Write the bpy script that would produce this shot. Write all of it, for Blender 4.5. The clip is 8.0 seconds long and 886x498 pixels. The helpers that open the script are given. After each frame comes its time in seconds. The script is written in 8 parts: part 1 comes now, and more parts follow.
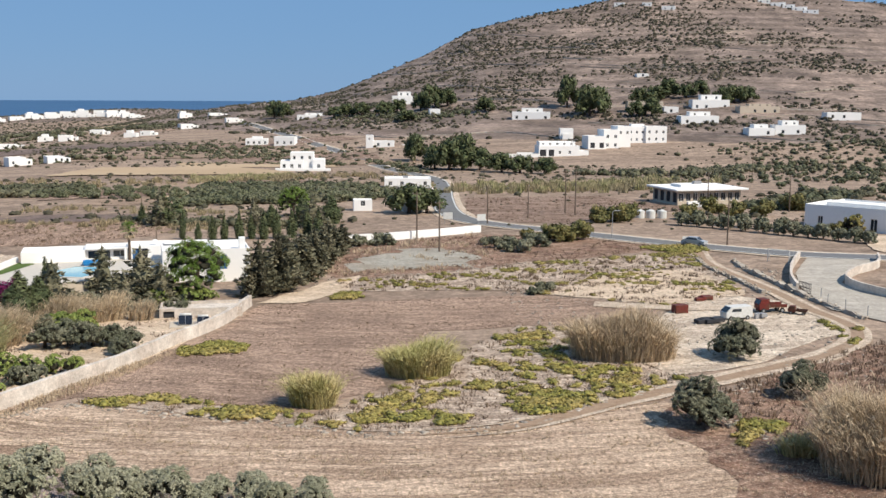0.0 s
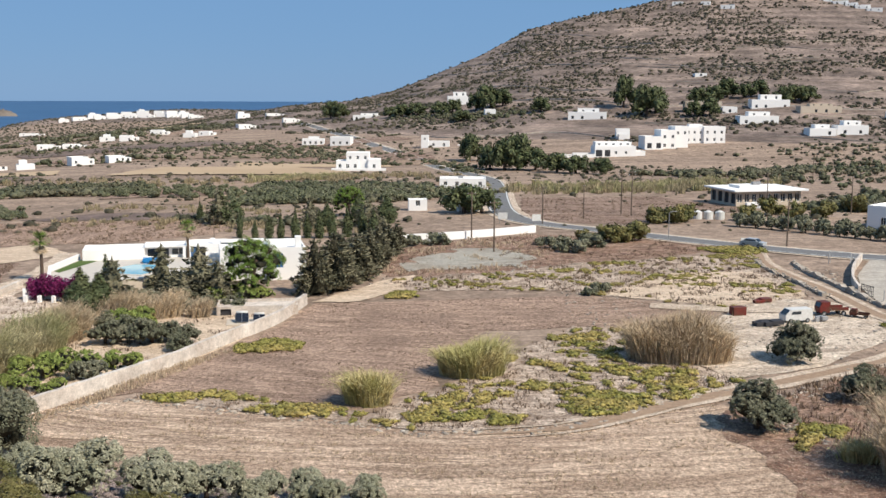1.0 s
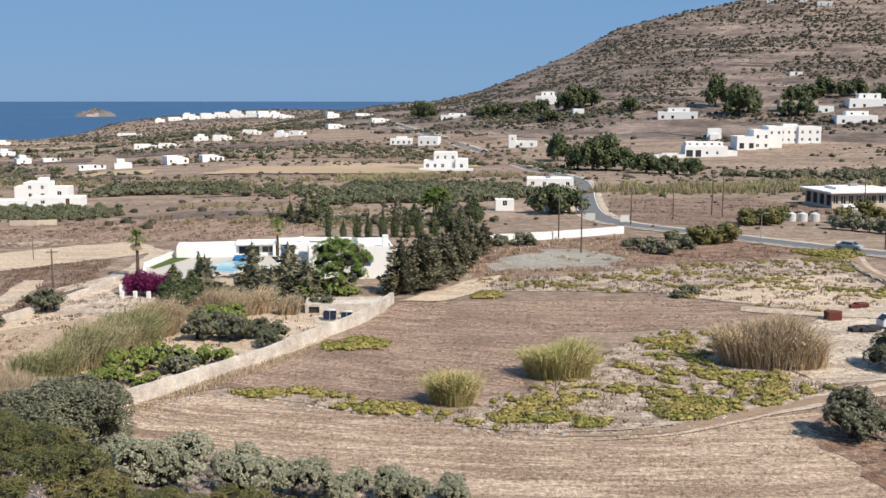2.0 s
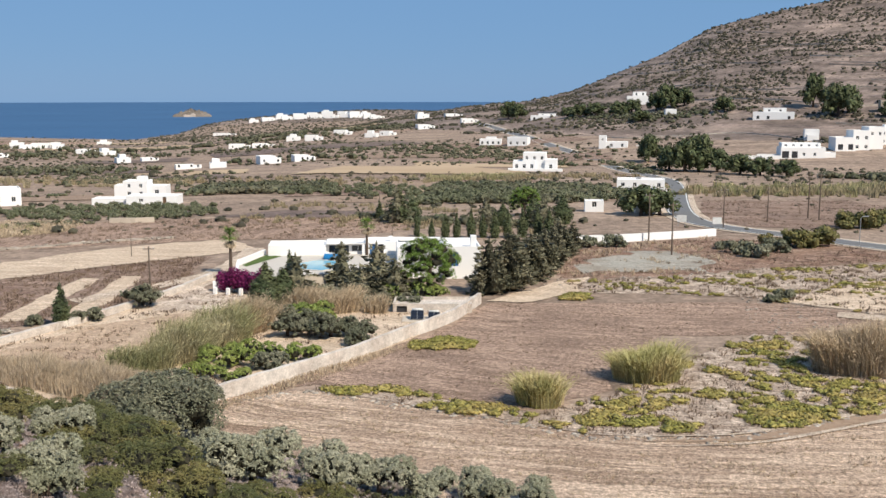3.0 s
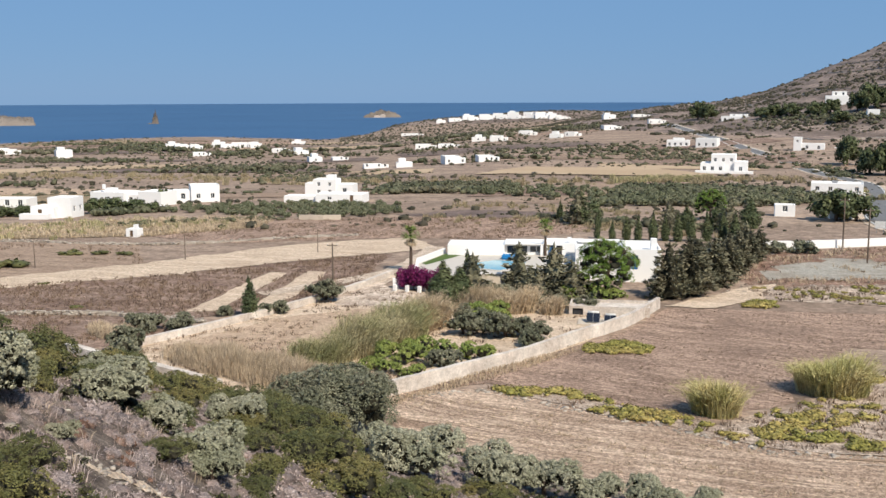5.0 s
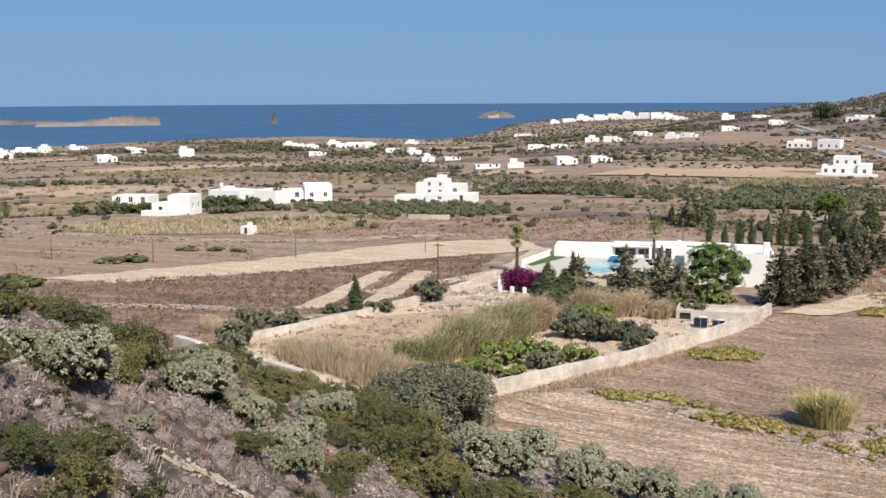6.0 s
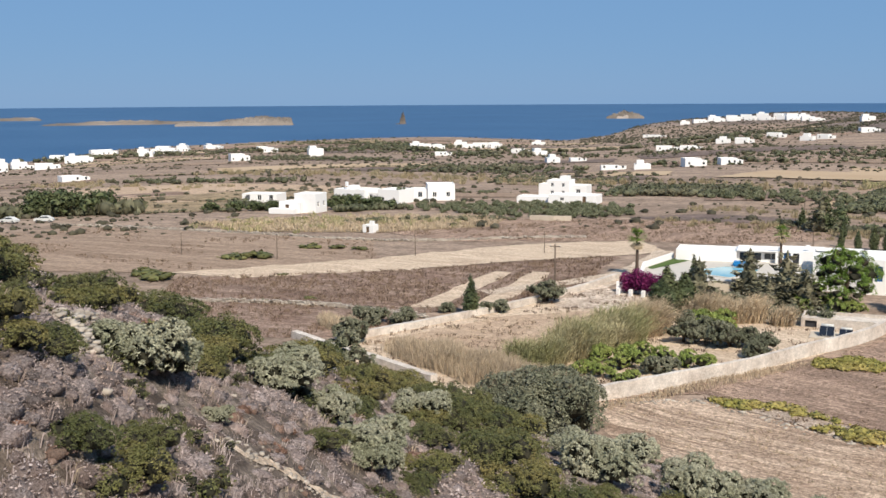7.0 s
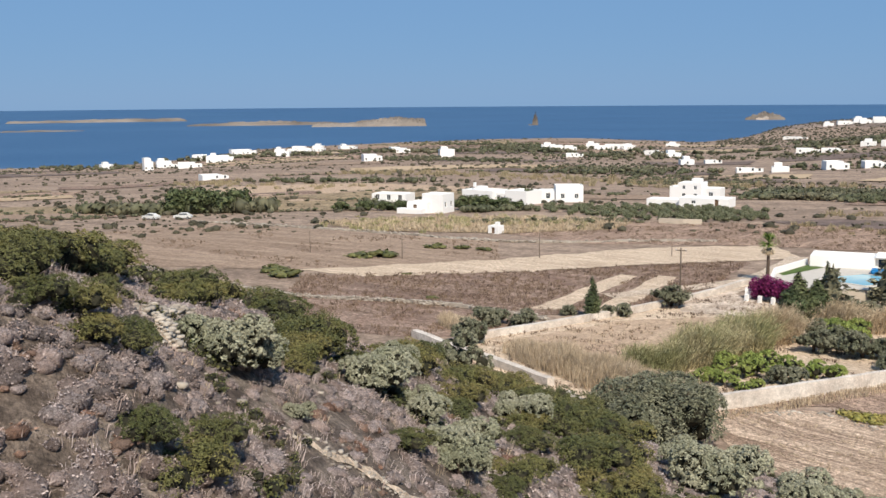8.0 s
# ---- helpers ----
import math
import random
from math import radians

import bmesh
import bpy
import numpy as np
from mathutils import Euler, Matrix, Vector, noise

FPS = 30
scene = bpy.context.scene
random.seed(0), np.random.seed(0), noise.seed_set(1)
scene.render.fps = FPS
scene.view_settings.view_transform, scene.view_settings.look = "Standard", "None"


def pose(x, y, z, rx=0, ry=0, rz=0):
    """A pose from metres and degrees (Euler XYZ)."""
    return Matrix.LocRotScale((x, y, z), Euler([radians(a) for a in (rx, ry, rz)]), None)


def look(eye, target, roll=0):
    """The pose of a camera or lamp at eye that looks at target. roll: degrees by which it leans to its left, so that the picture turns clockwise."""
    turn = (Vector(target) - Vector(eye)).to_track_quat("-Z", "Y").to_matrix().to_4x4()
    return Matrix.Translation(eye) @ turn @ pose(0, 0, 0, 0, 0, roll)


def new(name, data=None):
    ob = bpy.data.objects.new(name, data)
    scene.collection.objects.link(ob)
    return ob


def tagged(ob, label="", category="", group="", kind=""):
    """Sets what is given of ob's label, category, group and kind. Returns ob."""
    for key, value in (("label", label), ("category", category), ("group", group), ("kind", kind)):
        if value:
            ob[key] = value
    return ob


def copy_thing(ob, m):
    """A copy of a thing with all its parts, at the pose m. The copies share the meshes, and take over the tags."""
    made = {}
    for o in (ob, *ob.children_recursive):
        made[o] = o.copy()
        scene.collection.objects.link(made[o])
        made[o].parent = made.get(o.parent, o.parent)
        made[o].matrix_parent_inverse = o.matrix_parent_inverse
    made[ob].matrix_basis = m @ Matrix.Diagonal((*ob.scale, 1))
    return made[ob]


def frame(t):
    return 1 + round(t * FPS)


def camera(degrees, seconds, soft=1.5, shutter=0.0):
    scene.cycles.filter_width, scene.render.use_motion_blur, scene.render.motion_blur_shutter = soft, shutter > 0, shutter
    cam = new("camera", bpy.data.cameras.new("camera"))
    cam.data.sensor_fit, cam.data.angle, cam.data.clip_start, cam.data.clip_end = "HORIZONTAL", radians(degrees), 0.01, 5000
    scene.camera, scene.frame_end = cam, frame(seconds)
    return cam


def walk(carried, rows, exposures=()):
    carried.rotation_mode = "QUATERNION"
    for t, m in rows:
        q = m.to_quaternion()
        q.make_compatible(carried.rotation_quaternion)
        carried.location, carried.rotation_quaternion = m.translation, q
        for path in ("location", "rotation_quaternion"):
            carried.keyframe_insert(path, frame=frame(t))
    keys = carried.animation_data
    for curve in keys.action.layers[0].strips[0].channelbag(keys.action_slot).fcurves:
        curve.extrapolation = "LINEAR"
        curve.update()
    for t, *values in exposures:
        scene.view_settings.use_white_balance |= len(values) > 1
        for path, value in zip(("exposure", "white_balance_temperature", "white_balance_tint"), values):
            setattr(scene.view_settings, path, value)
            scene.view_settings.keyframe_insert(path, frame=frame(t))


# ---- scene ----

cam = camera(45.32, 8.0)
PATH = [
    (0.0, pose(0.00, 0.00, 25.00, 81.580, 0, -0.000) @ pose(0, 0, 0, 0, 0, 0.394)),
    (0.5, pose(-0.00, 0.11, 24.95, 81.577, 0, 1.242) @ pose(0, 0, 0, 0, 0, 0.345)),
    (1.0, pose(-0.01, 0.10, 24.91, 81.582, 0, 2.978) @ pose(0, 0, 0, 0, 0, 0.296)),
    (1.5, pose(-0.03, 0.13, 24.92, 81.565, 0, 5.282) @ pose(0, 0, 0, 0, 0, 0.210)),
    (3.0, pose(0.04, 0.11, 24.95, 81.565, 0, 12.514) @ pose(0, 0, 0, 0, 0, 0.022)),
    (3.5, pose(0.10, 0.14, 24.97, 81.583, 0, 14.939) @ pose(0, 0, 0, 0, 0, -0.026)),
    (4.0, pose(0.19, 0.17, 24.96, 81.599, 0, 17.364) @ pose(0, 0, 0, 0, 0, -0.077)),
    (4.5, pose(0.41, 0.28, 24.95, 81.603, 0, 19.834) @ pose(0, 0, 0, 0, 0, -0.141)),
    (6.0, pose(1.50, 0.83, 24.98, 81.657, 0, 28.639) @ pose(0, 0, 0, 0, 0, -0.283)),
    (6.5, pose(1.89, 1.20, 24.95, 81.684, 0, 32.072) @ pose(0, 0, 0, 0, 0, -0.311)),
    (7.0, pose(2.30, 1.63, 24.92, 81.723, 0, 35.501) @ pose(0, 0, 0, 0, 0, -0.350)),
    (7.5, pose(2.68, 2.08, 24.91, 81.771, 0, 38.950) @ pose(0, 0, 0, 0, 0, -0.393)),
    (8.0, pose(3.01, 2.46, 24.90, 81.825, 0, 42.638) @ pose(0, 0, 0, 0, 0, -0.432)),
]
walk(cam, PATH)

# ---- light ----
SUN_BEARING, SUN_HEIGHT = 124.0, 46.0
world = bpy.data.worlds.new("sky")
scene.world = world
world.use_nodes = True
wn = world.node_tree
wn.nodes.clear()
sky = wn.nodes.new("ShaderNodeTexSky")
sky.sky_type = "NISHITA"
sky.sun_disc = False
sky.sun_elevation, sky.sun_rotation = radians(SUN_HEIGHT), radians(SUN_BEARING)
sky.altitude, sky.air_density, sky.dust_density, sky.ozone_density = 0, 0.8, 0.1, 3.0
bg = wn.nodes.new("ShaderNodeBackground")
bg.inputs["Strength"].default_value = 0.102
haze = wn.nodes.new("ShaderNodeMix")
haze.data_type = "RGBA"
haze.inputs[0].default_value = 0.92
haze.inputs[7].default_value = (1.36, 2.68, 4.75, 1)
wout = wn.nodes.new("ShaderNodeOutputWorld")
wn.links.new(sky.outputs[0], haze.inputs[6])
wn.links.new(haze.outputs[2], bg.inputs[0])
wn.links.new(bg.outputs[0], wout.inputs[0])

sun_data = bpy.data.lights.new("sun", "SUN")
sun_data.energy, sun_data.angle, sun_data.color = 4.9, radians(0.53), (1.0, 0.915, 0.79)
sun = new("sun", sun_data)
sb, sh = radians(SUN_BEARING), radians(SUN_HEIGHT)
sun.matrix_world = look((0, 0, 300), (-math.sin(sb) * math.cos(sh), -math.cos(sb) * math.cos(sh), 300 - math.sin(sh)))
scene.view_settings.exposure = 0.27


# ---- materials ----
def material(name, c1, c2, c3=None, big=0.05, fine=1.5, bump=0.3, depth=0.05, rough=0.9, spec=0.2, island=0.0, obj=0.0,
             furrow=0.0, centre=None, spots=0.0, strata=0.0, mottle=0.0):
    """Two or three colours mixed by noise at two scales (per metre), with relief."""
    m = bpy.data.materials.new(name)
    m.use_nodes = True
    t = m.node_tree
    b = t.nodes["Principled BSDF"]
    b.inputs["Roughness"].default_value = rough
    b.inputs["Specular IOR Level"].default_value = spec
    geo = t.nodes.new("ShaderNodeNewGeometry")

    def tex(scale, detail, rough_=0.6):
        n = t.nodes.new("ShaderNodeTexNoise")
        n.inputs["Scale"].default_value, n.inputs["Detail"].default_value, n.inputs["Roughness"].default_value = scale, detail, rough_
        t.links.new(geo.outputs["Position"], n.inputs["Vector"])
        return n.outputs["Fac"]

    def ramp_(fac, lo, hi):
        r = t.nodes.new("ShaderNodeMapRange")
        r.inputs["From Min"].default_value, r.inputs["From Max"].default_value = lo, hi
        t.links.new(fac, r.inputs["Value"])
        return r.outputs[0]

    def mix(fac, a, c):
        x = t.nodes.new("ShaderNodeMix")
        x.data_type = "RGBA"
        for s, v in (("Factor", fac), ("A", a), ("B", c)):
            i = next(k for k in x.inputs if k.name == s and (k.type == "RGBA" or s == "Factor"))
            if isinstance(v, tuple):
                i.default_value = (*v, 1)
            elif isinstance(v, float):
                i.default_value = v
            else:
                t.links.new(v, i)
        return next(o for o in x.outputs if o.type == "RGBA")

    nb, nf = tex(big, 5), tex(fine, 6, 0.7)
    col = mix(ramp_(nf, 0.35, 0.65), c1, c2)
    if c3:
        col = mix(ramp_(nb, 0.42, 0.62), col, c3)
    height = nf
    if furrow:
        mp = t.nodes.new("ShaderNodeMapping")
        mp.inputs["Location"].default_value = (-centre[0], -centre[1], 0)
        mp.inputs["Scale"].default_value = (1, 1, 0)
        t.links.new(geo.outputs["Position"], mp.inputs["Vector"])
        wv = t.nodes.new("ShaderNodeTexWave")
        wv.wave_type, wv.rings_direction = "RINGS", "Z"
        wv.inputs["Scale"].default_value, wv.inputs["Distortion"].default_value = furrow, 6.0
        wv.inputs["Detail"].default_value, wv.inputs["Detail Scale"].default_value = 5.0, 0.25
        t.links.new(mp.outputs[0], wv.inputs["Vector"])
        dark = tuple(v * 0.70 for v in c1)
        fade = t.nodes.new("ShaderNodeMath")
        fade.operation = "MULTIPLY"
        t.links.new(ramp_(wv.outputs["Fac"], 0.9, 0.0), fade.inputs[0])
        t.links.new(ramp_(tex(0.13, 8, 0.8), 0.37, 0.60), fade.inputs[1])
        col = mix(fade.outputs[0], col, dark)
        add = t.nodes.new("ShaderNodeMath")
        add.operation = "MULTIPLY_ADD"
        t.links.new(wv.outputs["Fac"], add.inputs[0])
        add.inputs[1].default_value = 0.7
        t.links.new(nf, add.inputs[2])
        height = add.outputs[0]
    if spots:
        sp = tex(0.9, 9, 0.8)
        col = mix(ramp_(sp, 0.56, 0.61), col, tuple(v * (1 - spots) for v in c1))
    if mottle:
        for sc, amt in ((fine * 2.6, mottle), (fine * 0.31, mottle * 0.8), (big * 4.0, mottle * 0.5)):
            h2 = t.nodes.new("ShaderNodeHueSaturation")
            r2 = t.nodes.new("ShaderNodeMapRange")
            r2.inputs["From Min"].default_value, r2.inputs["From Max"].default_value = 0.38, 0.62
            r2.inputs["To Min"].default_value, r2.inputs["To Max"].default_value = 1 - amt, 1 + amt
            t.links.new(tex(sc, 8, 0.8), r2.inputs["Value"])
            t.links.new(r2.outputs[0], h2.inputs["Value"])
            t.links.new(col, h2.inputs["Color"])
            col = h2.outputs[0]
    if strata:
        wz = t.nodes.new("ShaderNodeTexWave")
        wz.bands_direction = "Z"
        wz.inputs["Scale"].default_value, wz.inputs["Distortion"].default_value = strata, 5.0
        wz.inputs["Detail"].default_value, wz.inputs["Detail Scale"].default_value = 4.0, 0.05
        t.links.new(geo.outputs["Position"], wz.inputs["Vector"])
        col = mix(ramp_(wz.outputs["Fac"], 0.62, 1.9), col, (0.310, 0.240, 0.185))
        col = mix(ramp_(wz.outputs["Fac"], 0.40, -0.5), col, (0.118, 0.0882, 0.0672))
    if island or obj:
        if island:
            rnd = geo.outputs["Random Per Island"]
            amt = island
        else:
            oi = t.nodes.new("ShaderNodeObjectInfo")
            rnd, amt = oi.outputs["Random"], obj
        hsv = t.nodes.new("ShaderNodeHueSaturation")
        r = t.nodes.new("ShaderNodeMapRange")
        r.inputs["To Min"].default_value, r.inputs["To Max"].default_value = 1 - amt, 1 + amt
        t.links.new(rnd, r.inputs["Value"])
        t.links.new(r.outputs[0], hsv.inputs["Value"])
        t.links.new(col, hsv.inputs["Color"])
        col = hsv.outputs[0]
    t.links.new(col, b.inputs["Base Color"])
    if bump:
        bp = t.nodes.new("ShaderNodeBump")
        bp.inputs["Strength"].default_value, bp.inputs["Distance"].default_value = bump, depth
        t.links.new(height, bp.inputs["Height"])
        t.links.new(bp.outputs[0], b.inputs["Normal"])
    return m


def soil(name, pale, dark, mid, centre=None, turn=0.0, freq=1.0, along=0.06, streak=0.7, patchy=0.06, clod=3.0, clods=0.4, stones=0.0, bump=0.9, depth=0.10, rows=0.0):
    """Worked earth: streaks that follow the plough (round a centre, or along one bearing), patches, clods and pale stones."""
    m = bpy.data.materials.new(name)
    m.use_nodes = True
    t = m.node_tree
    b = t.nodes["Principled BSDF"]
    b.inputs["Roughness"].default_value = 0.95
    b.inputs["Specular IOR Level"].default_value = 0.1
    pos = t.nodes.new("ShaderNodeNewGeometry").outputs["Position"]

    def link(v, i):
        if isinstance(v, (int, float)):
            i.default_value = v
        else:
            t.links.new(v, i)

    def calc(op, a, c=0.0):
        n = t.nodes.new("ShaderNodeMath")
        n.operation = op
        link(a, n.inputs[0])
        link(c, n.inputs[1])
        return n.outputs[0]

    def tex(vec, scale, detail=6.0, rough=0.65):
        n = t.nodes.new("ShaderNodeTexNoise")
        n.inputs["Scale"].default_value, n.inputs["Detail"].default_value, n.inputs["Roughness"].default_value = scale, detail, rough
        t.links.new(vec, n.inputs["Vector"])
        return n.outputs["Fac"]

    def span(v, lo, hi, a=0.0, c=1.0):
        r = t.nodes.new("ShaderNodeMapRange")
        link(v, r.inputs["Value"])
        for k, q in enumerate((lo, hi, a, c)):
            r.inputs[k + 1].default_value = q
        return r.outputs[0]

    def mix(f, a, c):
        x = t.nodes.new("ShaderNodeMix")
        x.data_type = "RGBA"
        link(f, x.inputs[0])
        for v, i in ((a, x.inputs[6]), (c, x.inputs[7])):
            if isinstance(v, tuple):
                i.default_value = (*v, 1)
            else:
                t.links.new(v, i)
        return x.outputs[2]

    sep = t.nodes.new("ShaderNodeSeparateXYZ")
    t.links.new(pos, sep.inputs[0])
    if centre:
        dx, dy = calc("SUBTRACT", sep.outputs[0], centre[0]), calc("SUBTRACT", sep.outputs[1], centre[1])
        across = calc("SQRT", calc("ADD", calc("MULTIPLY", dx, dx), calc("MULTIPLY", dy, dy)))
        run = calc("MULTIPLY", calc("ARCTAN2", dx, dy), 80.0)
    else:
        ca, sa = math.cos(radians(turn)), math.sin(radians(turn))
        across = calc("ADD", calc("MULTIPLY", sep.outputs[0], -sa), calc("MULTIPLY", sep.outputs[1], ca))
        run = calc("ADD", calc("MULTIPLY", sep.outputs[0], ca), calc("MULTIPLY", sep.outputs[1], sa))
    big = tex(pos, patchy, 6.0, 0.6)
    across = calc("ADD", across, calc("MULTIPLY", tex(pos, 0.12, 3.0), 2.2))
    com = t.nodes.new("ShaderNodeCombineXYZ")
    t.links.new(calc("MULTIPLY", across, freq), com.inputs[0])
    t.links.new(calc("MULTIPLY", run, freq * along), com.inputs[1])
    lines = calc("ADD", calc("MULTIPLY", tex(com.outputs[0], 1.0, 2.0), 0.6), calc("MULTIPLY", tex(com.outputs[0], 3.4, 4.0, 0.7), 0.4))
    mask = span(lines, 0.455, 0.545)
    if rows:
        mask = calc("ADD", calc("MULTIPLY", mask, 0.6), calc("MULTIPLY", span(calc("SINE", calc("MULTIPLY", across, rows)), -0.2, 0.9), 0.4))
    fine = tex(pos, clod, 9.0, 0.78)
    grit = tex(pos, clod * 3.3, 5.0, 0.8)
    amount = calc("MULTIPLY", calc("MULTIPLY", mask, streak), span(big, 0.30, 0.62, 0.35, 1.0))
    col = mix(amount, pale, dark)
    col = mix(span(tex(pos, patchy * 2.6, 7.0, 0.7), 0.46, 0.64, 0.0, 0.8), col, mid)
    if stones:
        col = mix(calc("MULTIPLY", span(grit, 0.57, 0.64), stones), col, (0.60, 0.52, 0.43))
    hs = t.nodes.new("ShaderNodeHueSaturation")
    t.links.new(calc("MULTIPLY", span(fine, 0.36, 0.62, 1 - clods, 1 + clods), span(grit, 0.40, 0.60, 1 - clods * 0.7, 1 + clods * 0.6)), hs.inputs["Value"])
    t.links.new(col, hs.inputs["Color"])
    t.links.new(hs.outputs[0], b.inputs["Base Color"])
    bp = t.nodes.new("ShaderNodeBump")
    bp.inputs["Strength"].default_value, bp.inputs["Distance"].default_value = bump, depth
    t.links.new(calc("SUBTRACT", calc("ADD", fine, calc("MULTIPLY", grit, 0.5)), calc("MULTIPLY", mask, 0.35)), bp.inputs["Height"])
    t.links.new(bp.outputs[0], b.inputs["Normal"])
    return m


M = {}
M["ground"] = soil("dry_ground", (0.315, 0.235, 0.178), (0.150, 0.108, 0.083), (0.245, 0.178, 0.133), turn=12, freq=0.09, along=0.12, streak=0.7, patchy=0.02, clod=0.35, clods=0.34)
M["slope"] = material("scrub_soil", (0.120, 0.090, 0.070), (0.072, 0.054, 0.043), (0.200, 0.160, 0.128), 0.5, 5.0, 1.0, 0.10, spots=0.4, mottle=0.45)
M["plough"] = soil("stubble_soil", (0.505, 0.378, 0.278), (0.155, 0.098, 0.066), (0.300, 0.208, 0.147), centre=(-12, 170), freq=1.25, along=0.07, streak=0.80, patchy=0.05, clod=2.6, clods=0.55, stones=0.25)
M["brown"] = soil("brown_soil", (0.355, 0.248, 0.184), (0.120, 0.078, 0.057), (0.200, 0.136, 0.102), centre=(-2, 178), freq=0.95, along=0.09, streak=0.62, patchy=0.045, clod=2.2, clods=0.50, stones=0.15)
M["vinesoil"] = soil("vine_soil", (0.470, 0.375, 0.295), (0.185, 0.130, 0.095), (0.270, 0.198, 0.148), turn=12, freq=0.8, along=0.3, streak=0.8, patchy=0.10, clod=2.2, clods=0.45, stones=0.7)
M["sand"] = soil("pale_soil", (0.575, 0.452, 0.335), (0.32, 0.23, 0.16), (0.47, 0.362, 0.262), turn=5, freq=0.6, along=0.12, streak=0.6, patchy=0.07, clod=2.0, clods=0.30, stones=0.4)
M["paletan"] = soil("pale_tan_field", (0.465, 0.345, 0.245), (0.285, 0.195, 0.135), (0.40, 0.295, 0.21), turn=100, freq=0.7, along=0.05, streak=0.8, patchy=0.06, clod=1.4, clods=0.30, rows=3.0)
M["maroon"] = soil("red_brown_field", (0.275, 0.195, 0.150), (0.120, 0.078, 0.060), (0.175, 0.112, 0.084), turn=15, freq=0.4, along=0.10, streak=0.8, patchy=0.05, clod=1.3, clods=0.45, stones=0.15)
M["tan"] = soil("tan_field", (0.315, 0.230, 0.168), (0.185, 0.128, 0.092), (0.262, 0.186, 0.135), turn=8, freq=0.25, along=0.08, streak=0.7, patchy=0.03, clod=0.9, clods=0.28)
M["beige"] = material("beige_field", (0.416, 0.303, 0.19), (0.374, 0.269, 0.173), (0.441, 0.327, 0.215), 0.02, 0.4, 0.3, 0.1)
M["dark"] = material("dark_field", (0.134, 0.101, 0.084), (0.176, 0.13, 0.101), (0.151, 0.109, 0.0924), 0.03, 0.5, 0.8, 0.2, mottle=0.34)
M["yellow"] = material("dry_grass_field", (0.316, 0.233, 0.137), (0.233, 0.171, 0.103), (0.257, 0.192, 0.12), 0.05, 0.8, 0.8, 0.3, mottle=0.41, spots=0.4)
M["pale"] = soil("grey_gravel", (0.350, 0.325, 0.275), (0.235, 0.190, 0.145), (0.300, 0.285, 0.245), turn=10, freq=0.3, along=0.3, streak=0.75, patchy=0.12, clod=1.6, clods=0.25)
M["red"] = soil("rusty_weeds", (0.285, 0.190, 0.138), (0.095, 0.056, 0.041), (0.185, 0.100, 0.068), turn=20, freq=0.5, along=0.5, streak=0.85, patchy=0.12, clod=1.8, clods=0.45, stones=0.4)
M["asphalt"] = material("asphalt", (0.139, 0.139, 0.143), (0.164, 0.162, 0.162), (0.151, 0.147, 0.139), 0.1, 6.0, 0.2, 0.01, rough=0.8, mottle=0.16)
M["marking"] = material("road_paint", (0.75, 0.75, 0.72), (0.62, 0.62, 0.6), None, 0.2, 4.0, 0.1, 0.01)
M["track"] = soil("wheel_track", (0.53, 0.43, 0.335), (0.31, 0.23, 0.165), (0.44, 0.345, 0.26), turn=30, freq=0.6, along=0.5, streak=0.6, patchy=0.2, clod=2.6, clods=0.34, stones=0.4)
M["verge"] = material("track_middle", (0.259, 0.176, 0.119), (0.34, 0.241, 0.164), None, 0.1, 2.0, 0.9, 0.12)
M["concrete"] = material("concrete_drive", (0.400, 0.362, 0.310), (0.345, 0.308, 0.262), (0.375, 0.335, 0.282), 0.08, 1.2, 0.2, 0.02, mottle=0.2)
M["white"] = material("whitewash", (0.80, 0.79, 0.77), (0.75, 0.735, 0.71), (0.78, 0.765, 0.74), 0.15, 2.0, 0.1, 0.02)
M["render"] = material("pinkish_plaster", (0.540, 0.470, 0.405), (0.430, 0.365, 0.308), (0.580, 0.520, 0.455), 0.25, 2.5, 0.4, 0.04, mottle=0.2)
M["cream"] = material("cream_plaster", (0.521, 0.445, 0.353), (0.454, 0.386, 0.311), None, 0.2, 2.0, 0.2, 0.03)
M["stone"] = material("field_stone", (0.353, 0.302, 0.244), (0.244, 0.206, 0.168), (0.42, 0.37, 0.311), 0.6, 4.0, 0.7, 0.05, island=0.25)
M["rock"] = material("coast_rock", (0.186, 0.155, 0.128), (0.106, 0.0873, 0.0702), (0.249, 0.212, 0.179), 0.01, 0.08, 0.9, 1.5)
M["redrock"] = material("red_coast_rock", (0.168, 0.118, 0.0988), (0.106, 0.0747, 0.0638), (0.236, 0.205, 0.179), 0.015, 0.08, 0.9, 1.5)
M["cliff"] = material("pale_sea_cliff", (0.46, 0.40, 0.345), (0.30, 0.25, 0.21), (0.38, 0.31, 0.26), 0.02, 0.12, 0.9, 1.5)
M["glass"] = material("window_glass", (0.035, 0.045, 0.055), (0.02, 0.025, 0.03), None, 0.2, 1.0, 0.0, 0, rough=0.08, spec=0.6)
M["blue"] = material("blue_paint", (0.042, 0.143, 0.319), (0.0336, 0.109, 0.26), None, 0.3, 3.0, 0.1, 0.01, rough=0.5)
M["brownwood"] = material("brown_wood", (0.109, 0.0672, 0.042), (0.16, 0.101, 0.063), None, 0.3, 5.0, 0.2, 0.01, rough=0.7)
M["pole"] = material("weathered_pole", (0.0966, 0.0714, 0.0546), (0.143, 0.109, 0.084), None, 0.5, 6.0, 0.3, 0.01)
M["metal"] = material("galvanised_metal", (0.302, 0.302, 0.302), (0.235, 0.235, 0.239), None, 0.5, 6.0, 0.1, 0.01, rough=0.45, spec=0.5)
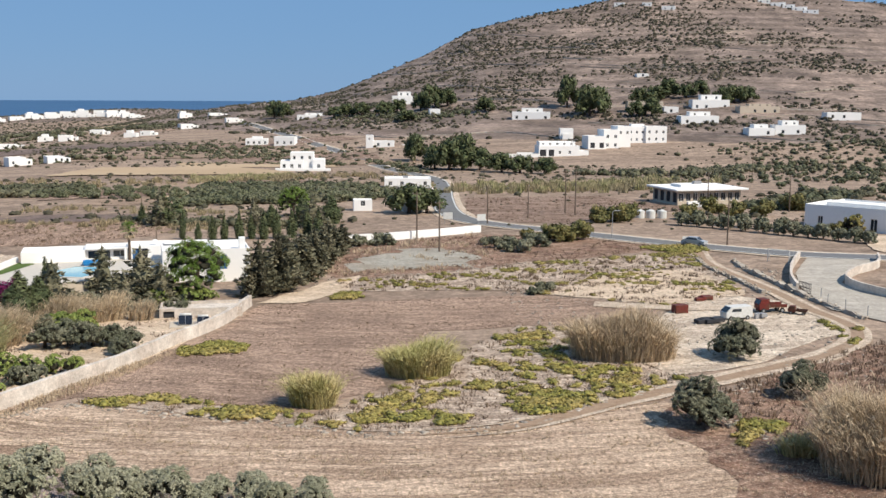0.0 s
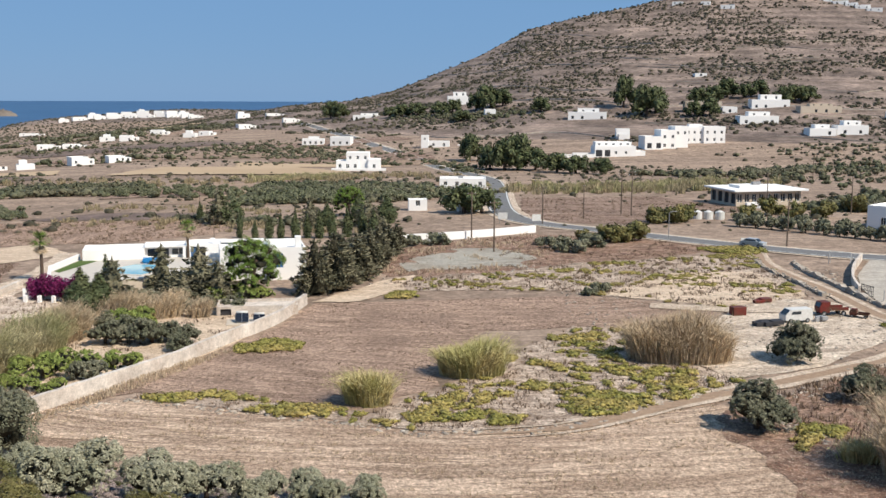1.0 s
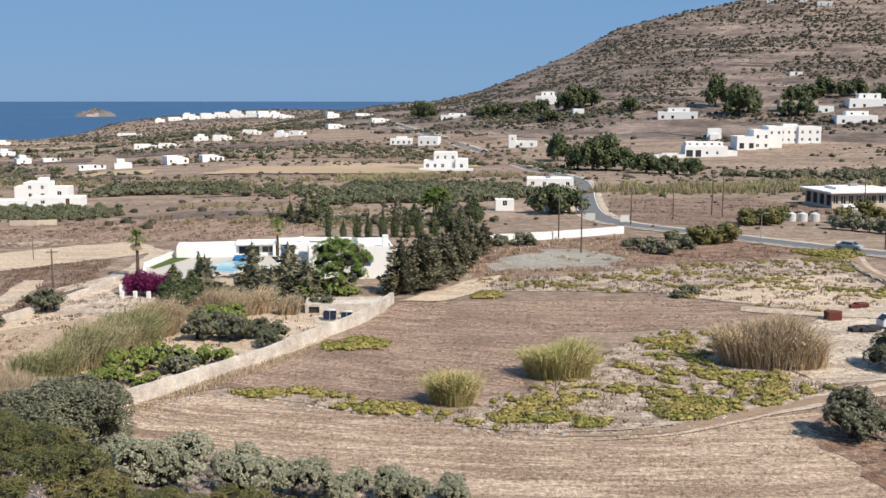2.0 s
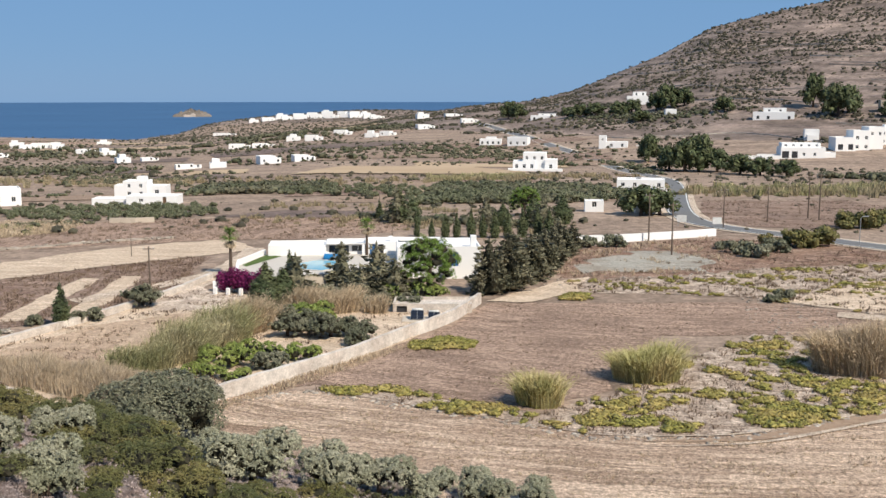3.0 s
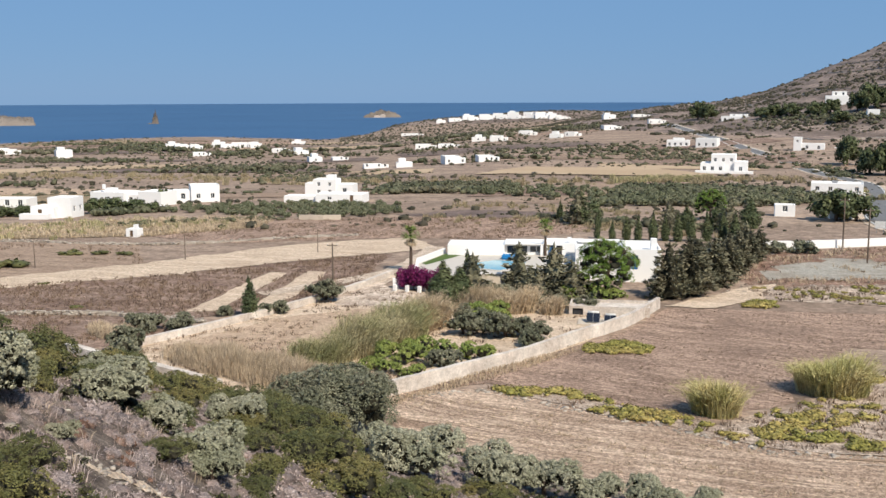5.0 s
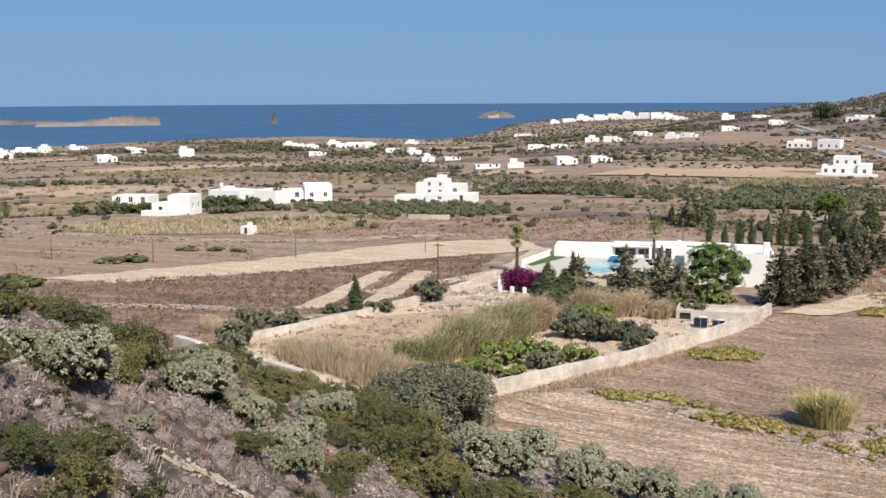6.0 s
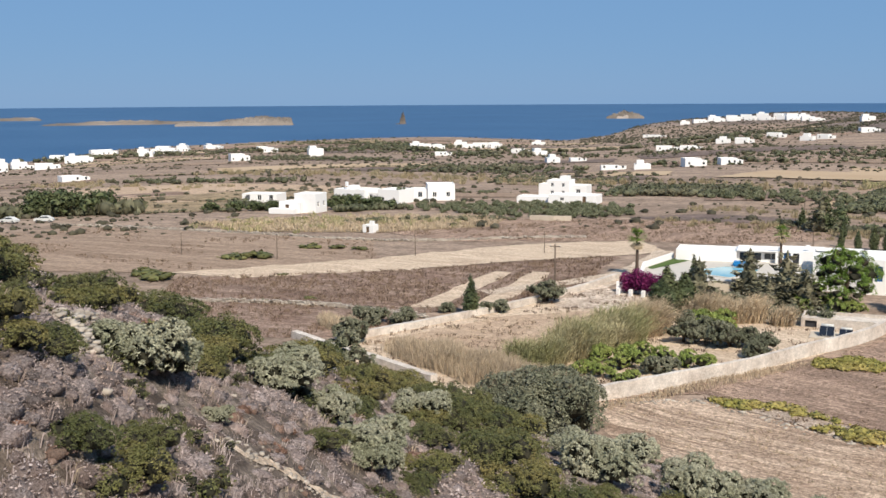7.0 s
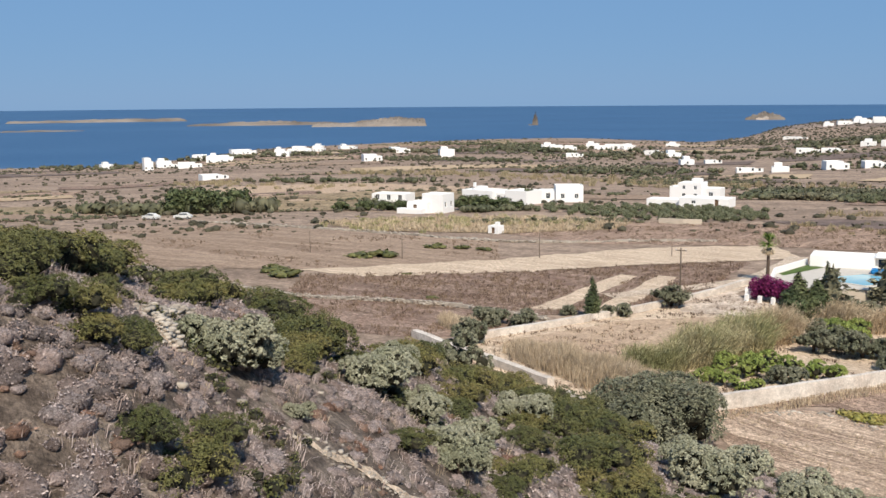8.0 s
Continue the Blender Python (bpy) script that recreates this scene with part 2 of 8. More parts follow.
M["bark"] = material("bark", (0.118, 0.084, 0.063), (0.0714, 0.0504, 0.0378), None, 0.5, 6.0, 0.8, 0.04)
M["olive"] = material("olive_leaves", (0.150, 0.152, 0.096), (0.096, 0.100, 0.061), (0.185, 0.180, 0.120), 0.4, 3.0, 0, 0, rough=0.6, island=0.5)
M["silver"] = material("silver_leaves", (0.270, 0.268, 0.180), (0.185, 0.188, 0.118), (0.315, 0.304, 0.215), 0.5, 3.0, 0, 0, rough=0.6, island=0.4)
M["oliveb"] = material("grove_leaves", (0.140, 0.150, 0.082), (0.095, 0.105, 0.058), (0.165, 0.165, 0.100), 0.4, 3.0, 0, 0, rough=0.6, island=0.4)
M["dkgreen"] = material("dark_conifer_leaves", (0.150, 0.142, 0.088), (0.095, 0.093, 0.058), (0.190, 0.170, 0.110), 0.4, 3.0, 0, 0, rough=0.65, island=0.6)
M["cypress"] = material("cypress_leaves", (0.070, 0.088, 0.038), (0.045, 0.058, 0.026), (0.098, 0.108, 0.048), 0.5, 3.0, 0, 0, rough=0.65, island=0.5)
M["pine"] = material("pine_needles", (0.120, 0.185, 0.030), (0.075, 0.125, 0.021), (0.160, 0.225, 0.042), 0.5, 3.0, 0, 0, rough=0.6, island=0.5)
M["bush"] = material("green_bush_leaves", (0.185, 0.230, 0.055), (0.122, 0.160, 0.040), (0.230, 0.258, 0.068), 0.5, 3.0, 0, 0, rough=0.6, island=0.4)
M["belt"] = material("distant_leaves", (0.092, 0.096, 0.052), (0.058, 0.064, 0.036), (0.122, 0.112, 0.070), 0.05, 1.0, 0, 0, rough=0.7, island=0.45)
M["lentisk"] = material("lentisk_leaves", (0.094, 0.100, 0.036), (0.062, 0.068, 0.025), (0.120, 0.114, 0.042), 0.6, 3.0, 0, 0, rough=0.6, island=0.4)
M["lentiskb"] = material("yellowish_lentisk_leaves", (0.140, 0.134, 0.046), (0.092, 0.093, 0.033), (0.178, 0.148, 0.054), 0.6, 3.0, 0, 0, rough=0.6, island=0.4)
M["vine"] = material("vine_leaves", (0.250, 0.225, 0.058), (0.170, 0.162, 0.042), (0.320, 0.250, 0.085), 0.25, 3.0, 0, 0, rough=0.6, island=0.4)
M["maquis"] = material("maquis_leaves", (0.0613, 0.0571, 0.0355), (0.0403, 0.0396, 0.0262), (0.0801, 0.0697, 0.0467), 0.02, 1.0, 0, 0, rough=0.8, island=0.35)
M["phrygana"] = material("grey_cushion_scrub", (0.480, 0.405, 0.380), (0.330, 0.268, 0.248), (0.330, 0.250, 0.212), 0.55, 7.0, 0, 0, rough=0.9, island=0.35)
M["rust"] = material("rusty_cushion_scrub", (0.290, 0.165, 0.112), (0.200, 0.118, 0.084), (0.280, 0.200, 0.158), 1.2, 7.0, 0, 0, rough=0.9, island=0.4)
# near-black for crown hearts: shade between the sprays, put into the colour
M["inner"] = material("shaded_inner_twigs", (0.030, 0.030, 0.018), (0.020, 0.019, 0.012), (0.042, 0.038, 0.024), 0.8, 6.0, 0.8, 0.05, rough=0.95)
M["rustheart"] = material("rusty_inner_twigs", (0.215, 0.118, 0.080), (0.100, 0.058, 0.042), (0.20, 0.14, 0.11), 0.9, 14.0, 1.0, 0.06, rough=0.95, island=0.35, mottle=0.3)
M["heart"] = material("dead_inner_twigs", (0.390, 0.328, 0.310), (0.140, 0.110, 0.100), (0.240, 0.180, 0.156), 0.9, 22.0, 1.0, 0.10, rough=0.95, island=0.45, mottle=0.3)
M["reed"] = material("dry_reeds", (0.540, 0.415, 0.268), (0.410, 0.305, 0.195), (0.480, 0.380, 0.262), 0.3, 2.0, 0, 0, rough=0.8, island=0.5)
M["reedgreen"] = material("green_reeds", (0.440, 0.395, 0.165), (0.330, 0.315, 0.120), (0.520, 0.430, 0.215), 0.3, 2.0, 0, 0, rough=0.8, island=0.4)
M["reedgrey"] = material("grey_green_reeds", (0.290, 0.275, 0.130), (0.205, 0.205, 0.098), (0.385, 0.330, 0.190), 0.2, 2.0, 0, 0, rough=0.8, island=0.5)
M["fardry"] = material("far_dry_reeds", (0.333, 0.269, 0.165), (0.257, 0.208, 0.128), (0.299, 0.253, 0.158), 0.05, 1.0, 0, 0, rough=0.9, island=0.35)
M["straw"] = material("dry_straw", (0.490, 0.390, 0.270), (0.375, 0.290, 0.200), (0.430, 0.345, 0.250), 0.3, 2.0, 0, 0, rough=0.9, island=0.4)
M["weed"] = material("dry_weeds", (0.166, 0.115, 0.0786), (0.216, 0.151, 0.103), (0.142, 0.0984, 0.0745), 0.3, 2.0, 0, 0, rough=0.9, island=0.35)
M["flower"] = material("magenta_flowers", (0.150, 0.012, 0.075), (0.095, 0.009, 0.050), (0.185, 0.020, 0.095), 0.6, 4.0, 0, 0, rough=0.7, island=0.5)
M["lawn"] = material("lawn", (0.084, 0.126, 0.0294), (0.063, 0.0966, 0.0235), None, 0.3, 4.0, 0.5, 0.03)
M["deck"] = material("pale_paving", (0.521, 0.479, 0.42), (0.462, 0.42, 0.37), None, 0.3, 3.0, 0.2, 0.02)
M["solar"] = material("solar_glass", (0.0101, 0.0118, 0.0185), (0.0168, 0.0185, 0.0252), None, 0.5, 2.0, 0, 0, rough=0.12, spec=0.6)
M["redpaint"] = material("faded_red_paint", (0.166, 0.0277, 0.0227), (0.111, 0.0227, 0.0176), (0.0906, 0.0454, 0.0302), 0.6, 4.0, 0.2, 0.01, rough=0.55)
M["whitepaint"] = material("dull_white_paint", (0.62, 0.62, 0.60), (0.50, 0.49, 0.46), None, 0.6, 4.0, 0.1, 0.01, rough=0.5)
M["silverpaint"] = material("silver_paint", (0.353, 0.37, 0.386), (0.336, 0.353, 0.37), None, 0.6, 4.0, 0, 0, rough=0.3, spec=0.6)
M["tyre"] = material("rubber", (0.0252, 0.0252, 0.0252), (0.0336, 0.0336, 0.0336), None, 0.6, 4.0, 0.1, 0.01)
# dark metal and scrap; also the painted shade inside open porches
M["black"] = material("dark_sheet", (0.0294, 0.0294, 0.0336), (0.0462, 0.0462, 0.0504), None, 0.6, 4.0, 0.3, 0.02, rough=0.7)

# sea and pool water
def water(name, deep, shallow, scale, rough, depth):
    m = bpy.data.materials.new(name)
    m.use_nodes = True
    t = m.node_tree
    b = t.nodes["Principled BSDF"]
    geo = t.nodes.new("ShaderNodeNewGeometry")
    n = t.nodes.new("ShaderNodeTexNoise")
    n.inputs["Scale"].default_value, n.inputs["Detail"].default_value = scale, 6
    t.links.new(geo.outputs["Position"], n.inputs["Vector"])
    big = t.nodes.new("ShaderNodeTexNoise")
    big.inputs["Scale"].default_value, big.inputs["Detail"].default_value = scale * 0.03, 4
    t.links.new(geo.outputs["Position"], big.inputs["Vector"])
    x = t.nodes.new("ShaderNodeValToRGB")
    x.color_ramp.elements[0].position, x.color_ramp.elements[1].position = 0.35, 0.7
    x.color_ramp.elements[0].color, x.color_ramp.elements[1].color = (*deep, 1), (*shallow, 1)
    t.links.new(big.outputs["Fac"], x.inputs[0])
    t.links.new(x.outputs[0], b.inputs["Base Color"])
    b.inputs["Roughness"].default_value = rough
    b.inputs["Specular IOR Level"].default_value = 0.25
    bp = t.nodes.new("ShaderNodeBump")
    bp.inputs["Strength"].default_value, bp.inputs["Distance"].default_value = 0.6, depth
    t.links.new(n.outputs["Fac"], bp.inputs["Height"])
    t.links.new(bp.outputs[0], b.inputs["Normal"])
    return m


M["sea"] = water("sea_water", (0.034, 0.089, 0.180), (0.046, 0.108, 0.205), 0.15, 0.55, 2.0)
M["pool"] = water("pool_water", (0.168, 0.386, 0.47), (0.218, 0.437, 0.504), 3.0, 0.08, 0.02)



# ---- terrain ----
EYE_Z = 25.0
SEA = -22.5


def ramp(v, a, b):
    """0 up to a, 1 from b on, smooth between."""
    t = min(1.0, max(0.0, (v - a) / (b - a)))
    return t * t * (3 - 2 * t)


COAST_B = (-180, -90, -66, -60, -56, -52, -45, -39, -32, -29, -26.5, -23, -19, -10, 0, 60, 180)
COAST_R = (700, 700, 760, 745, 815, 960, 1060, 1115, 1075, 1035, 1120, 1350, 1750, 1900, 2200, 2400, 2400)
RIDGE_X = (-420, -230, -166, -135, -95, -55, -15, 25, 70, 120, 165, 205, 260, 330, 420, 600, 1200)
RIDGE_Z = (-30, 2, 11, 13, 22, 40, 56, 76, 87, 97, 107, 109, 109, 106, 100, 90, 60)


def hill(x, y):
    """The big hill: a ridge along x at y = 960, with its slope towards the fields."""
    top = np.interp(x, RIDGE_X, RIDGE_Z) + 12
    foot = 395 + 0.25 * max(0.0, 60 - x)
    t = (y - foot) / (960 - foot)
    if t <= 0 or top <= 0:
        return 0.0
    up = (0.42 * t + 0.58 * t * t) if t < 1 else max(0.0, 1 - (t - 1) * 1.5)
    z = top * up
    if z > 8:
        step = z / 4.2 + 0.35 * noise.noise((x * 0.006, y * 0.006, 3.0)) * 3
        z += 0.75 * ((step - math.floor(step)) ** 3 - 0.3) * ramp(z, 8, 20)
        z += 2.2 * noise.noise((x * 0.011, y * 0.011, 8.0)) * ramp(z, 8, 30)
    return z


SPUR_B = (-200, -90, -59, -54, -47.5, -43.5, -38, -34, -29, -24, -18, -9, 15, 100, 160)
SPUR_Z = (24.2, 24.2, 23.7, 22.9, 21.5, 20.2, 18.6, 17.2, 15.6, 13.5, 10.5, 4.5, 0, 0, 24.2)
SPUR_D = (95, 95, 91, 88, 84, 82, 80, 76, 73, 71, 69, 66, 62, 60, 95)


def slope(x, y):
    """The scrubby spur of hillside on the near side of the walled garden."""
    r = math.hypot(x, y)
    if r > 120:
        return 0.0
    b = math.degrees(math.atan2(x, y))
    top, foot = float(np.interp(b, SPUR_B, SPUR_Z)), float(np.interp(b, SPUR_B, SPUR_D))
    foot += 3.0 * noise.noise((x * 0.05, y * 0.05, 1.0))
    if r >= foot:
        return 0.0
    near = ramp(r, 1, 18)
    z = top * (1 - (r / foot) ** 2) * near + 9.0 * (1 - near)
    return z + 0.45 * noise.noise((x * 0.16, y * 0.16, 5.0)) * ramp(foot - r, 0, 8)


def ground_z(x, y):
    r = math.hypot(x, y)
    b = math.degrees(math.atan2(x, y))
    c = float(np.interp(b, COAST_B, COAST_R))
    t = max(0.0, (r - 190) / (c - 190))
    z = -20.0 * min(1.0, t) ** 0.95
    if r > c:
        z -= 14 * ramp(r, c - 5, c + 70)
    # headland with the white village
    q = ((b + 16.0) / 6.5) ** 2 + ((r - 1290) / 190) ** 2
    z += 17.5 * math.exp(-q)
    q = ((b + 23.5) / 3.4) ** 2 + ((r - 1210) / 110) ** 2
    z += 7.5 * math.exp(-q)
    q = ((b + 36.0) / 5.0) ** 2 + ((r - 1010) / 60) ** 2
    z += 3.5 * math.exp(-q)
    z += 0.9 * noise.noise((x * 0.012, y * 0.012, 0.0)) * ramp(r, 170, 420)
    return z + hill(x, y) + slope(x, y)



# ---- small mesh helpers ----
def mesh_ob(name, verts, faces, mat, smooth=False):
    me = bpy.data.meshes.new(name)
    me.from_pydata([tuple(v) for v in verts], [], [tuple(f) for f in faces])
    me.materials.append(mat)
    if smooth:
        me.polygons.foreach_set("use_smooth", [True] * len(me.polygons))
    me.update()
    return new(name, me)


def from_bm(name, bm, mat, smooth=False):
    me = bpy.data.meshes.new(name)
    bm.normal_update()
    bm.to_mesh(me)
    bm.free()
    me.materials.append(mat)
    if smooth:
        me.polygons.foreach_set("use_smooth", [True] * len(me.polygons))
    return new(name, me)


def part(name, bm, mat, parent, label="", smooth=False):
    ob = from_bm(name, bm, mat, smooth)
    ob.parent = parent
    if label:
        tagged(ob, label)
    return ob


def structure(ob, label, category):
    return tagged(ob, label, category, kind="structure")


def inside(x, y, poly):
    hit, j = False, len(poly) - 1
    for i in range(len(poly)):
        (xi, yi), (xj, yj) = poly[i], poly[j]
        if (yi > y) != (yj > y) and x < (xj - xi) * (y - yi) / (yj - yi) + xi:
            hit = not hit
        j = i
    return hit


def smooth_line(pts, step):
    """Points along a smooth line through pts, about step apart."""
    p = [Vector((*q, 0)) for q in pts]
    p = [2 * p[0] - p[1]] + p + [2 * p[-1] - p[-2]]
    out = []
    for a, b, c, d in zip(p, p[1:], p[2:], p[3:]):
        n = max(1, int((c - b).length / step))
        for k in range(n):
            t = k / n
            out.append(0.5 * (2 * b + (c - a) * t + (2 * a - 5 * b + 4 * c - d) * t * t + (3 * b - a - 3 * c + d) * t ** 3))
    out.append(p[-2])
    return out


# ---- ground, sea ----
def rings():
    r, out = 2.0, []
    while r < 2500:
        out.append(r)
        r += 1.2 if r < 60 else 2.0 if r < 200 else 4.0 if r < 390 else 4.5 if r < 1000 else 10 if r < 1500 else 70
    return out


def build_ground():
    rr = rings()
    angles = [a * 0.4 for a in range(-210, 101)] + [46 + 6 * k for k in range(38)]
    na = len(angles)
    verts = [(0, 0, ground_z(0, 0))]
    for r in rr:
        for a in angles:
            x, y = r * math.sin(radians(a)), r * math.cos(radians(a))
            verts.append((x, y, ground_z(x, y)))
    faces = [(0, 1 + k, 1 + (k + 1) % na) for k in range(na)]
    for i in range(len(rr) - 1):
        for k in range(na):
            a, b = 1 + i * na + k, 1 + i * na + (k + 1) % na
            faces.append((a, a + na, b + na, b))
    faces = [f[::-1] for f in faces]
    ob = mesh_ob("ground", verts, faces, M["ground"], True)
    ob.data.materials.append(M["slope"])
    ob.data.materials.append(M["hill"])
    ids = []
    for p in ob.data.polygons:
        c = p.center
        ids.append(1 if slope(c.x, c.y) > 0.25 else 2 if (hill(c.x, c.y) > 7 or (c.y > 1050 and c.x < -200)) else 0)
    ob.data.polygons.foreach_set("material_index", ids)
    return structure(ob, "dry brown island countryside with fields and a scrubby hill", "ground")


M["hill"] = material("hill_soil", (0.205, 0.156, 0.130), (0.126, 0.094, 0.080), (0.225, 0.168, 0.136), 0.012, 0.10, 0.9, 0.8, strata=0.06, mottle=0.5)
ground = build_ground()

ring = [(4950 * math.sin(k * math.tau / 256), 4950 * math.cos(k * math.tau / 256), SEA) for k in range(256)]
sea = mesh_ob("water", ring + [(0, 0, SEA)], [(256, (k + 1) % 256, k) for k in range(256)], M["sea"])
structure(sea, "deep blue calm sea reaching the horizon", "sea")


def patch(name, pts, mat, label, dz=0.05, wobble=0.6, grid=None):
    """A piece of ground cover with an uneven outline, laid on the ground."""
    size = max(max(p[k] for p in pts) - min(p[k] for p in pts) for k in (0, 1))
    step = grid or max(2.0, size / 26)
    line = []
    for (ax, ay), (bx, by) in zip(pts, pts[1:] + pts[:1]):
        n = max(1, int(math.hypot(bx - ax, by - ay) / step * 1.5))
        for k in range(n):
            x, y = ax + (bx - ax) * k / n, ay + (by - ay) * k / n
            v = noise.noise_vector((x * 0.25, y * 0.25, 2.0)) + 0.6 * noise.noise_vector((x * 0.9, y * 0.9, 4.0))
            line.append((x + v.x * wobble, y + v.y * wobble))
    bm = bmesh.new()
    bm.faces.new([bm.verts.new((x, y, 0)) for x, y in line])
    for axis in (0, 1):
        lo, hi = min(p[axis] for p in line), max(p[axis] for p in line)
        v = lo + step
        while v < hi:
            no = (1, 0, 0) if axis == 0 else (0, 1, 0)
            bmesh.ops.bisect_plane(bm, geom=bm.verts[:] + bm.edges[:] + bm.faces[:], plane_co=[c * v for c in no], plane_no=no)
            v += step
    bmesh.ops.triangulate(bm, faces=bm.faces[:])
    for v in bm.verts:
        v.co.z = ground_z(v.co.x, v.co.y) + dz
    for f in bm.faces:
        f.normal_update()
        if f.normal.z < 0:
            f.normal_flip()
    return structure(from_bm(name, bm, mat, True), label, "field")


def ribbon(name, pts, width, mat, label, dz=0.08, step=2.0, shift=0.0, category="road", rough=0.0, taper=0.0):
    line = smooth_line(pts, step)
    verts, faces = [], []
    for i, p in enumerate(line):
        d = (line[min(i + 1, len(line) - 1)] - line[max(i - 1, 0)]).normalized()
        side = Vector((d.y, -d.x, 0))
        for s in (-0.5, 0, 0.5):
            w = width * (1 + rough * noise.noise((p.x * 0.4, p.y * 0.4, s * 9))) * (min(1.0, (len(line) - 1 - i) * step / taper) if taper else 1.0)
            q = p + side * (shift + s * w)
            verts.append((q.x, q.y, ground_z(q.x, q.y) + dz + (0.02 if s == 0 else 0)))
    for i in range(len(line) - 1):
        for k in (0, 1):
            a = i * 3 + k
            faces.append((a, a + 1, a + 4, a + 3))
    return structure(mesh_ob(name, verts, faces, mat, True), label, category)


def wall_line(name, pts, height, thick, mat, label, step=2.0, ragged=0.05, smooth_pts=True, category="wall", base=0.3, cap=None):
    """A free-standing wall along a line: two faces, a top and two ends, its top a little uneven."""
    line = smooth_line(pts, step) if smooth_pts else [Vector((*p, 0)) for p in pts]
    verts, faces = [], []
    for i, p in enumerate(line):
        d = (line[min(i + 1, len(line) - 1)] - line[max(i - 1, 0)]).normalized()
        side = Vector((d.y, -d.x, 0)) * thick / 2
        top = height + ragged * noise.noise((p.x * 0.7, p.y * 0.7, 6.0)) * 2
        for s, up in ((-1, 0), (-0.92, 1), (0.92, 1), (1, 0)):
            q = p + side * s
            z = ground_z(p.x, p.y)
            verts.append((q.x, q.y, z + (top if up else -base)))
    for i in range(len(line) - 1):
        for k in range(3):
            a = i * 4 + k
            faces.append((a, a + 4, a + 5, a + 1))
    e = (len(line) - 1) * 4
    faces += [(0, 1, 2, 3), (e + 3, e + 2, e + 1, e)]
    return structure(mesh_ob(name, verts, faces, mat), label, category)


# ---- fields ----
M["rubble"] = soil("cream_rubble", (0.56, 0.46, 0.37), (0.27, 0.20, 0.15), (0.42, 0.33, 0.255), turn=60, freq=0.5, along=0.4, streak=0.7, patchy=0.15, clod=2.2, clods=0.42, stones=0.7)
M["yard"] = soil("trodden_yard", (0.58, 0.485, 0.385), (0.23, 0.17, 0.125), (0.47, 0.375, 0.29), turn=25, freq=0.35, along=0.35, streak=0.75, patchy=0.09, clod=1.8, clods=0.36, stones=0.7)
patch("field_ploughed", [(-37, 78), (-29, 83.2), (-23.6, 82), (-13, 79.5), (-5.8, 77), (0.8, 78), (7.4, 80.5), (12.4, 84.5), (17.5, 86), (21.8, 76.5), (26.5, 72.5),
      (30, 60), (15, 48), (-4, 50), (-14, 58), (-26, 66), (-34, 72)], M["plough"], "tan harvested field with curving furrows", 0.035)
BROWN = [(-35, 79), (-29.7, 84.3), (-23, 83), (-11.3, 80.5), (-5, 88), (-5.5, 96.6), (-1.2, 109), (9, 112), (24, 118), (26, 123), (11.2, 130), (-21.5, 122.5), (-23, 110), (-26, 101), (-29, 92)]
patch("field_brown", BROWN, M["brown"], "brown harvested field with dry stubble", 0.05)
VINES = [(-30, 83), (-23.5, 84.5), (-16, 81.5), (-10, 79.7), (-4, 87.6), (2, 100.8), (8.3, 112), (16.2, 111.4), (18, 98), (21.5, 90), (12.6, 83.5), (7.4, 79.2), (0.8, 76.7), (-5.8, 75.6), (-13, 78), (-22.4, 80.4)]
patch("field_vines", VINES, M["vinesoil"], "vineyard soil with stones and dry weeds", 0.09, 0.9)
FARVINES = [(-14.9, 139), (-3.4, 143), (14, 156), (39.5, 168), (38.5, 131.5), (27.3, 123.4), (13.8, 129.6), (8.4, 133.1), (-12, 131.5)]
patch("field_far_vines", FARVINES, M["vinesoil"], "stony pale vineyard soil", 0.06, 0.8)
SANDY = [(15, 133), (24, 147), (35.6, 150), (38.6, 131.4), (27.3, 124), (13, 130.4)]
patch("field_sandy", SANDY, M["sand"], "pale sandy soil with young vines", 0.11, 1.2)
patch("field_pale_corner", [(-22, 123), (-15, 139), (-11.5, 143), (-12, 131), (-17, 124)], M["sand"], "bare pale earth at the field corner", 0.10, 0.8)
GRAVEL = [(-15, 151.6), (-8, 166), (-2.3, 171), (5.2, 161), (3.8, 152.8), (-5, 150), (-13, 146.8)]
patch("field_gravel", GRAVEL, M["pale"], "grey gravel and pale dry grass", 0.07, 3.2)
patch("field_weeds", [(-15, 141), (-17, 150), (-14, 172), (6, 187), (27, 182), (38, 172), (26, 163), (12, 156), (-3, 145)], M["red"], "rusty brown weeds beside the road", 0.045, 1.2)
patch("field_yard", [(17, 100), (21, 92), (30, 97), (40, 108), (44, 112), (41, 127), (36, 131), (28, 123), (24, 117), (17, 111)], M["yard"], "pale trodden yard with stones", 0.07, 0.8)
patch("field_rusty", [(18, 82.5), (22, 86.5), (30, 93), (44, 105), (50, 106), (52, 90), (44, 70), (36, 55), (19, 58), (19, 66), (18, 74), (16.8, 79)], M["red"], "rust-brown dry weeds and earth", 0.06, 2.2)
GARDEN = [(-37, 77.5), (-41.8, 67.5), (-51, 73.5), (-66, 77.5), (-66.5, 85), (-62, 104), (-60, 122), (-52, 121), (-40, 126), (-24, 121), (-26, 101.5), (-32, 86)]
patch("garden_soil", GARDEN, M["sand"], "pale sandy garden soil", 0.06, 0.3)
patch("villa_rubble", [(-62.0, 131), (-61.2, 113), (-58, 109.5), (-51, 112), (-48.5, 119.5), (-56, 121.5), (-58.8, 124), (-59.4, 131)], M["rubble"], "cream rubble and bare earth below the villa terrace", 0.09, 0.6)
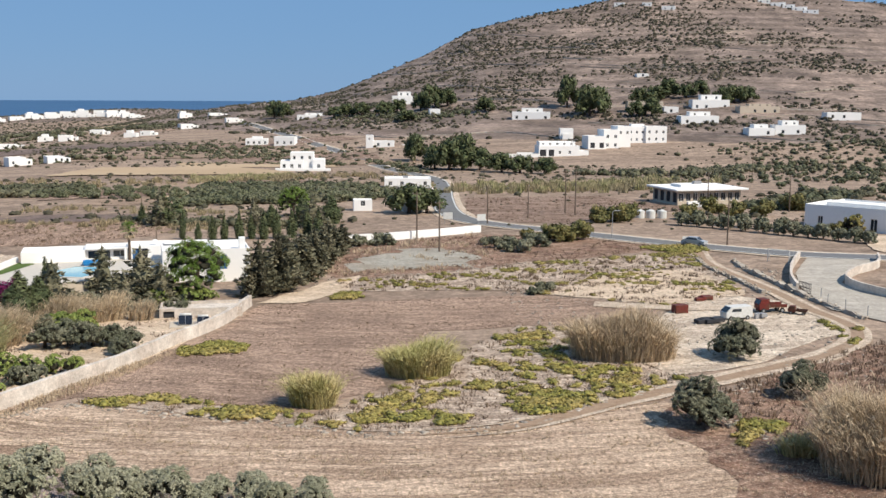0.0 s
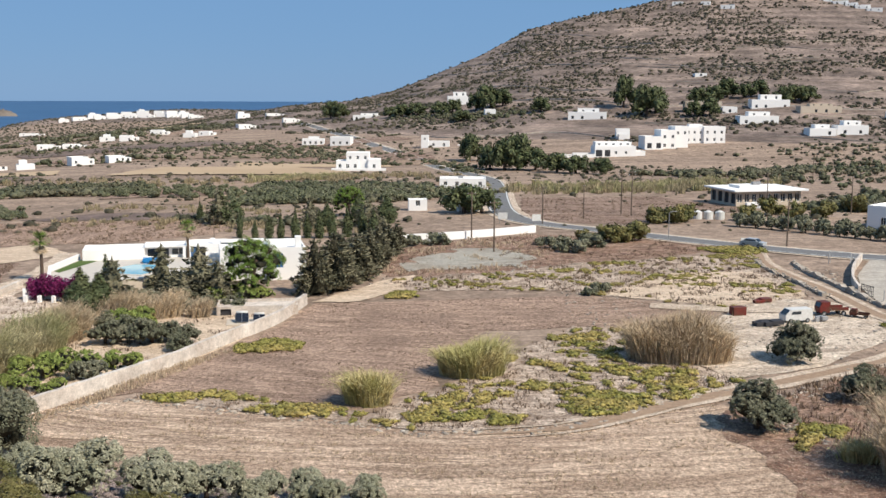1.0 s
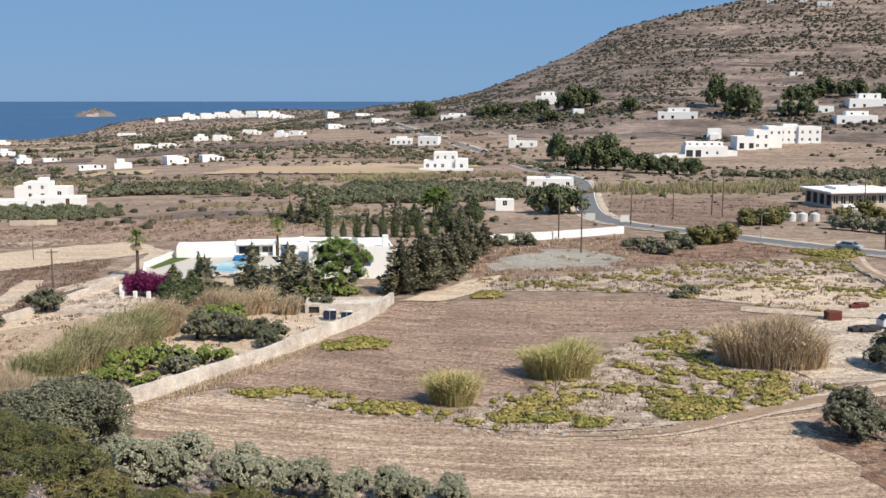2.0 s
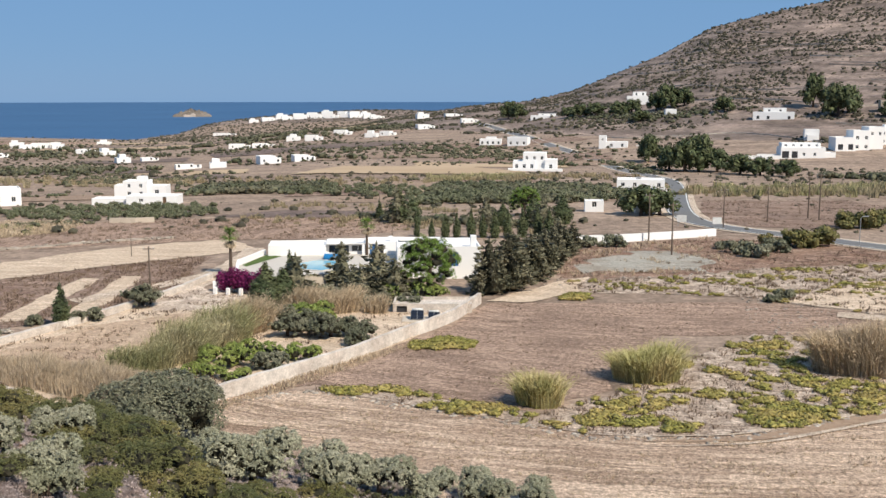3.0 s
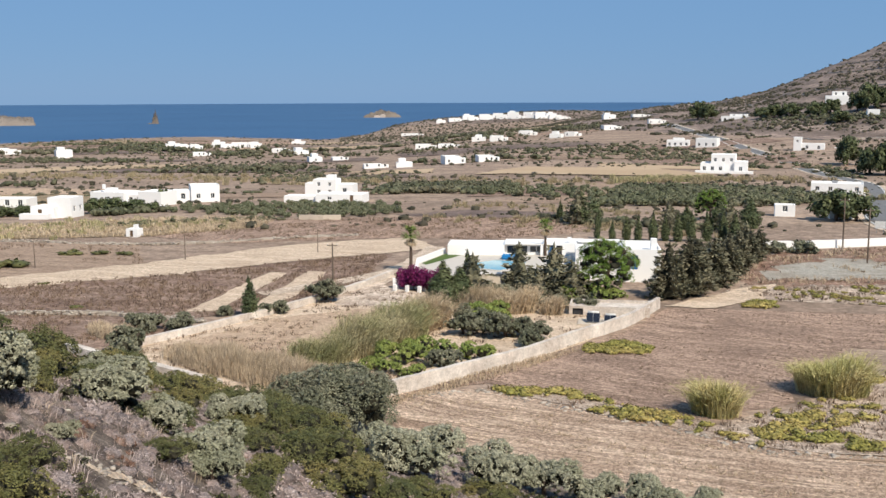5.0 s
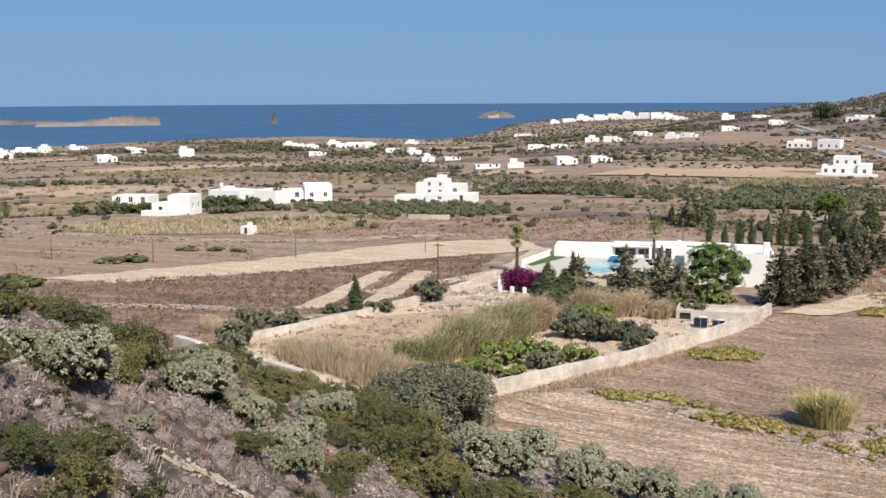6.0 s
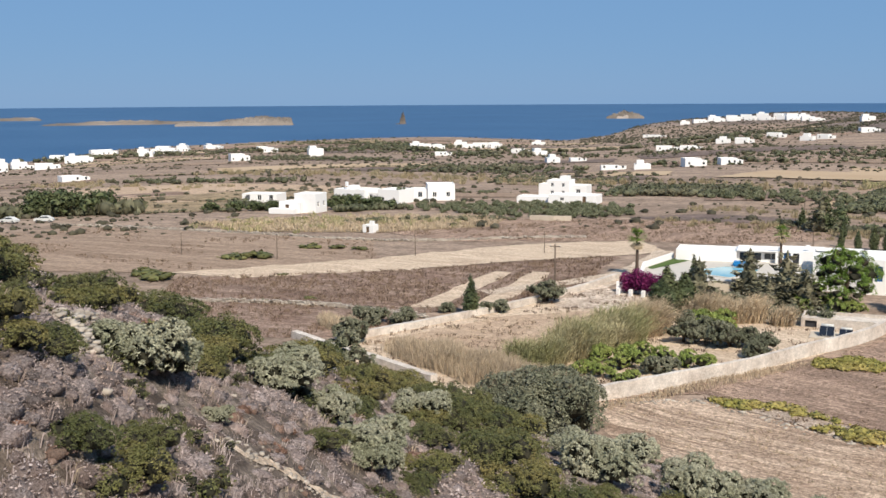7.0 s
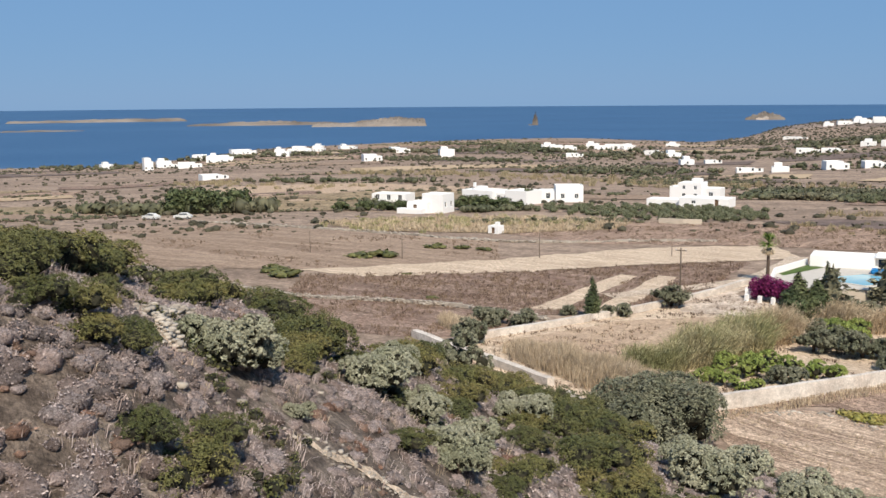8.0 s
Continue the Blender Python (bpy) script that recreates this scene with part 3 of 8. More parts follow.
patch("garden_plot", [(-64.5, 83), (-61, 100), (-57, 106), (-49, 113), (-46, 106), (-48, 92), (-52, 83)], M["paletan"], "raked pale garden plot", 0.10, 0.6)
patch("field_maroon", [(-112, 98), (-90.3, 119.5), (-79.3, 137.5), (-69.8, 149), (-62.5, 124), (-63.5, 106), (-69, 97.5), (-84, 94), (-103.4, 88.5)], M["maroon"], "dark red-brown fallow field", 0.06, 1.0)
patch("field_cream", [(-116, 100), (-100, 126.9), (-90, 150), (-84.5, 158), (-74, 167), (-66, 158), (-69.8, 149.9), (-79.3, 138.2), (-90.3, 120.2), (-103.7, 103.7)], M["sand"], "pale cream harvested field", 0.08, 1.2)
patch("field_tan", [(-190, 90), (-183, 131), (-151, 136), (-113, 142), (-100, 127), (-116, 100), (-129, 93), (-140, 85)], M["tan"], "smooth tan fallow field", 0.06, 1.0)
STRIPS = ([(-72.6, 100), (-78, 127), (-75.2, 127.4), (-69.4, 101.4)], [(-66.8, 103.4), (-73.4, 129.6), (-70.6, 130), (-63.8, 105)])
for pts in STRIPS:
    patch("field_strip", pts, M["sand"], "pale bare strip across the fallow field", 0.10, 0.5)
patch("field_low_scrub", [(-108, 78), (-103, 88), (-84, 93.5), (-69, 97), (-66.5, 86), (-74, 79.5), (-90, 74)], M["maroon"], "dark weedy strip below the stone wall", 0.05, 0.8)
patch("field_red", [(-118, 152), (-115, 186), (-98, 198), (-60, 206), (-46, 200), (-50, 182), (-62, 170), (-76, 166), (-88, 158), (-100, 150)], M["brown"], "red-brown ploughed field", 0.07, 1.2)
patch("field_grass", [(-166, 147), (-141, 178), (-122, 190), (-113, 186), (-108, 172), (-119, 152), (-144, 140)], M["yellow"], "dry yellow grass and weeds", 0.10, 1.5)
patch("field_dark", [(-94, 203), (-84, 218), (-58, 218), (-50, 208), (-70, 204)], M["dark"], "dark ploughed field", 0.10, 1.2)
patch("field_brown_far", [(-88, 236), (-73, 270), (-50, 272), (-50, 246), (-66, 240)], M["tan"], "bare tan field beside an orchard", 0.12, 1.2)
patch("field_beige", [(-128, 338), (-122, 378), (-75, 386), (-50, 358), (-56, 344)], M["beige"], "smooth beige field", 0.35, 1.5)
patch("field_orange", [(-300, 196), (-262, 250), (-200, 262), (-180, 215), (-205, 165)], M["paletan"], "pale tan field", 0.15, 2.0)
patch("field_orange_dark", [(-235, 190), (-225, 235), (-190, 240), (-178, 195)], M["yellow"], "dry yellow-brown field", 0.3, 2.0)
patch("field_shed", [(4, 214), (6, 260), (40, 268), (56, 236), (40, 222), (28, 206), (14, 206)], M["maroon"], "dry grass field behind the road", 0.09, 1.2)

# the mosaic of far fields, long across the plain
mosaic = random.Random(4)
KINDS = (("tan", "bare tan field on the plain"), ("brown", "brown stubble field on the plain"), ("dark", "dark ploughed field on the plain"), ("yellow", "dry grass field on the plain"), ("beige", "pale beige field on the plain"), ("maroon", "red-brown fallow field on the plain"))
HEDGES = []
for k in range(104):
    b, r = radians(mosaic.uniform(-68, -6)), 262 + 690 * mosaic.uniform(0, 1) ** 1.15
    x, y = r * math.sin(b), r * math.cos(b)
    if ground_z(x, y) < SEA + 4 or hill(x, y) > 4 or (-135 < x < -45 and 325 < y < 395):
        continue
    w, d, t = mosaic.uniform(16, 44) * (0.6 + r / 800), mosaic.uniform(6, 15) * (0.6 + r / 700), b + mosaic.uniform(-0.22, 0.22)
    kind, lab = KINDS[mosaic.choice((0, 0, 1, 2, 3, 4, 5, 5))]
    corners = [(x + (u * w * math.cos(t) - v * d * math.sin(-t)) * mosaic.uniform(0.9, 1.08), y + (u * w * math.sin(-t) + v * d * math.cos(t))) for u, v in ((-1, -1), (1, -1), (1, 1), (-1, 1))]
    patch("field_plain", corners, M[kind], lab, 0.10 + r / 5000 + 0.004 * (k % 9), 2.0, max(6.0, w / 4))
    if mosaic.random() < 0.75:
        HEDGES.append((corners[2], corners[3]) if k % 2 else (corners[0], corners[1]))

# ---- roads, tracks ----
ROAD = [(100, 152), (84, 157), (68, 162), (56, 165), (45, 171.5), (37, 177.5), (27, 186), (18, 194.5), (11, 200.5), (5.5, 208), (2.5, 217), (0.6, 232), (-0.2, 258), (-0.6, 290), (-2.5, 320), (-8, 345), (-18, 378), (-34, 434), (-61, 506), (-101, 625), (-139, 735)]
ribbon("road", ROAD, 5.6, M["asphalt"], "grey asphalt road bending into the distance", 0.16, 2.5)
ribbon("road_edge_line", ROAD, 0.22, M["marking"], "worn white road edge line", 0.20, 2.5, 2.45)
ribbon("road_edge_line", ROAD, 0.22, M["marking"], "worn white road edge line", 0.20, 2.5, -2.45)
ribbon("road_verge", ROAD, 1.6, M["track"], "pale gravel verge of the road", 0.12, 2.5, 3.5, rough=0.4)
ribbon("road_verge", ROAD, 1.2, M["track"], "pale gravel verge of the road", 0.12, 2.5, -3.3, rough=0.4)
TRACK = [(41.4, 171), (39.6, 160), (39.6, 152), (41.5, 139), (42.6, 130), (43, 122), (44.5, 114), (43, 107.5), (36.5, 99.5), (27, 92.7), (18.5, 86.8), (12, 82.0), (5, 77.0), (-3, 74.6)]
ribbon("dirt_track", TRACK, 3.0, M["verge"], "dirt track with a weedy middle", 0.10, 1.5, rough=0.5, taper=30.0)
for s in (-1.05, 1.05):
    ribbon("wheel_rut", TRACK, 0.8, M["track"], "pale worn wheel rut of the dirt track", 0.125, 1.5, s, rough=0.8, taper=24.0)
ribbon("yard_track", [(41, 121), (33, 122.5), (26, 122.5), (18, 124)], 3.0, M["track"], "pale track to the yard", 0.15, 1.5, rough=0.4)
patch("driveway", [(56.5, 162.5), (66, 160.5), (63, 153), (57.5, 147), (53.5, 140), (53.5, 133), (58, 125), (66, 116), (60, 104), (52, 110), (45.5, 122), (46, 130), (47, 138), (50, 148), (54, 157)], M["concrete"], "pale concrete driveway", 0.14, 0.15)
patch("forecourt", [(70, 170), (74, 190), (90, 188), (100, 165), (86, 160.5), (72, 164)], M["sand"], "pale sandy forecourt", 0.14, 0.4)
ribbon("villa_track", [(-66, 158), (-63.5, 146), (-62.5, 134), (-64.5, 126), (-70, 112)], 3.0, M["track"], "pale track beside the villa wall", 0.14, 1.5, rough=0.4)

# ---- walls ----
wall_line("wall_garden_east", [(-22.6, 122.2), (-23.8, 111.5), (-26.6, 102.5), (-29.2, 93.7), (-32.2, 86.6), (-36, 78.2), (-37.6, 75.5)], 1.3, 0.5, M["render"], "long pinkish plastered garden wall", 1.5, 0.04)
wall_line("wall_garden_south", [(-37.8, 75.2), (-41.5, 69.5), (-47, 71.5)], 0.9, 0.8, M["render"], "low plastered garden wall among bushes", 1.5, 0.05)
wall_line("wall_garden_south", [(-50.5, 74.2), (-58, 76.5), (-66, 78.3), (-73, 80.5)], 0.8, 0.8, M["render"], "low plastered wall beside dry grass", 1.5, 0.05)
wall_line("wall_drive", [(-67, 83.7), (-65.2, 91), (-63.5, 99), (-62.3, 106), (-61.3, 113.5), (-60.8, 122), (-61, 131)], 0.8, 0.6, M["render"], "pale rendered wall running up to the villa", 1.5, 0.03)
wall_line("wall_roadside", [(-16.6, 175), (-8.1, 179.2), (6.7, 190)], 1.3, 0.45, M["white"], "long low white roadside wall", 2.0, 0.03)
wall_line("wall_track_side", [(55, 162), (50.3, 151), (47, 141), (45.5, 134)], 1.1, 0.35, M["render"], "pale wall beside the driveway", 1.5, 0.04)
wall_line("wall_driveway", [(66.5, 160.5), (63.5, 153), (58, 147), (54, 140), (54, 133), (58.5, 125), (66, 117)], 1.2, 0.3, M["render"], "curved plastered driveway wall", 1.0, 0.03)
wall_line("wall_track_low", [(38.8, 160), (38.4, 152), (40, 140), (40.6, 132)], 0.35, 0.6, M["stone"], "dark dry-stone edge of the track", 1.0, 0.2)
wall_line("wall_bank", [(43.8, 158), (43.5, 150), (44.5, 139), (45.5, 128), (47.5, 117)], 0.4, 0.8, M["stone"], "dry-stone bank beside the track", 1.0, 0.25)
wall_line("wall_field", [(-130, 84), (-101.5, 87), (-91.7, 90.8), (-83.4, 94.4), (-73.3, 96), (-67.5, 96)], 0.32, 0.5, M["stone"], "low dry-stone field wall", 1.5, 0.15)
wall_line("wall_field_far", [(-190, 133), (-151, 137.5), (-113, 142.5), (-92, 160), (-84, 166)], 0.25, 0.6, M["stone"], "low dry-stone field wall", 2.5, 0.2)
wall_line("wall_pale", [(-109, 188.5), (-104, 189.5), (-101, 191.5)], 1.1, 0.4, M["cream"], "short cream boundary wall", 2.0, 0.05)


def contour_wall(level, x0, x1, seed):
    """A dry-stone terrace wall following one height of the hill, with gaps."""
    verts, faces, last = [], [], None
    x = x0
    while x < x1:
        lo, hi = 396.0, 955.0
        want = level + 4.0 * noise.noise((x * 0.02, level, 5.0))
        for _ in range(14):
            m = (lo + hi) / 2
            lo, hi = (m, hi) if hill(x, m) < want else (lo, m)
        gap = noise.noise((x * 0.012, level * 0.7, seed)) < 0.05 + 0.12 * math.sin(level) or hi > 950
        y = (lo + hi) / 2
        if gap:
            last = None
        else:
            z = ground_z(x, y)
            h = 0.45 + 0.4 * noise.noise((x * 0.05, level, 1.0))
            k = len(verts)
            verts += [(x, y - 0.5, z - 1.0), (x, y - 0.4, z + h), (x, y + 0.4, z + h), (x, y + 0.5, z - 1.0)]
            if last is not None:
                faces += [(last + j, k + j, k + j + 1, last + j + 1) for j in range(3)]
            last = k
        x += 5.0 + 3.0 * noise.noise((x, level, 2.0))
    if faces:
        structure(mesh_ob("wall_contour", verts, faces, M["stone"]), "dry-stone terrace wall along the hillside", "wall")


for k in range(15):
    contour_wall(8 + 5.3 * k + 2.2 * math.sin(k * 2.0), -200, 420, k * 1.0)



# ---- plants: shapes ----
rng = np.random.default_rng(7)


def ico_arrays(level=1):
    bm = bmesh.new()
    bmesh.ops.create_icosphere(bm, subdivisions=level, radius=1.0)
    v = np.array([p.co[:] for p in bm.verts])
    f = [[p.index for p in q.verts] for q in bm.faces]
    bm.free()
    return v, f


ICO1, ICO2 = ico_arrays(1), ico_arrays(2)


def leaf_quads(centres, normals, size, long=1.0, seed=0):
    """One small bent leaf spray, as a quad, at each centre."""
    g = np.random.default_rng(seed)
    n = len(centres)
    nrm = normals + g.normal(0, 0.55, (n, 3))
    nrm /= np.linalg.norm(nrm, axis=1, keepdims=True)
    u = np.cross(nrm, g.normal(0, 1, (n, 3)))
    u /= np.linalg.norm(u, axis=1, keepdims=True) + 1e-9
    w = np.cross(nrm, u)
    s = size * g.uniform(0.55, 1.35, (n, 1))
    lift = nrm * s * 0.35
    v = np.stack([centres - u * s * long, centres - w * s * 0.5 + lift * 0.3, centres + u * s * long + lift, centres + w * s * 0.5 + lift * 0.3], 1)
    return v.reshape(-1, 3), [[4 * i, 4 * i + 1, 4 * i + 2, 4 * i + 3] for i in range(n)]


def cloud(lobes, n, size, seed, core=0.80, long=1.0, level=1, up=0.25):
    """A crown: sprays over a heap of rounded lobes (x, y, z, rx, ry, rz), with a dense heart in each lobe."""
    g = np.random.default_rng(seed)
    lb = np.array(lobes, float)
    area = (lb[:, 3] * lb[:, 4] + lb[:, 3] * lb[:, 5] + lb[:, 4] * lb[:, 5])
    pick = g.choice(len(lb), n * 2, p=area / area.sum())
    d = g.normal(0, 1, (n * 2, 3))
    d /= np.linalg.norm(d, axis=1, keepdims=True)
    c = lb[pick, :3] + d * lb[pick, 3:] * g.uniform(0.70, 1.12, (n * 2, 1))
    deep = np.zeros(n * 2, bool)
    for q in lb:
        deep |= (((c - q[:3]) / q[3:]) ** 2).sum(1) < 0.44
    c, d = c[~deep][:n], d[~deep][:n]
    d = d + np.array([0, 0, up])
    v, f = leaf_quads(c, d, size, long, seed + 1)
    vs, fs, k = [v], list(f), len(v)
    iv, fi = ICO2 if level == 2 else ICO1
    for q in lb:
        j = 1 + g.uniform(-0.12, 0.12, (len(iv), 1))
        vs.append(iv * q[3:] * core * 0.86 * j + q[:3])
        fs += [[a + k for a in t] for t in fi]
        k += len(iv)
    return np.concatenate(vs), fs


def heap(n, w, h, seed, spread=0.6, lobe=0.5, base=0.2):
    """n lobes piled into a bush w wide and h high."""
    g = np.random.default_rng(seed)
    out = []
    for k in range(n):
        a, r = g.uniform(0, math.tau), math.sqrt(g.uniform(0, 1)) * spread * w / 2
        s = lobe * w / 2 * g.uniform(0.75, 1.2)
        z = base * h + (h - base * h - s * 0.9) * g.uniform(0.1, 1.0) * (1 - 0.55 * (r / (w / 2)) ** 2)
        out.append((r * math.cos(a), r * math.sin(a), max(z, s * 0.55), s, s, s * 0.85))
    return out


def tufted(lobes, tufts, reach, n, size, seed, long=1.2, up=0.5, core=0.76):
    """A crown of many small tufts of sprays standing on a heap of lobes, with a dark heart in each lobe."""
    g = np.random.default_rng(seed)
    lb = np.array(lobes, float)
    area = lb[:, 3] * lb[:, 4] + lb[:, 3] * lb[:, 5] + lb[:, 4] * lb[:, 5]
    pick = g.choice(len(lb), tufts * 3, p=area / area.sum())
    d = g.normal(0, 1, (tufts * 3, 3))
    d[:, 2] = np.where(d[:, 2] < -0.5, -d[:, 2], d[:, 2])
    d /= np.linalg.norm(d, axis=1, keepdims=True)
    c = lb[pick, :3] + d * lb[pick, 3:] * g.uniform(0.86, 1.04, (tufts * 3, 1))
    deep = np.zeros(len(c), bool)
    for q in lb:
        deep |= (((c - q[:3]) / q[3:]) ** 2).sum(1) < 0.70
    c, d = c[~deep][:tufts], d[~deep][:tufts]
    size_t = reach * g.uniform(0.55, 1.25, (len(c), 1))
    w = g.integers(0, len(c), n)
    e = d[w] * 0.7 + g.normal(0, 0.62, (n, 3)) + np.array([0, 0, 0.25])
    e /= np.linalg.norm(e, axis=1, keepdims=True)
    v, f = leaf_quads(c[w] + e * size_t[w] * g.uniform(0.55, 1.1, (n, 1)), e + np.array([0, 0, up]), size, long, seed + 1)
    vs, fs, k = [v], list(f), len(v)
    for q in lb:
        vs.append(ICO1[0] * q[3:] * core * g.uniform(0.9, 1.06, (len(ICO1[0]), 1)) + q[:3])
        fs += [[a + k for a in t] for t in ICO1[1]]
        k += len(ICO1[0])
    return np.concatenate(vs), fs


def tube(verts, faces, pts, r0, r1, seg=6):
    """A tapered round limb through pts."""
    k0 = len(verts)
    for i, p in enumerate(pts):
        r = r0 + (r1 - r0) * i / (len(pts) - 1)
        d = (Vector(pts[min(i + 1, len(pts) - 1)]) - Vector(pts[max(i - 1, 0)])).normalized()
        a = d.orthogonal().normalized()
        b = d.cross(a)
        for s in range(seg):
            t = math.tau * s / seg
            q = Vector(p) + a * r * math.cos(t) + b * r * math.sin(t)
            verts.append(q[:])
    for i in range(len(pts) - 1):
        for s in range(seg):
            a0, b0 = k0 + i * seg + s, k0 + i * seg + (s + 1) % seg
            faces.append((a0, b0, b0 + seg, a0 + seg))
    faces.append(tuple(k0 + (len(pts) - 1) * seg + s for s in range(seg)))


def trunk_arrays(h, r, limbs, reach, seed, lean=0.15):
    g = np.random.default_rng(seed)
    verts, faces = [], []
    tip = (g.uniform(-lean, lean) * h, g.uniform(-lean, lean) * h, h)
    tube(verts, faces, [(0, 0, -0.3), (tip[0] * 0.3 + g.uniform(-0.1, 0.1), tip[1] * 0.3, h * 0.5), tip], r, r * 0.6, 7)
    for k in range(limbs):
        a = math.tau * k / max(1, limbs) + g.uniform(-0.5, 0.5)
        z0 = h * g.uniform(0.55, 0.98)
        s = (tip[0] * z0 / h, tip[1] * z0 / h, z0)
        e = (s[0] + math.cos(a) * reach, s[1] + math.sin(a) * reach, z0 + reach * g.uniform(0.5, 1.1))
        mid = ((s[0] + e[0]) / 2 + g.uniform(-0.1, 0.1), (s[1] + e[1]) / 2, (s[2] + e[2]) / 2 - 0.1 * reach)
        tube(verts, faces, [s, mid, e], r * 0.5, r * 0.15, 5)
    return verts, faces


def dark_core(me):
    """The dense heart of a crown (its triangles) is coloured near-black as the shade between sprays; the sprays round
    it stay leaves.
    """
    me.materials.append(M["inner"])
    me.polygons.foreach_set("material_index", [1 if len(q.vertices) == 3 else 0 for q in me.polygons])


def tree(name, label, category, group, crown, crown_mat, trunk=None):
    top = new(name)
    top.empty_display_size = 0.5
    tagged(top, label, category, group)
    if trunk:
        mesh_ob("trunk", *trunk, M["bark"], True).parent = top
    c = mesh_ob("crown", *crown, M[crown_mat])
    # full crowns only: the heart gets the painted gap shade
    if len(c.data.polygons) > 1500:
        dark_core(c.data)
    c.parent = top
    return top


USED = set()


def put(ob, x, y, s=1.0, turn=0.0, dz=0.0, sz=1.0):
    """The thing itself, or from the second time on a copy of it, standing on the ground at x, y."""
    m = Matrix.Translation((x, y, ground_z(x, y) + dz)) @ Matrix.Rotation(turn, 4, "Z") @ Matrix.Diagonal((s, s, s * sz, 1))
    if ob.name in USED:
        return copy_thing(ob, m)
    USED.add(ob.name)
    ob.matrix_basis = m
    return ob


def scatter(name, protos, spots, mat, label, category, sink=0.0, smooth=False, inner=False):
    """Many small plants in one mesh. protos: (verts, faces); spots: rows of x, y, scale, height scale, z offset."""
    vs, fs, k = [], [], 0
    for i, (x, y, s, h, dz) in enumerate(spots):
        v, f = protos[i % len(protos)]
        a = (i * 2.399) % math.tau
        c, sn = math.cos(a) * s, math.sin(a) * s
        w = np.stack([v[:, 0] * c - v[:, 1] * sn + x, v[:, 0] * sn + v[:, 1] * c + y, v[:, 2] * s * h + ground_z(x, y) + dz - sink * s], 1)
        vs.append(w)
        fs.append((f, k))
        k += len(v)
    verts = np.concatenate(vs)
    me = bpy.data.meshes.new(name)
    me.vertices.add(len(verts))
    me.vertices.foreach_set("co", verts.astype(np.float32).ravel())
    loops = np.concatenate([np.concatenate([np.asarray(q) for q in f]) + o for f, o in fs])
    sizes = np.concatenate([np.array([len(q) for q in f]) for f, o in fs])
    me.loops.add(len(loops))
    me.loops.foreach_set("vertex_index", loops.astype(np.int32))
    me.polygons.add(len(sizes))
    starts = np.concatenate([[0], np.cumsum(sizes)[:-1]])
    me.polygons.foreach_set("loop_start", starts.astype(np.int32))
    me.polygons.foreach_set("loop_total", sizes.astype(np.int32))
    me.materials.append(M[mat])
    if smooth:
        me.polygons.foreach_set("use_smooth", [True] * len(sizes))
    # hearts of the joined plants take the same painted shade
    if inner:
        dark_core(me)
    me.update(calc_edges=True)
    return tagged(new(name, me), label, category, kind="stuff")


def blades(n, w, d, h, width, seed, bend=0.35, plume=0.0, lean=0.15, leaves=0, wind=0.0):
    """A stand of reeds or grass n stems strong on an oval w by d, h high."""
    g = np.random.default_rng(seed)
    a, r = g.uniform(0, math.tau, n), np.sqrt(g.uniform(0, 1, n)) * g.uniform(0.8, 1.12, n)
    x, y = r * np.cos(a) * w / 2, r * np.sin(a) * d / 2
    hh = h * (0.38 + 0.67 * np.sqrt(g.uniform(0, 1, n))) * (1 - 0.30 * r ** 2) * (0.85 + 0.2 * np.sin(x * 1.1 + seed) * np.cos(y * 0.9 + seed))
    out = np.array([[-wind, 0.0]]) * hh[:, None] + np.stack([np.cos(a), np.sin(a)], 1) * (r * lean * hh)[:, None] + g.normal(0, bend * 0.16, (n, 2)) * hh[:, None]
    t = g.uniform(0, math.tau, n)
    side = np.stack([np.cos(t), np.sin(t), 0 * t], 1) * width / 2
    base = np.stack([x, y, np.full(n, -0.1)], 1)
    mid = np.stack([x + out[:, 0] * 0.35, y + out[:, 1] * 0.35, hh * 0.6], 1)
    droop = g.uniform(0.5, 1.6, (n, 1))
    tip = np.stack([x + out[:, 0] * droop[:, 0], y + out[:, 1] * droop[:, 0], hh], 1)
    v = np.stack([base - side, base + side, mid + side * 0.8, mid - side * 0.8, tip + side * (0.25 + plume * 2.0), tip - side * (0.25 + plume * 2.0)], 1).reshape(-1, 3)
    f = []
    for i in range(n):
        k = 6 * i
        f += [[k, k + 1, k + 2, k + 3], [k + 3, k + 2, k + 4, k + 5]]
    for _ in range(leaves):
        u = g.uniform(0.2, 1.0, (n, 1))
        p = np.where(u < 0.6, base + (mid - base) * u / 0.6, mid + (tip - mid) * (u - 0.6) / 0.4)
        b = g.uniform(0, math.tau, n)
        ln = h * g.uniform(0.06, 0.13, (n, 1))
        e = p + np.stack([np.cos(b), np.sin(b), g.uniform(-0.3, 0.9, n)], 1) * ln
        sd = np.stack([-np.sin(b), np.cos(b), 0 * b], 1) * width * 0.6
        k0 = len(v)
        v = np.concatenate([v, np.stack([p - sd, p + sd, e], 1).reshape(-1, 3)])
        f += [[k0 + 3 * i, k0 + 3 * i + 1, k0 + 3 * i + 2] for i in range(n)]
    return v, f


# ---- plants: the kinds ----
def olive_kind(name, label, group, w, h, n, size, mat, seed, category="olive tree"):
    if n > 1000:
        crown = tufted(heap(15, w, h, seed, 0.84, 0.36, 0.22), n // 24, 0.052 * w, n, size, seed)
    else:
        crown = cloud(heap(16, w, h, seed, 0.84, 0.34, 0.20), n, size, seed, 0.80, 1.2)
    return tree(name, label, category, group, crown, mat, trunk_arrays(h * 0.45, 0.05 * w, 5, w * 0.25, seed))


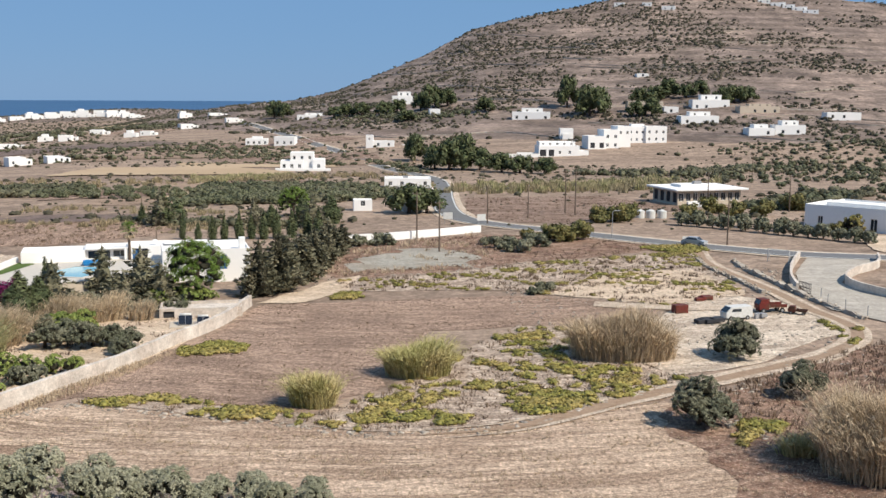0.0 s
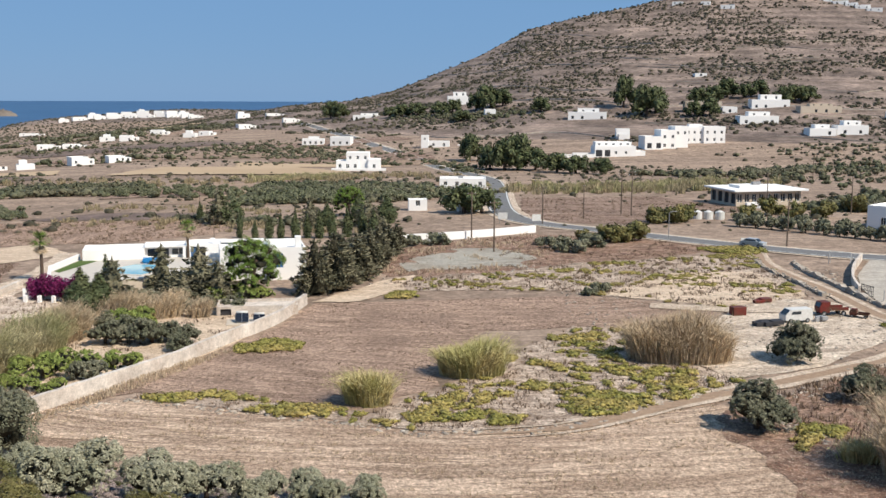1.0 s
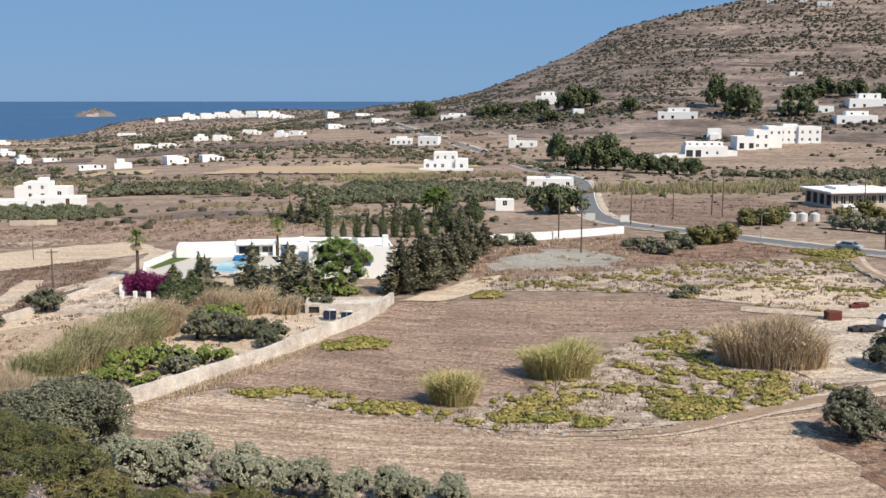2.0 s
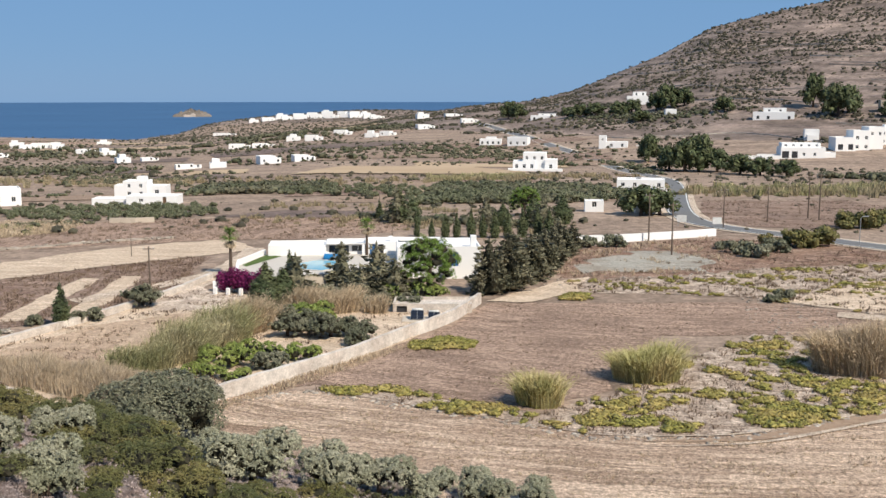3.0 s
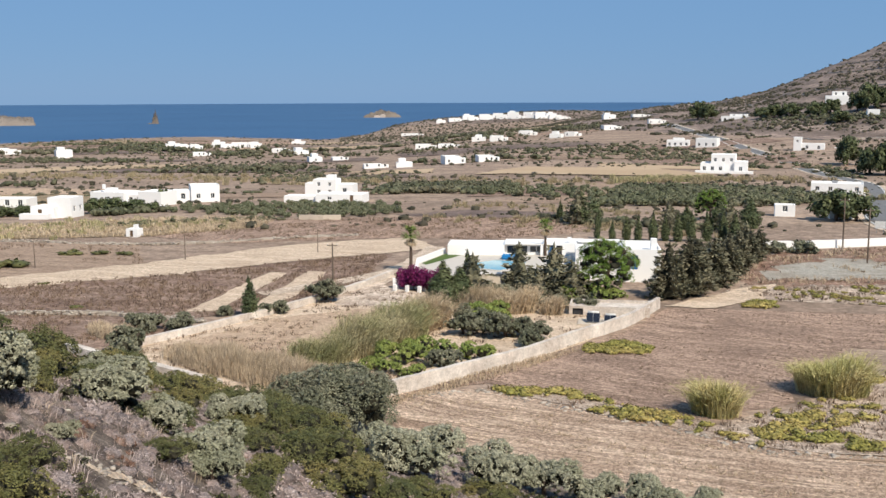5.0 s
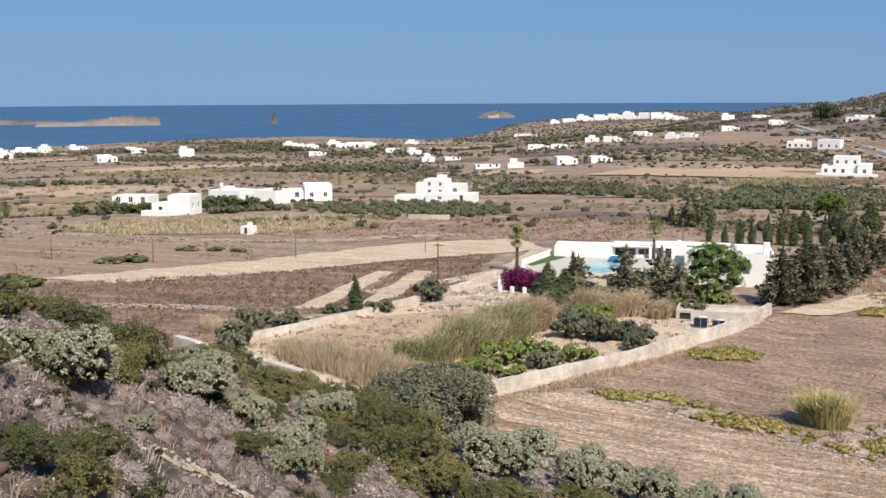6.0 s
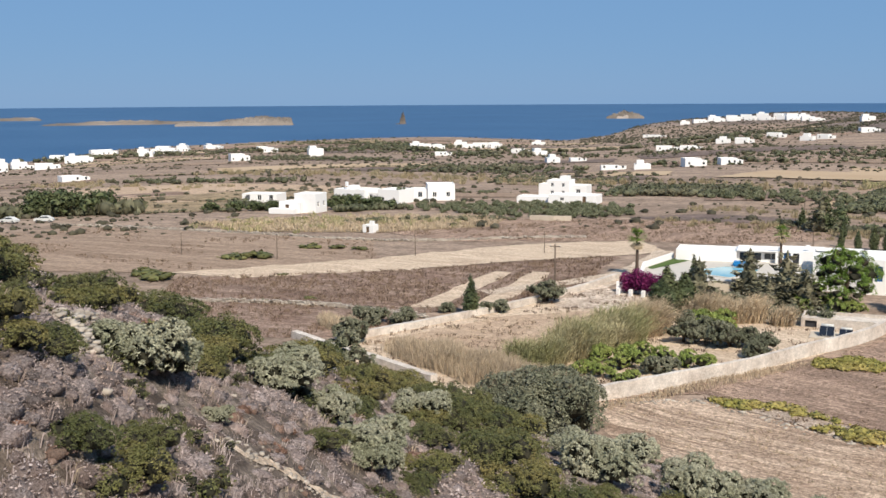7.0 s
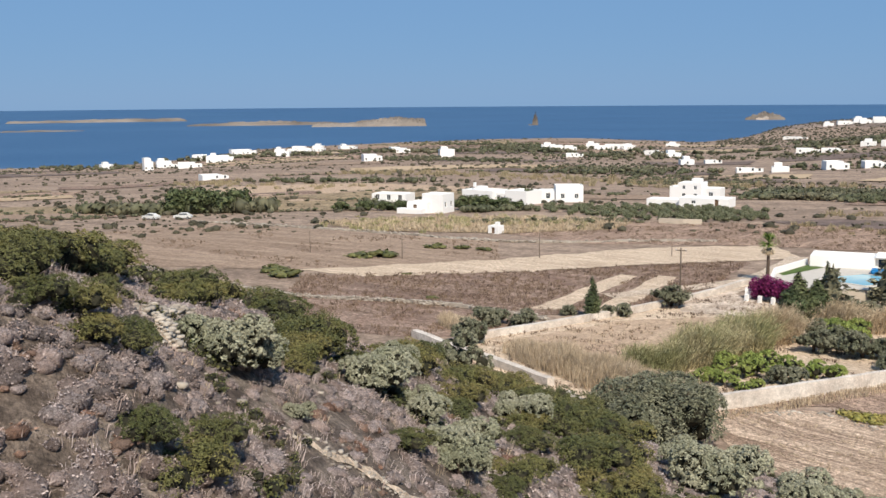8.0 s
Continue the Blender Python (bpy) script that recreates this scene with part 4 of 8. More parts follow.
def conifer_kind(name, label, group, w, h, n, size, mat, seed, category="conifer", layers=13):
    """Whorls of drooping boughs with feathery sprays round a dark heart."""
    g = np.random.default_rng(seed)
    at, out = [], []
    for k in range(layers):
        t = (k + 0.5) / layers
        reach = w / 2 * (1 - t) ** 0.62 * (0.62 + 0.38 * min(1.0, 6 * t))
        m = max(4, int(15 * (1 - t) + 2))
        for j in range(m):
            a = math.tau * j / m + g.uniform(-0.35, 0.35)
            r1 = reach * g.uniform(0.66, 1.16)
            z0, rise = h * (0.06 + 0.90 * t) + g.uniform(-0.2, 0.2), g.uniform(0.0, 0.35)
            steps = max(3, int(r1 / 0.30))
            for i in range(steps):
                u = 0.35 + 0.65 * (i + 1) / steps
                p = np.array([math.cos(a) * r1 * u, math.sin(a) * r1 * u, z0 + rise * r1 * u - 0.30 * r1 * u * u])
                for _ in range(4):
                    at.append(p + g.normal(0, 0.13 * (1.2 - 0.6 * u) * size / 0.2, 3))
                    out.append((math.cos(a), math.sin(a), 0.35))
    at, out = np.array(at), np.array(out)
    q = len(at)
    along = out + g.normal(0, 0.45, (q, 3))
    along /= np.linalg.norm(along, axis=1, keepdims=True)
    side = np.cross(along, g.normal(0, 1, (q, 3)))
    side /= np.linalg.norm(side, axis=1, keepdims=True)
    s = size * g.uniform(0.6, 1.3, (q, 1))
    v = np.stack([at - along * s * 0.8, at + side * s * 0.42, at + along * s * 1.2, at - side * s * 0.42], 1).reshape(-1, 3)
    f = [[4 * i, 4 * i + 1, 4 * i + 2, 4 * i + 3] for i in range(q)]
    vs, k = [v], len(v)
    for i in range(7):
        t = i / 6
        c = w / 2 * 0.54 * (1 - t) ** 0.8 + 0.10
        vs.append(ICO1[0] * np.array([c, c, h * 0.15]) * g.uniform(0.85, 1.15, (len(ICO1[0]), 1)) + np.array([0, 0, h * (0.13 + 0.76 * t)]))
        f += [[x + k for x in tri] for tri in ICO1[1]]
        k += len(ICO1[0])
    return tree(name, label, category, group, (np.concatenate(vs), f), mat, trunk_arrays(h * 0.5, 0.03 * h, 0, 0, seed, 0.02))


def cypress_kind(name, label, group, w, h, n, size, mat, seed):
    lobes = []
    for k in range(8):
        t = k / 7
        s = w / 2 * (0.72 + 0.38 * math.sin(math.pi * min(1, t * 1.15 + 0.12))) * (1 - 0.72 * t ** 3)
        lobes.append((0.05 * w * math.sin(5 * k), 0.05 * w * math.cos(4 * k), h * (0.08 + 0.84 * t), s, s, h / 8 * 0.95))
    return tree(name, label, "cypress", group, cloud(lobes, n, size, seed, 0.86, 1.5, up=1.0), mat, trunk_arrays(h * 0.3, 0.05 * w, 0, 0, seed, 0.0))


def bush_kind(name, label, group, w, h, n, size, mat, seed, category="bush", lobes=9):
    if n > 1000:
        crown = tufted(heap(max(6, lobes // 3), w, h, seed, 0.86, 0.40, 0.12), n // 20, 0.055 * w, n, size, seed)
    else:
        crown = cloud(heap(lobes + 5, w, h, seed, 0.8, 0.38, 0.1), n, size, seed, 0.8, 1.1)
    top = mesh_ob(name, *crown, M[mat])
    # leafy bushes: heart darkened to stand for the shade inside
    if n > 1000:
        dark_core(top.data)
    return tagged(top, label, category, group)


def reed_kind(name, label, w, d, h, n, width, mat, seed, plume=0.3, lean=0.15, group="reed clumps", wind=0.04):
    v, f = blades(n, w, d, h, width, seed, 1.25, 0.0, lean * 2.2, 3, wind)
    top = new(name)
    tagged(top, label, "reeds", group)
    mesh_ob("stem_mass", v[:6 * n], f[:2 * n], M[mat]).parent = top
    mesh_ob("leaves", v[6 * n:], [[q - 6 * n for q in t] for t in f[2 * n:]], M[mat]).parent = top
    return top


# ---- the near field ----
put(reed_kind("reed_clump", "green-yellow reed clump standing in the brown field", 3.3, 2.6, 3.4, 2200, 0.042, "reedgreen", 11, 0.2, 0.22), -10.3, 82.6)
put(reed_kind("reed_clump", "yellowing reed clump standing in the brown field", 5.2, 3.6, 3.9, 3600, 0.045, "reedgreen", 12, 0.3, 0.20), -2.2, 92)
put(reed_kind("reed_clump", "tall dry straw-coloured reed clump beside the yard", 9.2, 4.5, 5.2, 7000, 0.048, "reed", 13, 0.4, 0.13), 17.3, 98.6)
put(reed_kind("reed_clump", "tall dry reed thicket beside the stone bank", 9.0, 7.0, 6.6, 7500, 0.05, "reed", 14, 0.4, 0.15), 30.4, 68)
put(reed_kind("reed_clump", "green reed shoots at the foot of the dry thicket", 3.0, 2.0, 2.3, 500, 0.07, "reedgreen", 15, 0.1, 0.25), 25.2, 71.5)

near_olive = olive_kind("olive_tree", "grey-green bushy olive tree beside the yard", "olive trees", 5.0, 3.9, 12000, 0.085, "olive", 21)
put(near_olive, 28.1, 99, 1.0, 0.4)
put(near_olive, 19.6, 78, 1.0, 2.1)
put(near_olive, 30, 85.5, 0.82, 4.0)

# bushes below the camera and at the garden corner
big_olive = olive_kind("olive_tree", "large round dark grey-green olive tree at the garden corner", "", 8.6, 5.4, 26000, 0.095, "olive", 22)
put(big_olive, -35.2, 66.6, 1.0, 0.3)
silver = olive_kind("silvery_bush", "silvery grey-green wild olive bush on the slope foot", "silvery bushes", 5.2, 3.9, 13000, 0.085, "silver", 23, "bush")
for x, y, s, a in ((-19.0, 44.8, 0.80, 0.2), (-17.2, 49.6, 0.88, 1.4), (-15.4, 53.6, 0.84, 2.7), (-12.9, 55.4, 0.72, 3.6), (-10.2, 58.4, 0.80, 5.0), (-7.4, 60.2, 0.62, 4.4), (-21.6, 46.4, 0.7, 2.2)):
    put(silver, x, y, s, a)


# ---- buildings ----
def box(bm, x0, y0, z0, x1, y1, z1):
    v = [bm.verts.new(p) for p in ((x0, y0, z0), (x1, y0, z0), (x1, y1, z0), (x0, y1, z0), (x0, y0, z1), (x1, y0, z1), (x1, y1, z1), (x0, y1, z1))]
    for f in ((3, 2, 1, 0), (4, 5, 6, 7), (0, 1, 5, 4), (1, 2, 6, 5), (2, 3, 7, 6), (3, 0, 4, 7)):
        bm.faces.new([v[i] for i in f])


def face_with_holes(bm, at, width, height, holes, reveal):
    """One wall face with openings and their reveals. at(u, v, depth) gives the place."""
    us = sorted({0, width, *[h[0] for h in holes], *[h[0] + h[2] for h in holes]})
    vs = sorted({0, height, *[h[1] for h in holes], *[h[1] + h[3] for h in holes]})

    def quad(*p):
        bm.faces.new([bm.verts.new(at(*q)) for q in p])

    for a, b in zip(us, us[1:]):
        for c, d in zip(vs, vs[1:]):
            mu, mv = (a + b) / 2, (c + d) / 2
            if not any(h[0] < mu < h[0] + h[2] and h[1] < mv < h[1] + h[3] for h in holes):
                quad((a, c, 0), (b, c, 0), (b, d, 0), (a, d, 0))
    for u, v, w, h in holes:
        for p, q in (((u, v), (u, v + h)), ((u, v + h), (u + w, v + h)), ((u + w, v + h), (u + w, v)), ((u + w, v), (u, v))):
            quad((*p, 0), (*q, 0), (*q, reveal), (*p, reveal))


def building(name, label, x, y, turn, blocks, mat="white", group="white houses", category="house", z=None, far=False, extras=()):
    """Flat-roofed blocks with parapets. blocks: (x0, y0, z0, w, d, h, openings); openings: (side, u, v, w, h, kind); the front looks to -y."""
    top = new(name)
    tagged(top, label, category, group)
    top.matrix_basis = Matrix.Translation((x, y, ground_z(x, y) if z is None else z)) @ Matrix.Rotation(radians(turn), 4, "Z")
    for x0, y0, z0, w, d, h, holes in blocks:
        bm = bmesh.new()
        base = 2.5 if z0 == 0 else 0.0
        sides = {"f": (lambda u, v, e: (x0 + u, y0 + e, z0 + v), w), "r": (lambda u, v, e: (x0 + w - e, y0 + u, z0 + v), d),
                 "b": (lambda u, v, e: (x0 + w - u, y0 + d - e, z0 + v), w), "l": (lambda u, v, e: (x0 + e, y0 + d - u, z0 + v), d)}
        for s, (at, width) in sides.items():
            mine = [o[1:5] for o in holes if o[0] == s]
            face_with_holes(bm, at, width, h, mine, 0.22)
            if base:
                bm.faces.new([bm.verts.new(at(u, v, 0)) for u, v in ((0, -base), (width, -base), (width, 0), (0, 0))])
        p, low = 0.22, 0.3
        o = [(x0, y0), (x0 + w, y0), (x0 + w, y0 + d), (x0, y0 + d)]
        i = [(x0 + p, y0 + p), (x0 + w - p, y0 + p), (x0 + w - p, y0 + d - p), (x0 + p, y0 + d - p)]
        for k in range(4):
            n = (k + 1) % 4
            bm.faces.new([bm.verts.new(q) for q in ((*o[k], z0 + h), (*o[n], z0 + h), (*i[n], z0 + h), (*i[k], z0 + h))])
            bm.faces.new([bm.verts.new(q) for q in ((*i[k], z0 + h), (*i[n], z0 + h), (*i[n], z0 + h - low), (*i[k], z0 + h - low))])
        bm.faces.new([bm.verts.new((*q, z0 + h - low)) for q in i])
        bmesh.ops.remove_doubles(bm, verts=bm.verts[:], dist=0.001)
        bmesh.ops.recalc_face_normals(bm, faces=bm.faces[:])
        part("wall", bm, M[mat], top)
        for s, u, v, ow, oh, kind in holes:
            at = sides[s][0]
            # o: open porch or recess, its shade a flat dark pane named window
            pm = {"w": "glass", "d": "brownwood", "s": "blue", "o": "black"}[kind]
            bm = bmesh.new()
            bm.faces.new([bm.verts.new(at(*q, 0.2)) for q in ((u, v), (u + ow, v), (u + ow, v + oh), (u, v + oh))])
            nm = "door" if kind == "d" or (kind == "s" and oh > 1.8) else "window"
            pane = part(nm, bm, M[pm], top)
            if not far and kind in "ws":
                bm = bmesh.new()
                t = 0.07
                bars = [(u, v, u + t, v + oh), (u + ow - t, v, u + ow, v + oh), (u + t, v, u + ow - t, v + t), (u + t, v + oh - t, u + ow - t, v + oh), (u + ow / 2 - t / 2, v + t, u + ow / 2 + t / 2, v + oh - t)]
                for a, b, c, e in bars:
                    f = [[bm.verts.new(at(*q, dd)) for q in ((a, b), (c, b), (c, e), (a, e))] for dd in (0.12, 0.19)]
                    bm.faces.new(f[0])
                    for k in range(4):
                        bm.faces.new((f[0][k], f[1][k], f[1][(k + 1) % 4], f[0][(k + 1) % 4]))
                bmesh.ops.recalc_face_normals(bm, faces=bm.faces[:])
                part("frame", bm, M["white" if kind == "w" else "blue"], pane)
    for nm, m2, (a, b, c, d, e, f) in extras:
        bm = bmesh.new()
        box(bm, a, b, c, d, e, f)
        bmesh.ops.bevel(bm, geom=bm.edges[:], offset=0.04, segments=1, affect="EDGES")
        part(nm, bm, M[m2], top)
    return top


def row(side, width, count, v=1.0, w=1.0, h=1.2, kind="w", skip=()):
    gap = width / count
    return [(side, gap * (k + 0.5) - w / 2, v, w, h, kind) for k in range(count) if k not in skip]


# the villa on its terrace
TERR = 1.8
bm = bmesh.new()
outline = [(-53.8, 123.4), (-50, 121.3), (-44, 125.5), (-37, 130.5), (-36.3, 138), (-37, 147), (-38, 149.5), (-57.4, 143.8), (-57.3, 132)]
lo, hi = [bm.verts.new((*p, -0.5)) for p in outline], [bm.verts.new((*p, TERR)) for p in outline]
for k in range(len(outline)):
    n = (k + 1) % len(outline)
    bm.faces.new((lo[k], lo[n], hi[n], hi[k]))
bm.faces.new(hi)
bmesh.ops.recalc_face_normals(bm, faces=bm.faces[:])
structure(from_bm("terrace", bm, M["deck"]), "pale paved villa terrace on a retaining wall", "terrace")


def raised_wall(name, pts, z0, height, thick, mat, label):
    verts, faces = [], []
    for i, p in enumerate(pts):
        a, b = Vector(pts[max(i - 1, 0)]), Vector(pts[min(i + 1, len(pts) - 1)])
        d = (b - a).normalized()
        s = Vector((d.y, -d.x)) * thick / 2
        for k, up in ((-1, 0), (-1, 1), (1, 1), (1, 0)):
            q = Vector(p) + s * k
            verts.append((q.x, q.y, z0 + (height if up else 0)))
    for i in range(len(pts) - 1):
        for k in range(3):
            a = i * 4 + k
            faces.append((a, a + 4, a + 5, a + 1))
    e = (len(pts) - 1) * 4
    faces += [(0, 1, 2, 3), (e + 3, e + 2, e + 1, e)]
    return structure(mesh_ob(name, verts, faces, M[mat]), label, "wall")


raised_wall("wall_terrace", [(-49.8, 121.1), (-54.0, 123.2), (-57.5, 132), (-57.7, 142)], -0.5, 3.0, 0.35, "white", "white terrace wall beside the lawn")
raised_wall("wall_terrace_low", [(-56.6, 121.9), (-54.3, 123.0)], -0.3, 1.7, 0.5, "white", "white buttress at the terrace foot")
raised_wall("wall_terrace_front", [(-49.6, 121.4), (-44, 125.3), (-37, 130.2)], -0.5, 2.7, 0.3, "cream", "cream retaining wall in front of the pool")
raised_wall("wall_step", [(-44, 123.0), (-38, 127.0), (-34, 129.0)], -0.2, 1.3, 0.3, "render", "low pink planter wall below the pool")
lawn = mesh_ob("lawn", [(-57.0, 132, TERR + 0.02), (-55.9, 131, TERR + 0.02), (-54.6, 140.6, TERR + 0.02), (-57.2, 141.4, TERR + 0.02)], [(0, 1, 2, 3)], M["lawn"])
structure(lawn, "narrow strip of green lawn beside the terrace wall", "lawn")

pool = new("swimming_pool")
tagged(pool, "angular turquoise swimming pool set in the terrace", "swimming pool")
edge = [(-49.8, 131.0), (-45.0, 130.2), (-43.6, 134.0), (-43.8, 138.0), (-48.6, 138.4), (-50.2, 135.0)]
cen = Vector((sum(p[0] for p in edge) / 6, sum(p[1] for p in edge) / 6))
bm = bmesh.new()
n6 = len(edge)
outer = [bm.verts.new((*(cen + (Vector(p) - cen) * 1.10), TERR + 0.07)) for p in edge]
inner = [bm.verts.new((*p, TERR + 0.07)) for p in edge]
deep = [bm.verts.new((*p, TERR + 0.012)) for p in edge]
skirt = [bm.verts.new((*(cen + (Vector(p) - cen) * 1.10), TERR - 0.02)) for p in edge]
for k in range(n6):
    n = (k + 1) % n6
    bm.faces.new((outer[k], outer[n], inner[n], inner[k]))
    bm.faces.new((inner[k], inner[n], deep[n], deep[k]))
    bm.faces.new((skirt[k], skirt[n], outer[n], outer[k]))
bmesh.ops.recalc_face_normals(bm, faces=bm.faces[:])
part("coping", bm, M["deck"], pool, "pale stone coping")
bm = bmesh.new()
bm.faces.new([bm.verts.new((*p, TERR + 0.02)) for p in edge])
part("water", bm, M["pool"], pool, "clear turquoise water")

building("villa_wing", "long low white villa wing with a glazed recess behind the pool", -56.6, 140.5, 17.0,
         [(0, 0, 0, 8.2, 5.0, 1.5, []), (8.2, 0.9, 0, 5.8, 4.2, 1.7, [("f", 0.3, 0.15, 3.0, 1.2, "w"), ("f", 3.6, 0.35, 1.9, 0.95, "w")]),
          (14.0, 0, 0, 5.6, 5.2, 1.85, [("f", 0.4, 0.05, 0.9, 1.5, "s"), ("f", 1.6, 0.05, 0.8, 1.45, "o")]), (19.6, 1.6, 0, 1.8, 3.0, 1.2, [])], z=TERR, group="",
         extras=(("pillar", "white", (13.3, 0.0, 0, 13.7, 0.4, 1.7)), ("canopy", "white", (8.2, 0.0, 1.55, 13.8, 0.95, 1.72)), ("roof_vent", "white", (17.2, 2.6, 1.8, 17.8, 3.2, 2.3))))
building("villa", "white flat-roofed villa with a tall chimney behind the pine", -36.6, 136.8, 16.0,
         [(0, 0, 0, 6.4, 8.0, 3.4, row("f", 6.4, 2, 1.0, 1.0, 1.2)), (6.4, -0.9, 0, 4.8, 8.6, 3.6, [("f", 0.9, 0.9, 0.9, 1.9, "s"), ("r", 2.0, 1.0, 1.0, 1.2, "w")])],
         z=0.8, group="", extras=(("chimney", "white", (9.9, 0.2, 3.3, 10.7, 1.0, 4.9)), ("chimney", "white", (3.4, 3.0, 3.3, 3.9, 3.6, 4.1)), ("roof_rim", "white", (0.3, 6.9, 3.35, 6.2, 7.6, 3.75))))

# low roofed store with the solar water heaters, sunk behind the garden wall
building("garden_store", "low pinkish plastered garden store with a flat roof", -31.2, 114.6, 12.0, [(0, 0, 0, 9.0, 4.2, 1.3, [("f", 0.4, 0.1, 1.2, 0.9, "o")])], mat="render", group="", category="shed", z=-0.2)


def solar_heater():
    top = new("solar_heater")
    tagged(top, "solar water heater with two dark panels and a tank", "solar heater", "solar heaters on the store")
    for k in (0, 1):
        bm = bmesh.new()
        box(bm, -0.78 + 0.8 * k, -0.04, 0, -0.04 + 0.8 * k, 0.04, 1.35)
        bmesh.ops.rotate(bm, verts=bm.verts[:], cent=(0, 0, 0), matrix=Matrix.Rotation(radians(-42), 3, "X"))
        bmesh.ops.translate(bm, verts=bm.verts[:], vec=(0, -0.7, 0.15))
        part("panel", bm, M["solar"], top, "dark glass collector panel")
        bm = bmesh.new()
        box(bm, -0.81 + 0.8 * k, -0.03, -0.03, -0.01 + 0.8 * k, 0.02, 1.38)
        bmesh.ops.rotate(bm, verts=bm.verts[:], cent=(0, 0, 0), matrix=Matrix.Rotation(radians(-42), 3, "X"))
        bmesh.ops.translate(bm, verts=bm.verts[:], vec=(0, -0.68, 0.13))
        part("panel_frame", bm, M["metal"], top)
    bm = bmesh.new()
    bmesh.ops.create_cone(bm, segments=16, radius1=0.2, radius2=0.2, depth=1.35, cap_ends=True, matrix=Matrix.Translation((0, 0.55, 1.2)) @ Matrix.Rotation(radians(90), 4, "Y"))
    part("tank", bm, M["whitepaint"], top, "white water tank", True)
    for xx in (-0.5, 0.5):
        bm = bmesh.new()
        box(bm, xx - 0.03, 0.45, 0, xx + 0.03, 0.52, 1.05)
        part("leg", bm, M["metal"], top)
    return top


heater = solar_heater()
heater.matrix_basis = pose(-27.5, 111.2, 0.2, 0, 0, 12) @ Matrix.Diagonal((0.9, 0.85, 0.8, 1))
copy_thing(heater, pose(-25.7, 111.6, 0.2, 0, 0, 12) @ Matrix.Diagonal((0.9, 0.85, 0.8, 1)))
bm = bmesh.new()
box(bm, -29.2, 110.0, -0.2, -24.4, 113.0, 0.2)
bmesh.ops.rotate(bm, verts=bm.verts[:], cent=(-26.8, 111.5, 0), matrix=Matrix.Rotation(radians(12), 3, "Z"))
structure(from_bm("plinth", bm, M["cream"]), "low plastered plinth under the solar heaters", "plinth")

# bougainvillea on the terrace wall
for x, y, w, h, n in ((-52.4, 121.7, 7.4, 2.9, 6000), (-44.3, 126.6, 2.8, 1.3, 900), (-41.5, 128.0, 2.0, 1.0, 500)):
    g = mesh_ob("bougainvillea", *cloud([(a * w / 6, 0, h * (0.55 + 0.18 * math.sin(3 * a)), w / 7, 0.7, h * 0.45) for a in (-2.4, -1.2, 0, 1.2, 2.4)], n, 0.13, 31, 0.8), M["flower"])
    g.matrix_basis = Matrix.Translation((x, y, 0.15 if x < -50 else 0.6)) @ Matrix.Rotation(radians(-11 if x < -50 else 36), 4, "Z")
    tagged(g, "magenta flowering bougainvillea hanging over the terrace wall", "bougainvillea", "bougainvilleas")
bm = bmesh.new()
for px in (-55.6, -53.9, -52.2, -50.6):
    box(bm, px - 0.2, 120.2, -0.3, px + 0.2, 120.6, 0.9)
structure(from_bm("pergola_posts", bm, M["white"]), "short white pillars below the flowers", "pillars")

# ---- houses round about, near ones first ----
building("bend_house", "long white flat-roofed house at the road bend", -16.0, 287.5, 2, [(0, 0, 0, 12.6, 8, 2.9, row("f", 12.6, 4, 1.0, 1.0, 1.1, "w", (2,)))], extras=(("tank", "metal", (5, 3, 2.8, 6.4, 3.6, 3.4)),))
building("bend_house_low", "small white annex below the road", -8.6, 226.5, 8, [(0, 0, 0, 5.2, 4, 2.4, row("f", 5.2, 1)), (-10.5, 2, 0, 4, 3, 2.4, row("f", 4, 1))])
building("roadside_house", "large white flat-roofed house behind the road hedge", 69.6, 203.2, -42.5,
         [(0, 0, 0, 20, 12, 4.5, [("f", 2.6, 0.3, 1.0, 2.1, "w"), ("f", 8.0, 0.9, 1.0, 1.3, "w"), ("f", 12.6, 0.2, 1.3, 2.4, "w"), ("f", 16.5, 0.9, 1.0, 1.3, "w"), ("l", 4, 1.0, 1.2, 1.3, "w")]),
          (3, 3, 4.2, 14, 8, 0.7, [])])
shed = building("flat_roofed_shed", "low building with a wide white flat roof and brown walls", 53.6, 243.5, 17,
                [(1.0, 1.0, 0, 16.6, 12, 3.4, row("f", 16.6, 9, 0.9, 1.2, 1.9, "w") + row("l", 12, 4, 0.5, 2.0, 2.4, "o"))], mat="cream",
                extras=(("roof", "white", (-0.2, -0.4, 3.4, 18.8, 14.2, 3.8)), ("skylight", "white", (4, 5, 3.8, 12, 10, 4.4)), ("tank", "metal", (8, 6, 4.4, 10, 7, 5.1)),
                        ("porch_wall", "white", (1.0, -3.8, 0, 7.0, -3.0, 1.3))))
for k, x in enumerate((40.4, 42.6, 44.9)):
    g = new("water_tank")
    tagged(g, "white plastic water tank beside the bushes", "water tank", "water tanks")
    bm = bmesh.new()
    bmesh.ops.create_cone(bm, segments=14, radius1=0.95, radius2=0.95, depth=1.5, cap_ends=True, matrix=Matrix.Translation((0, 0, 0.75)))
    part("body", bm, M["whitepaint"], g, smooth=False)
    bm = bmesh.new()
    bmesh.ops.create_cone(bm, segments=14, radius1=0.8, radius2=0.25, depth=0.3, cap_ends=True, matrix=Matrix.Translation((0, 0, 1.65)))
    part("lid", bm, M["whitepaint"], g)
    g.matrix_basis = pose(x, 216.6, ground_z(x, 216.6))

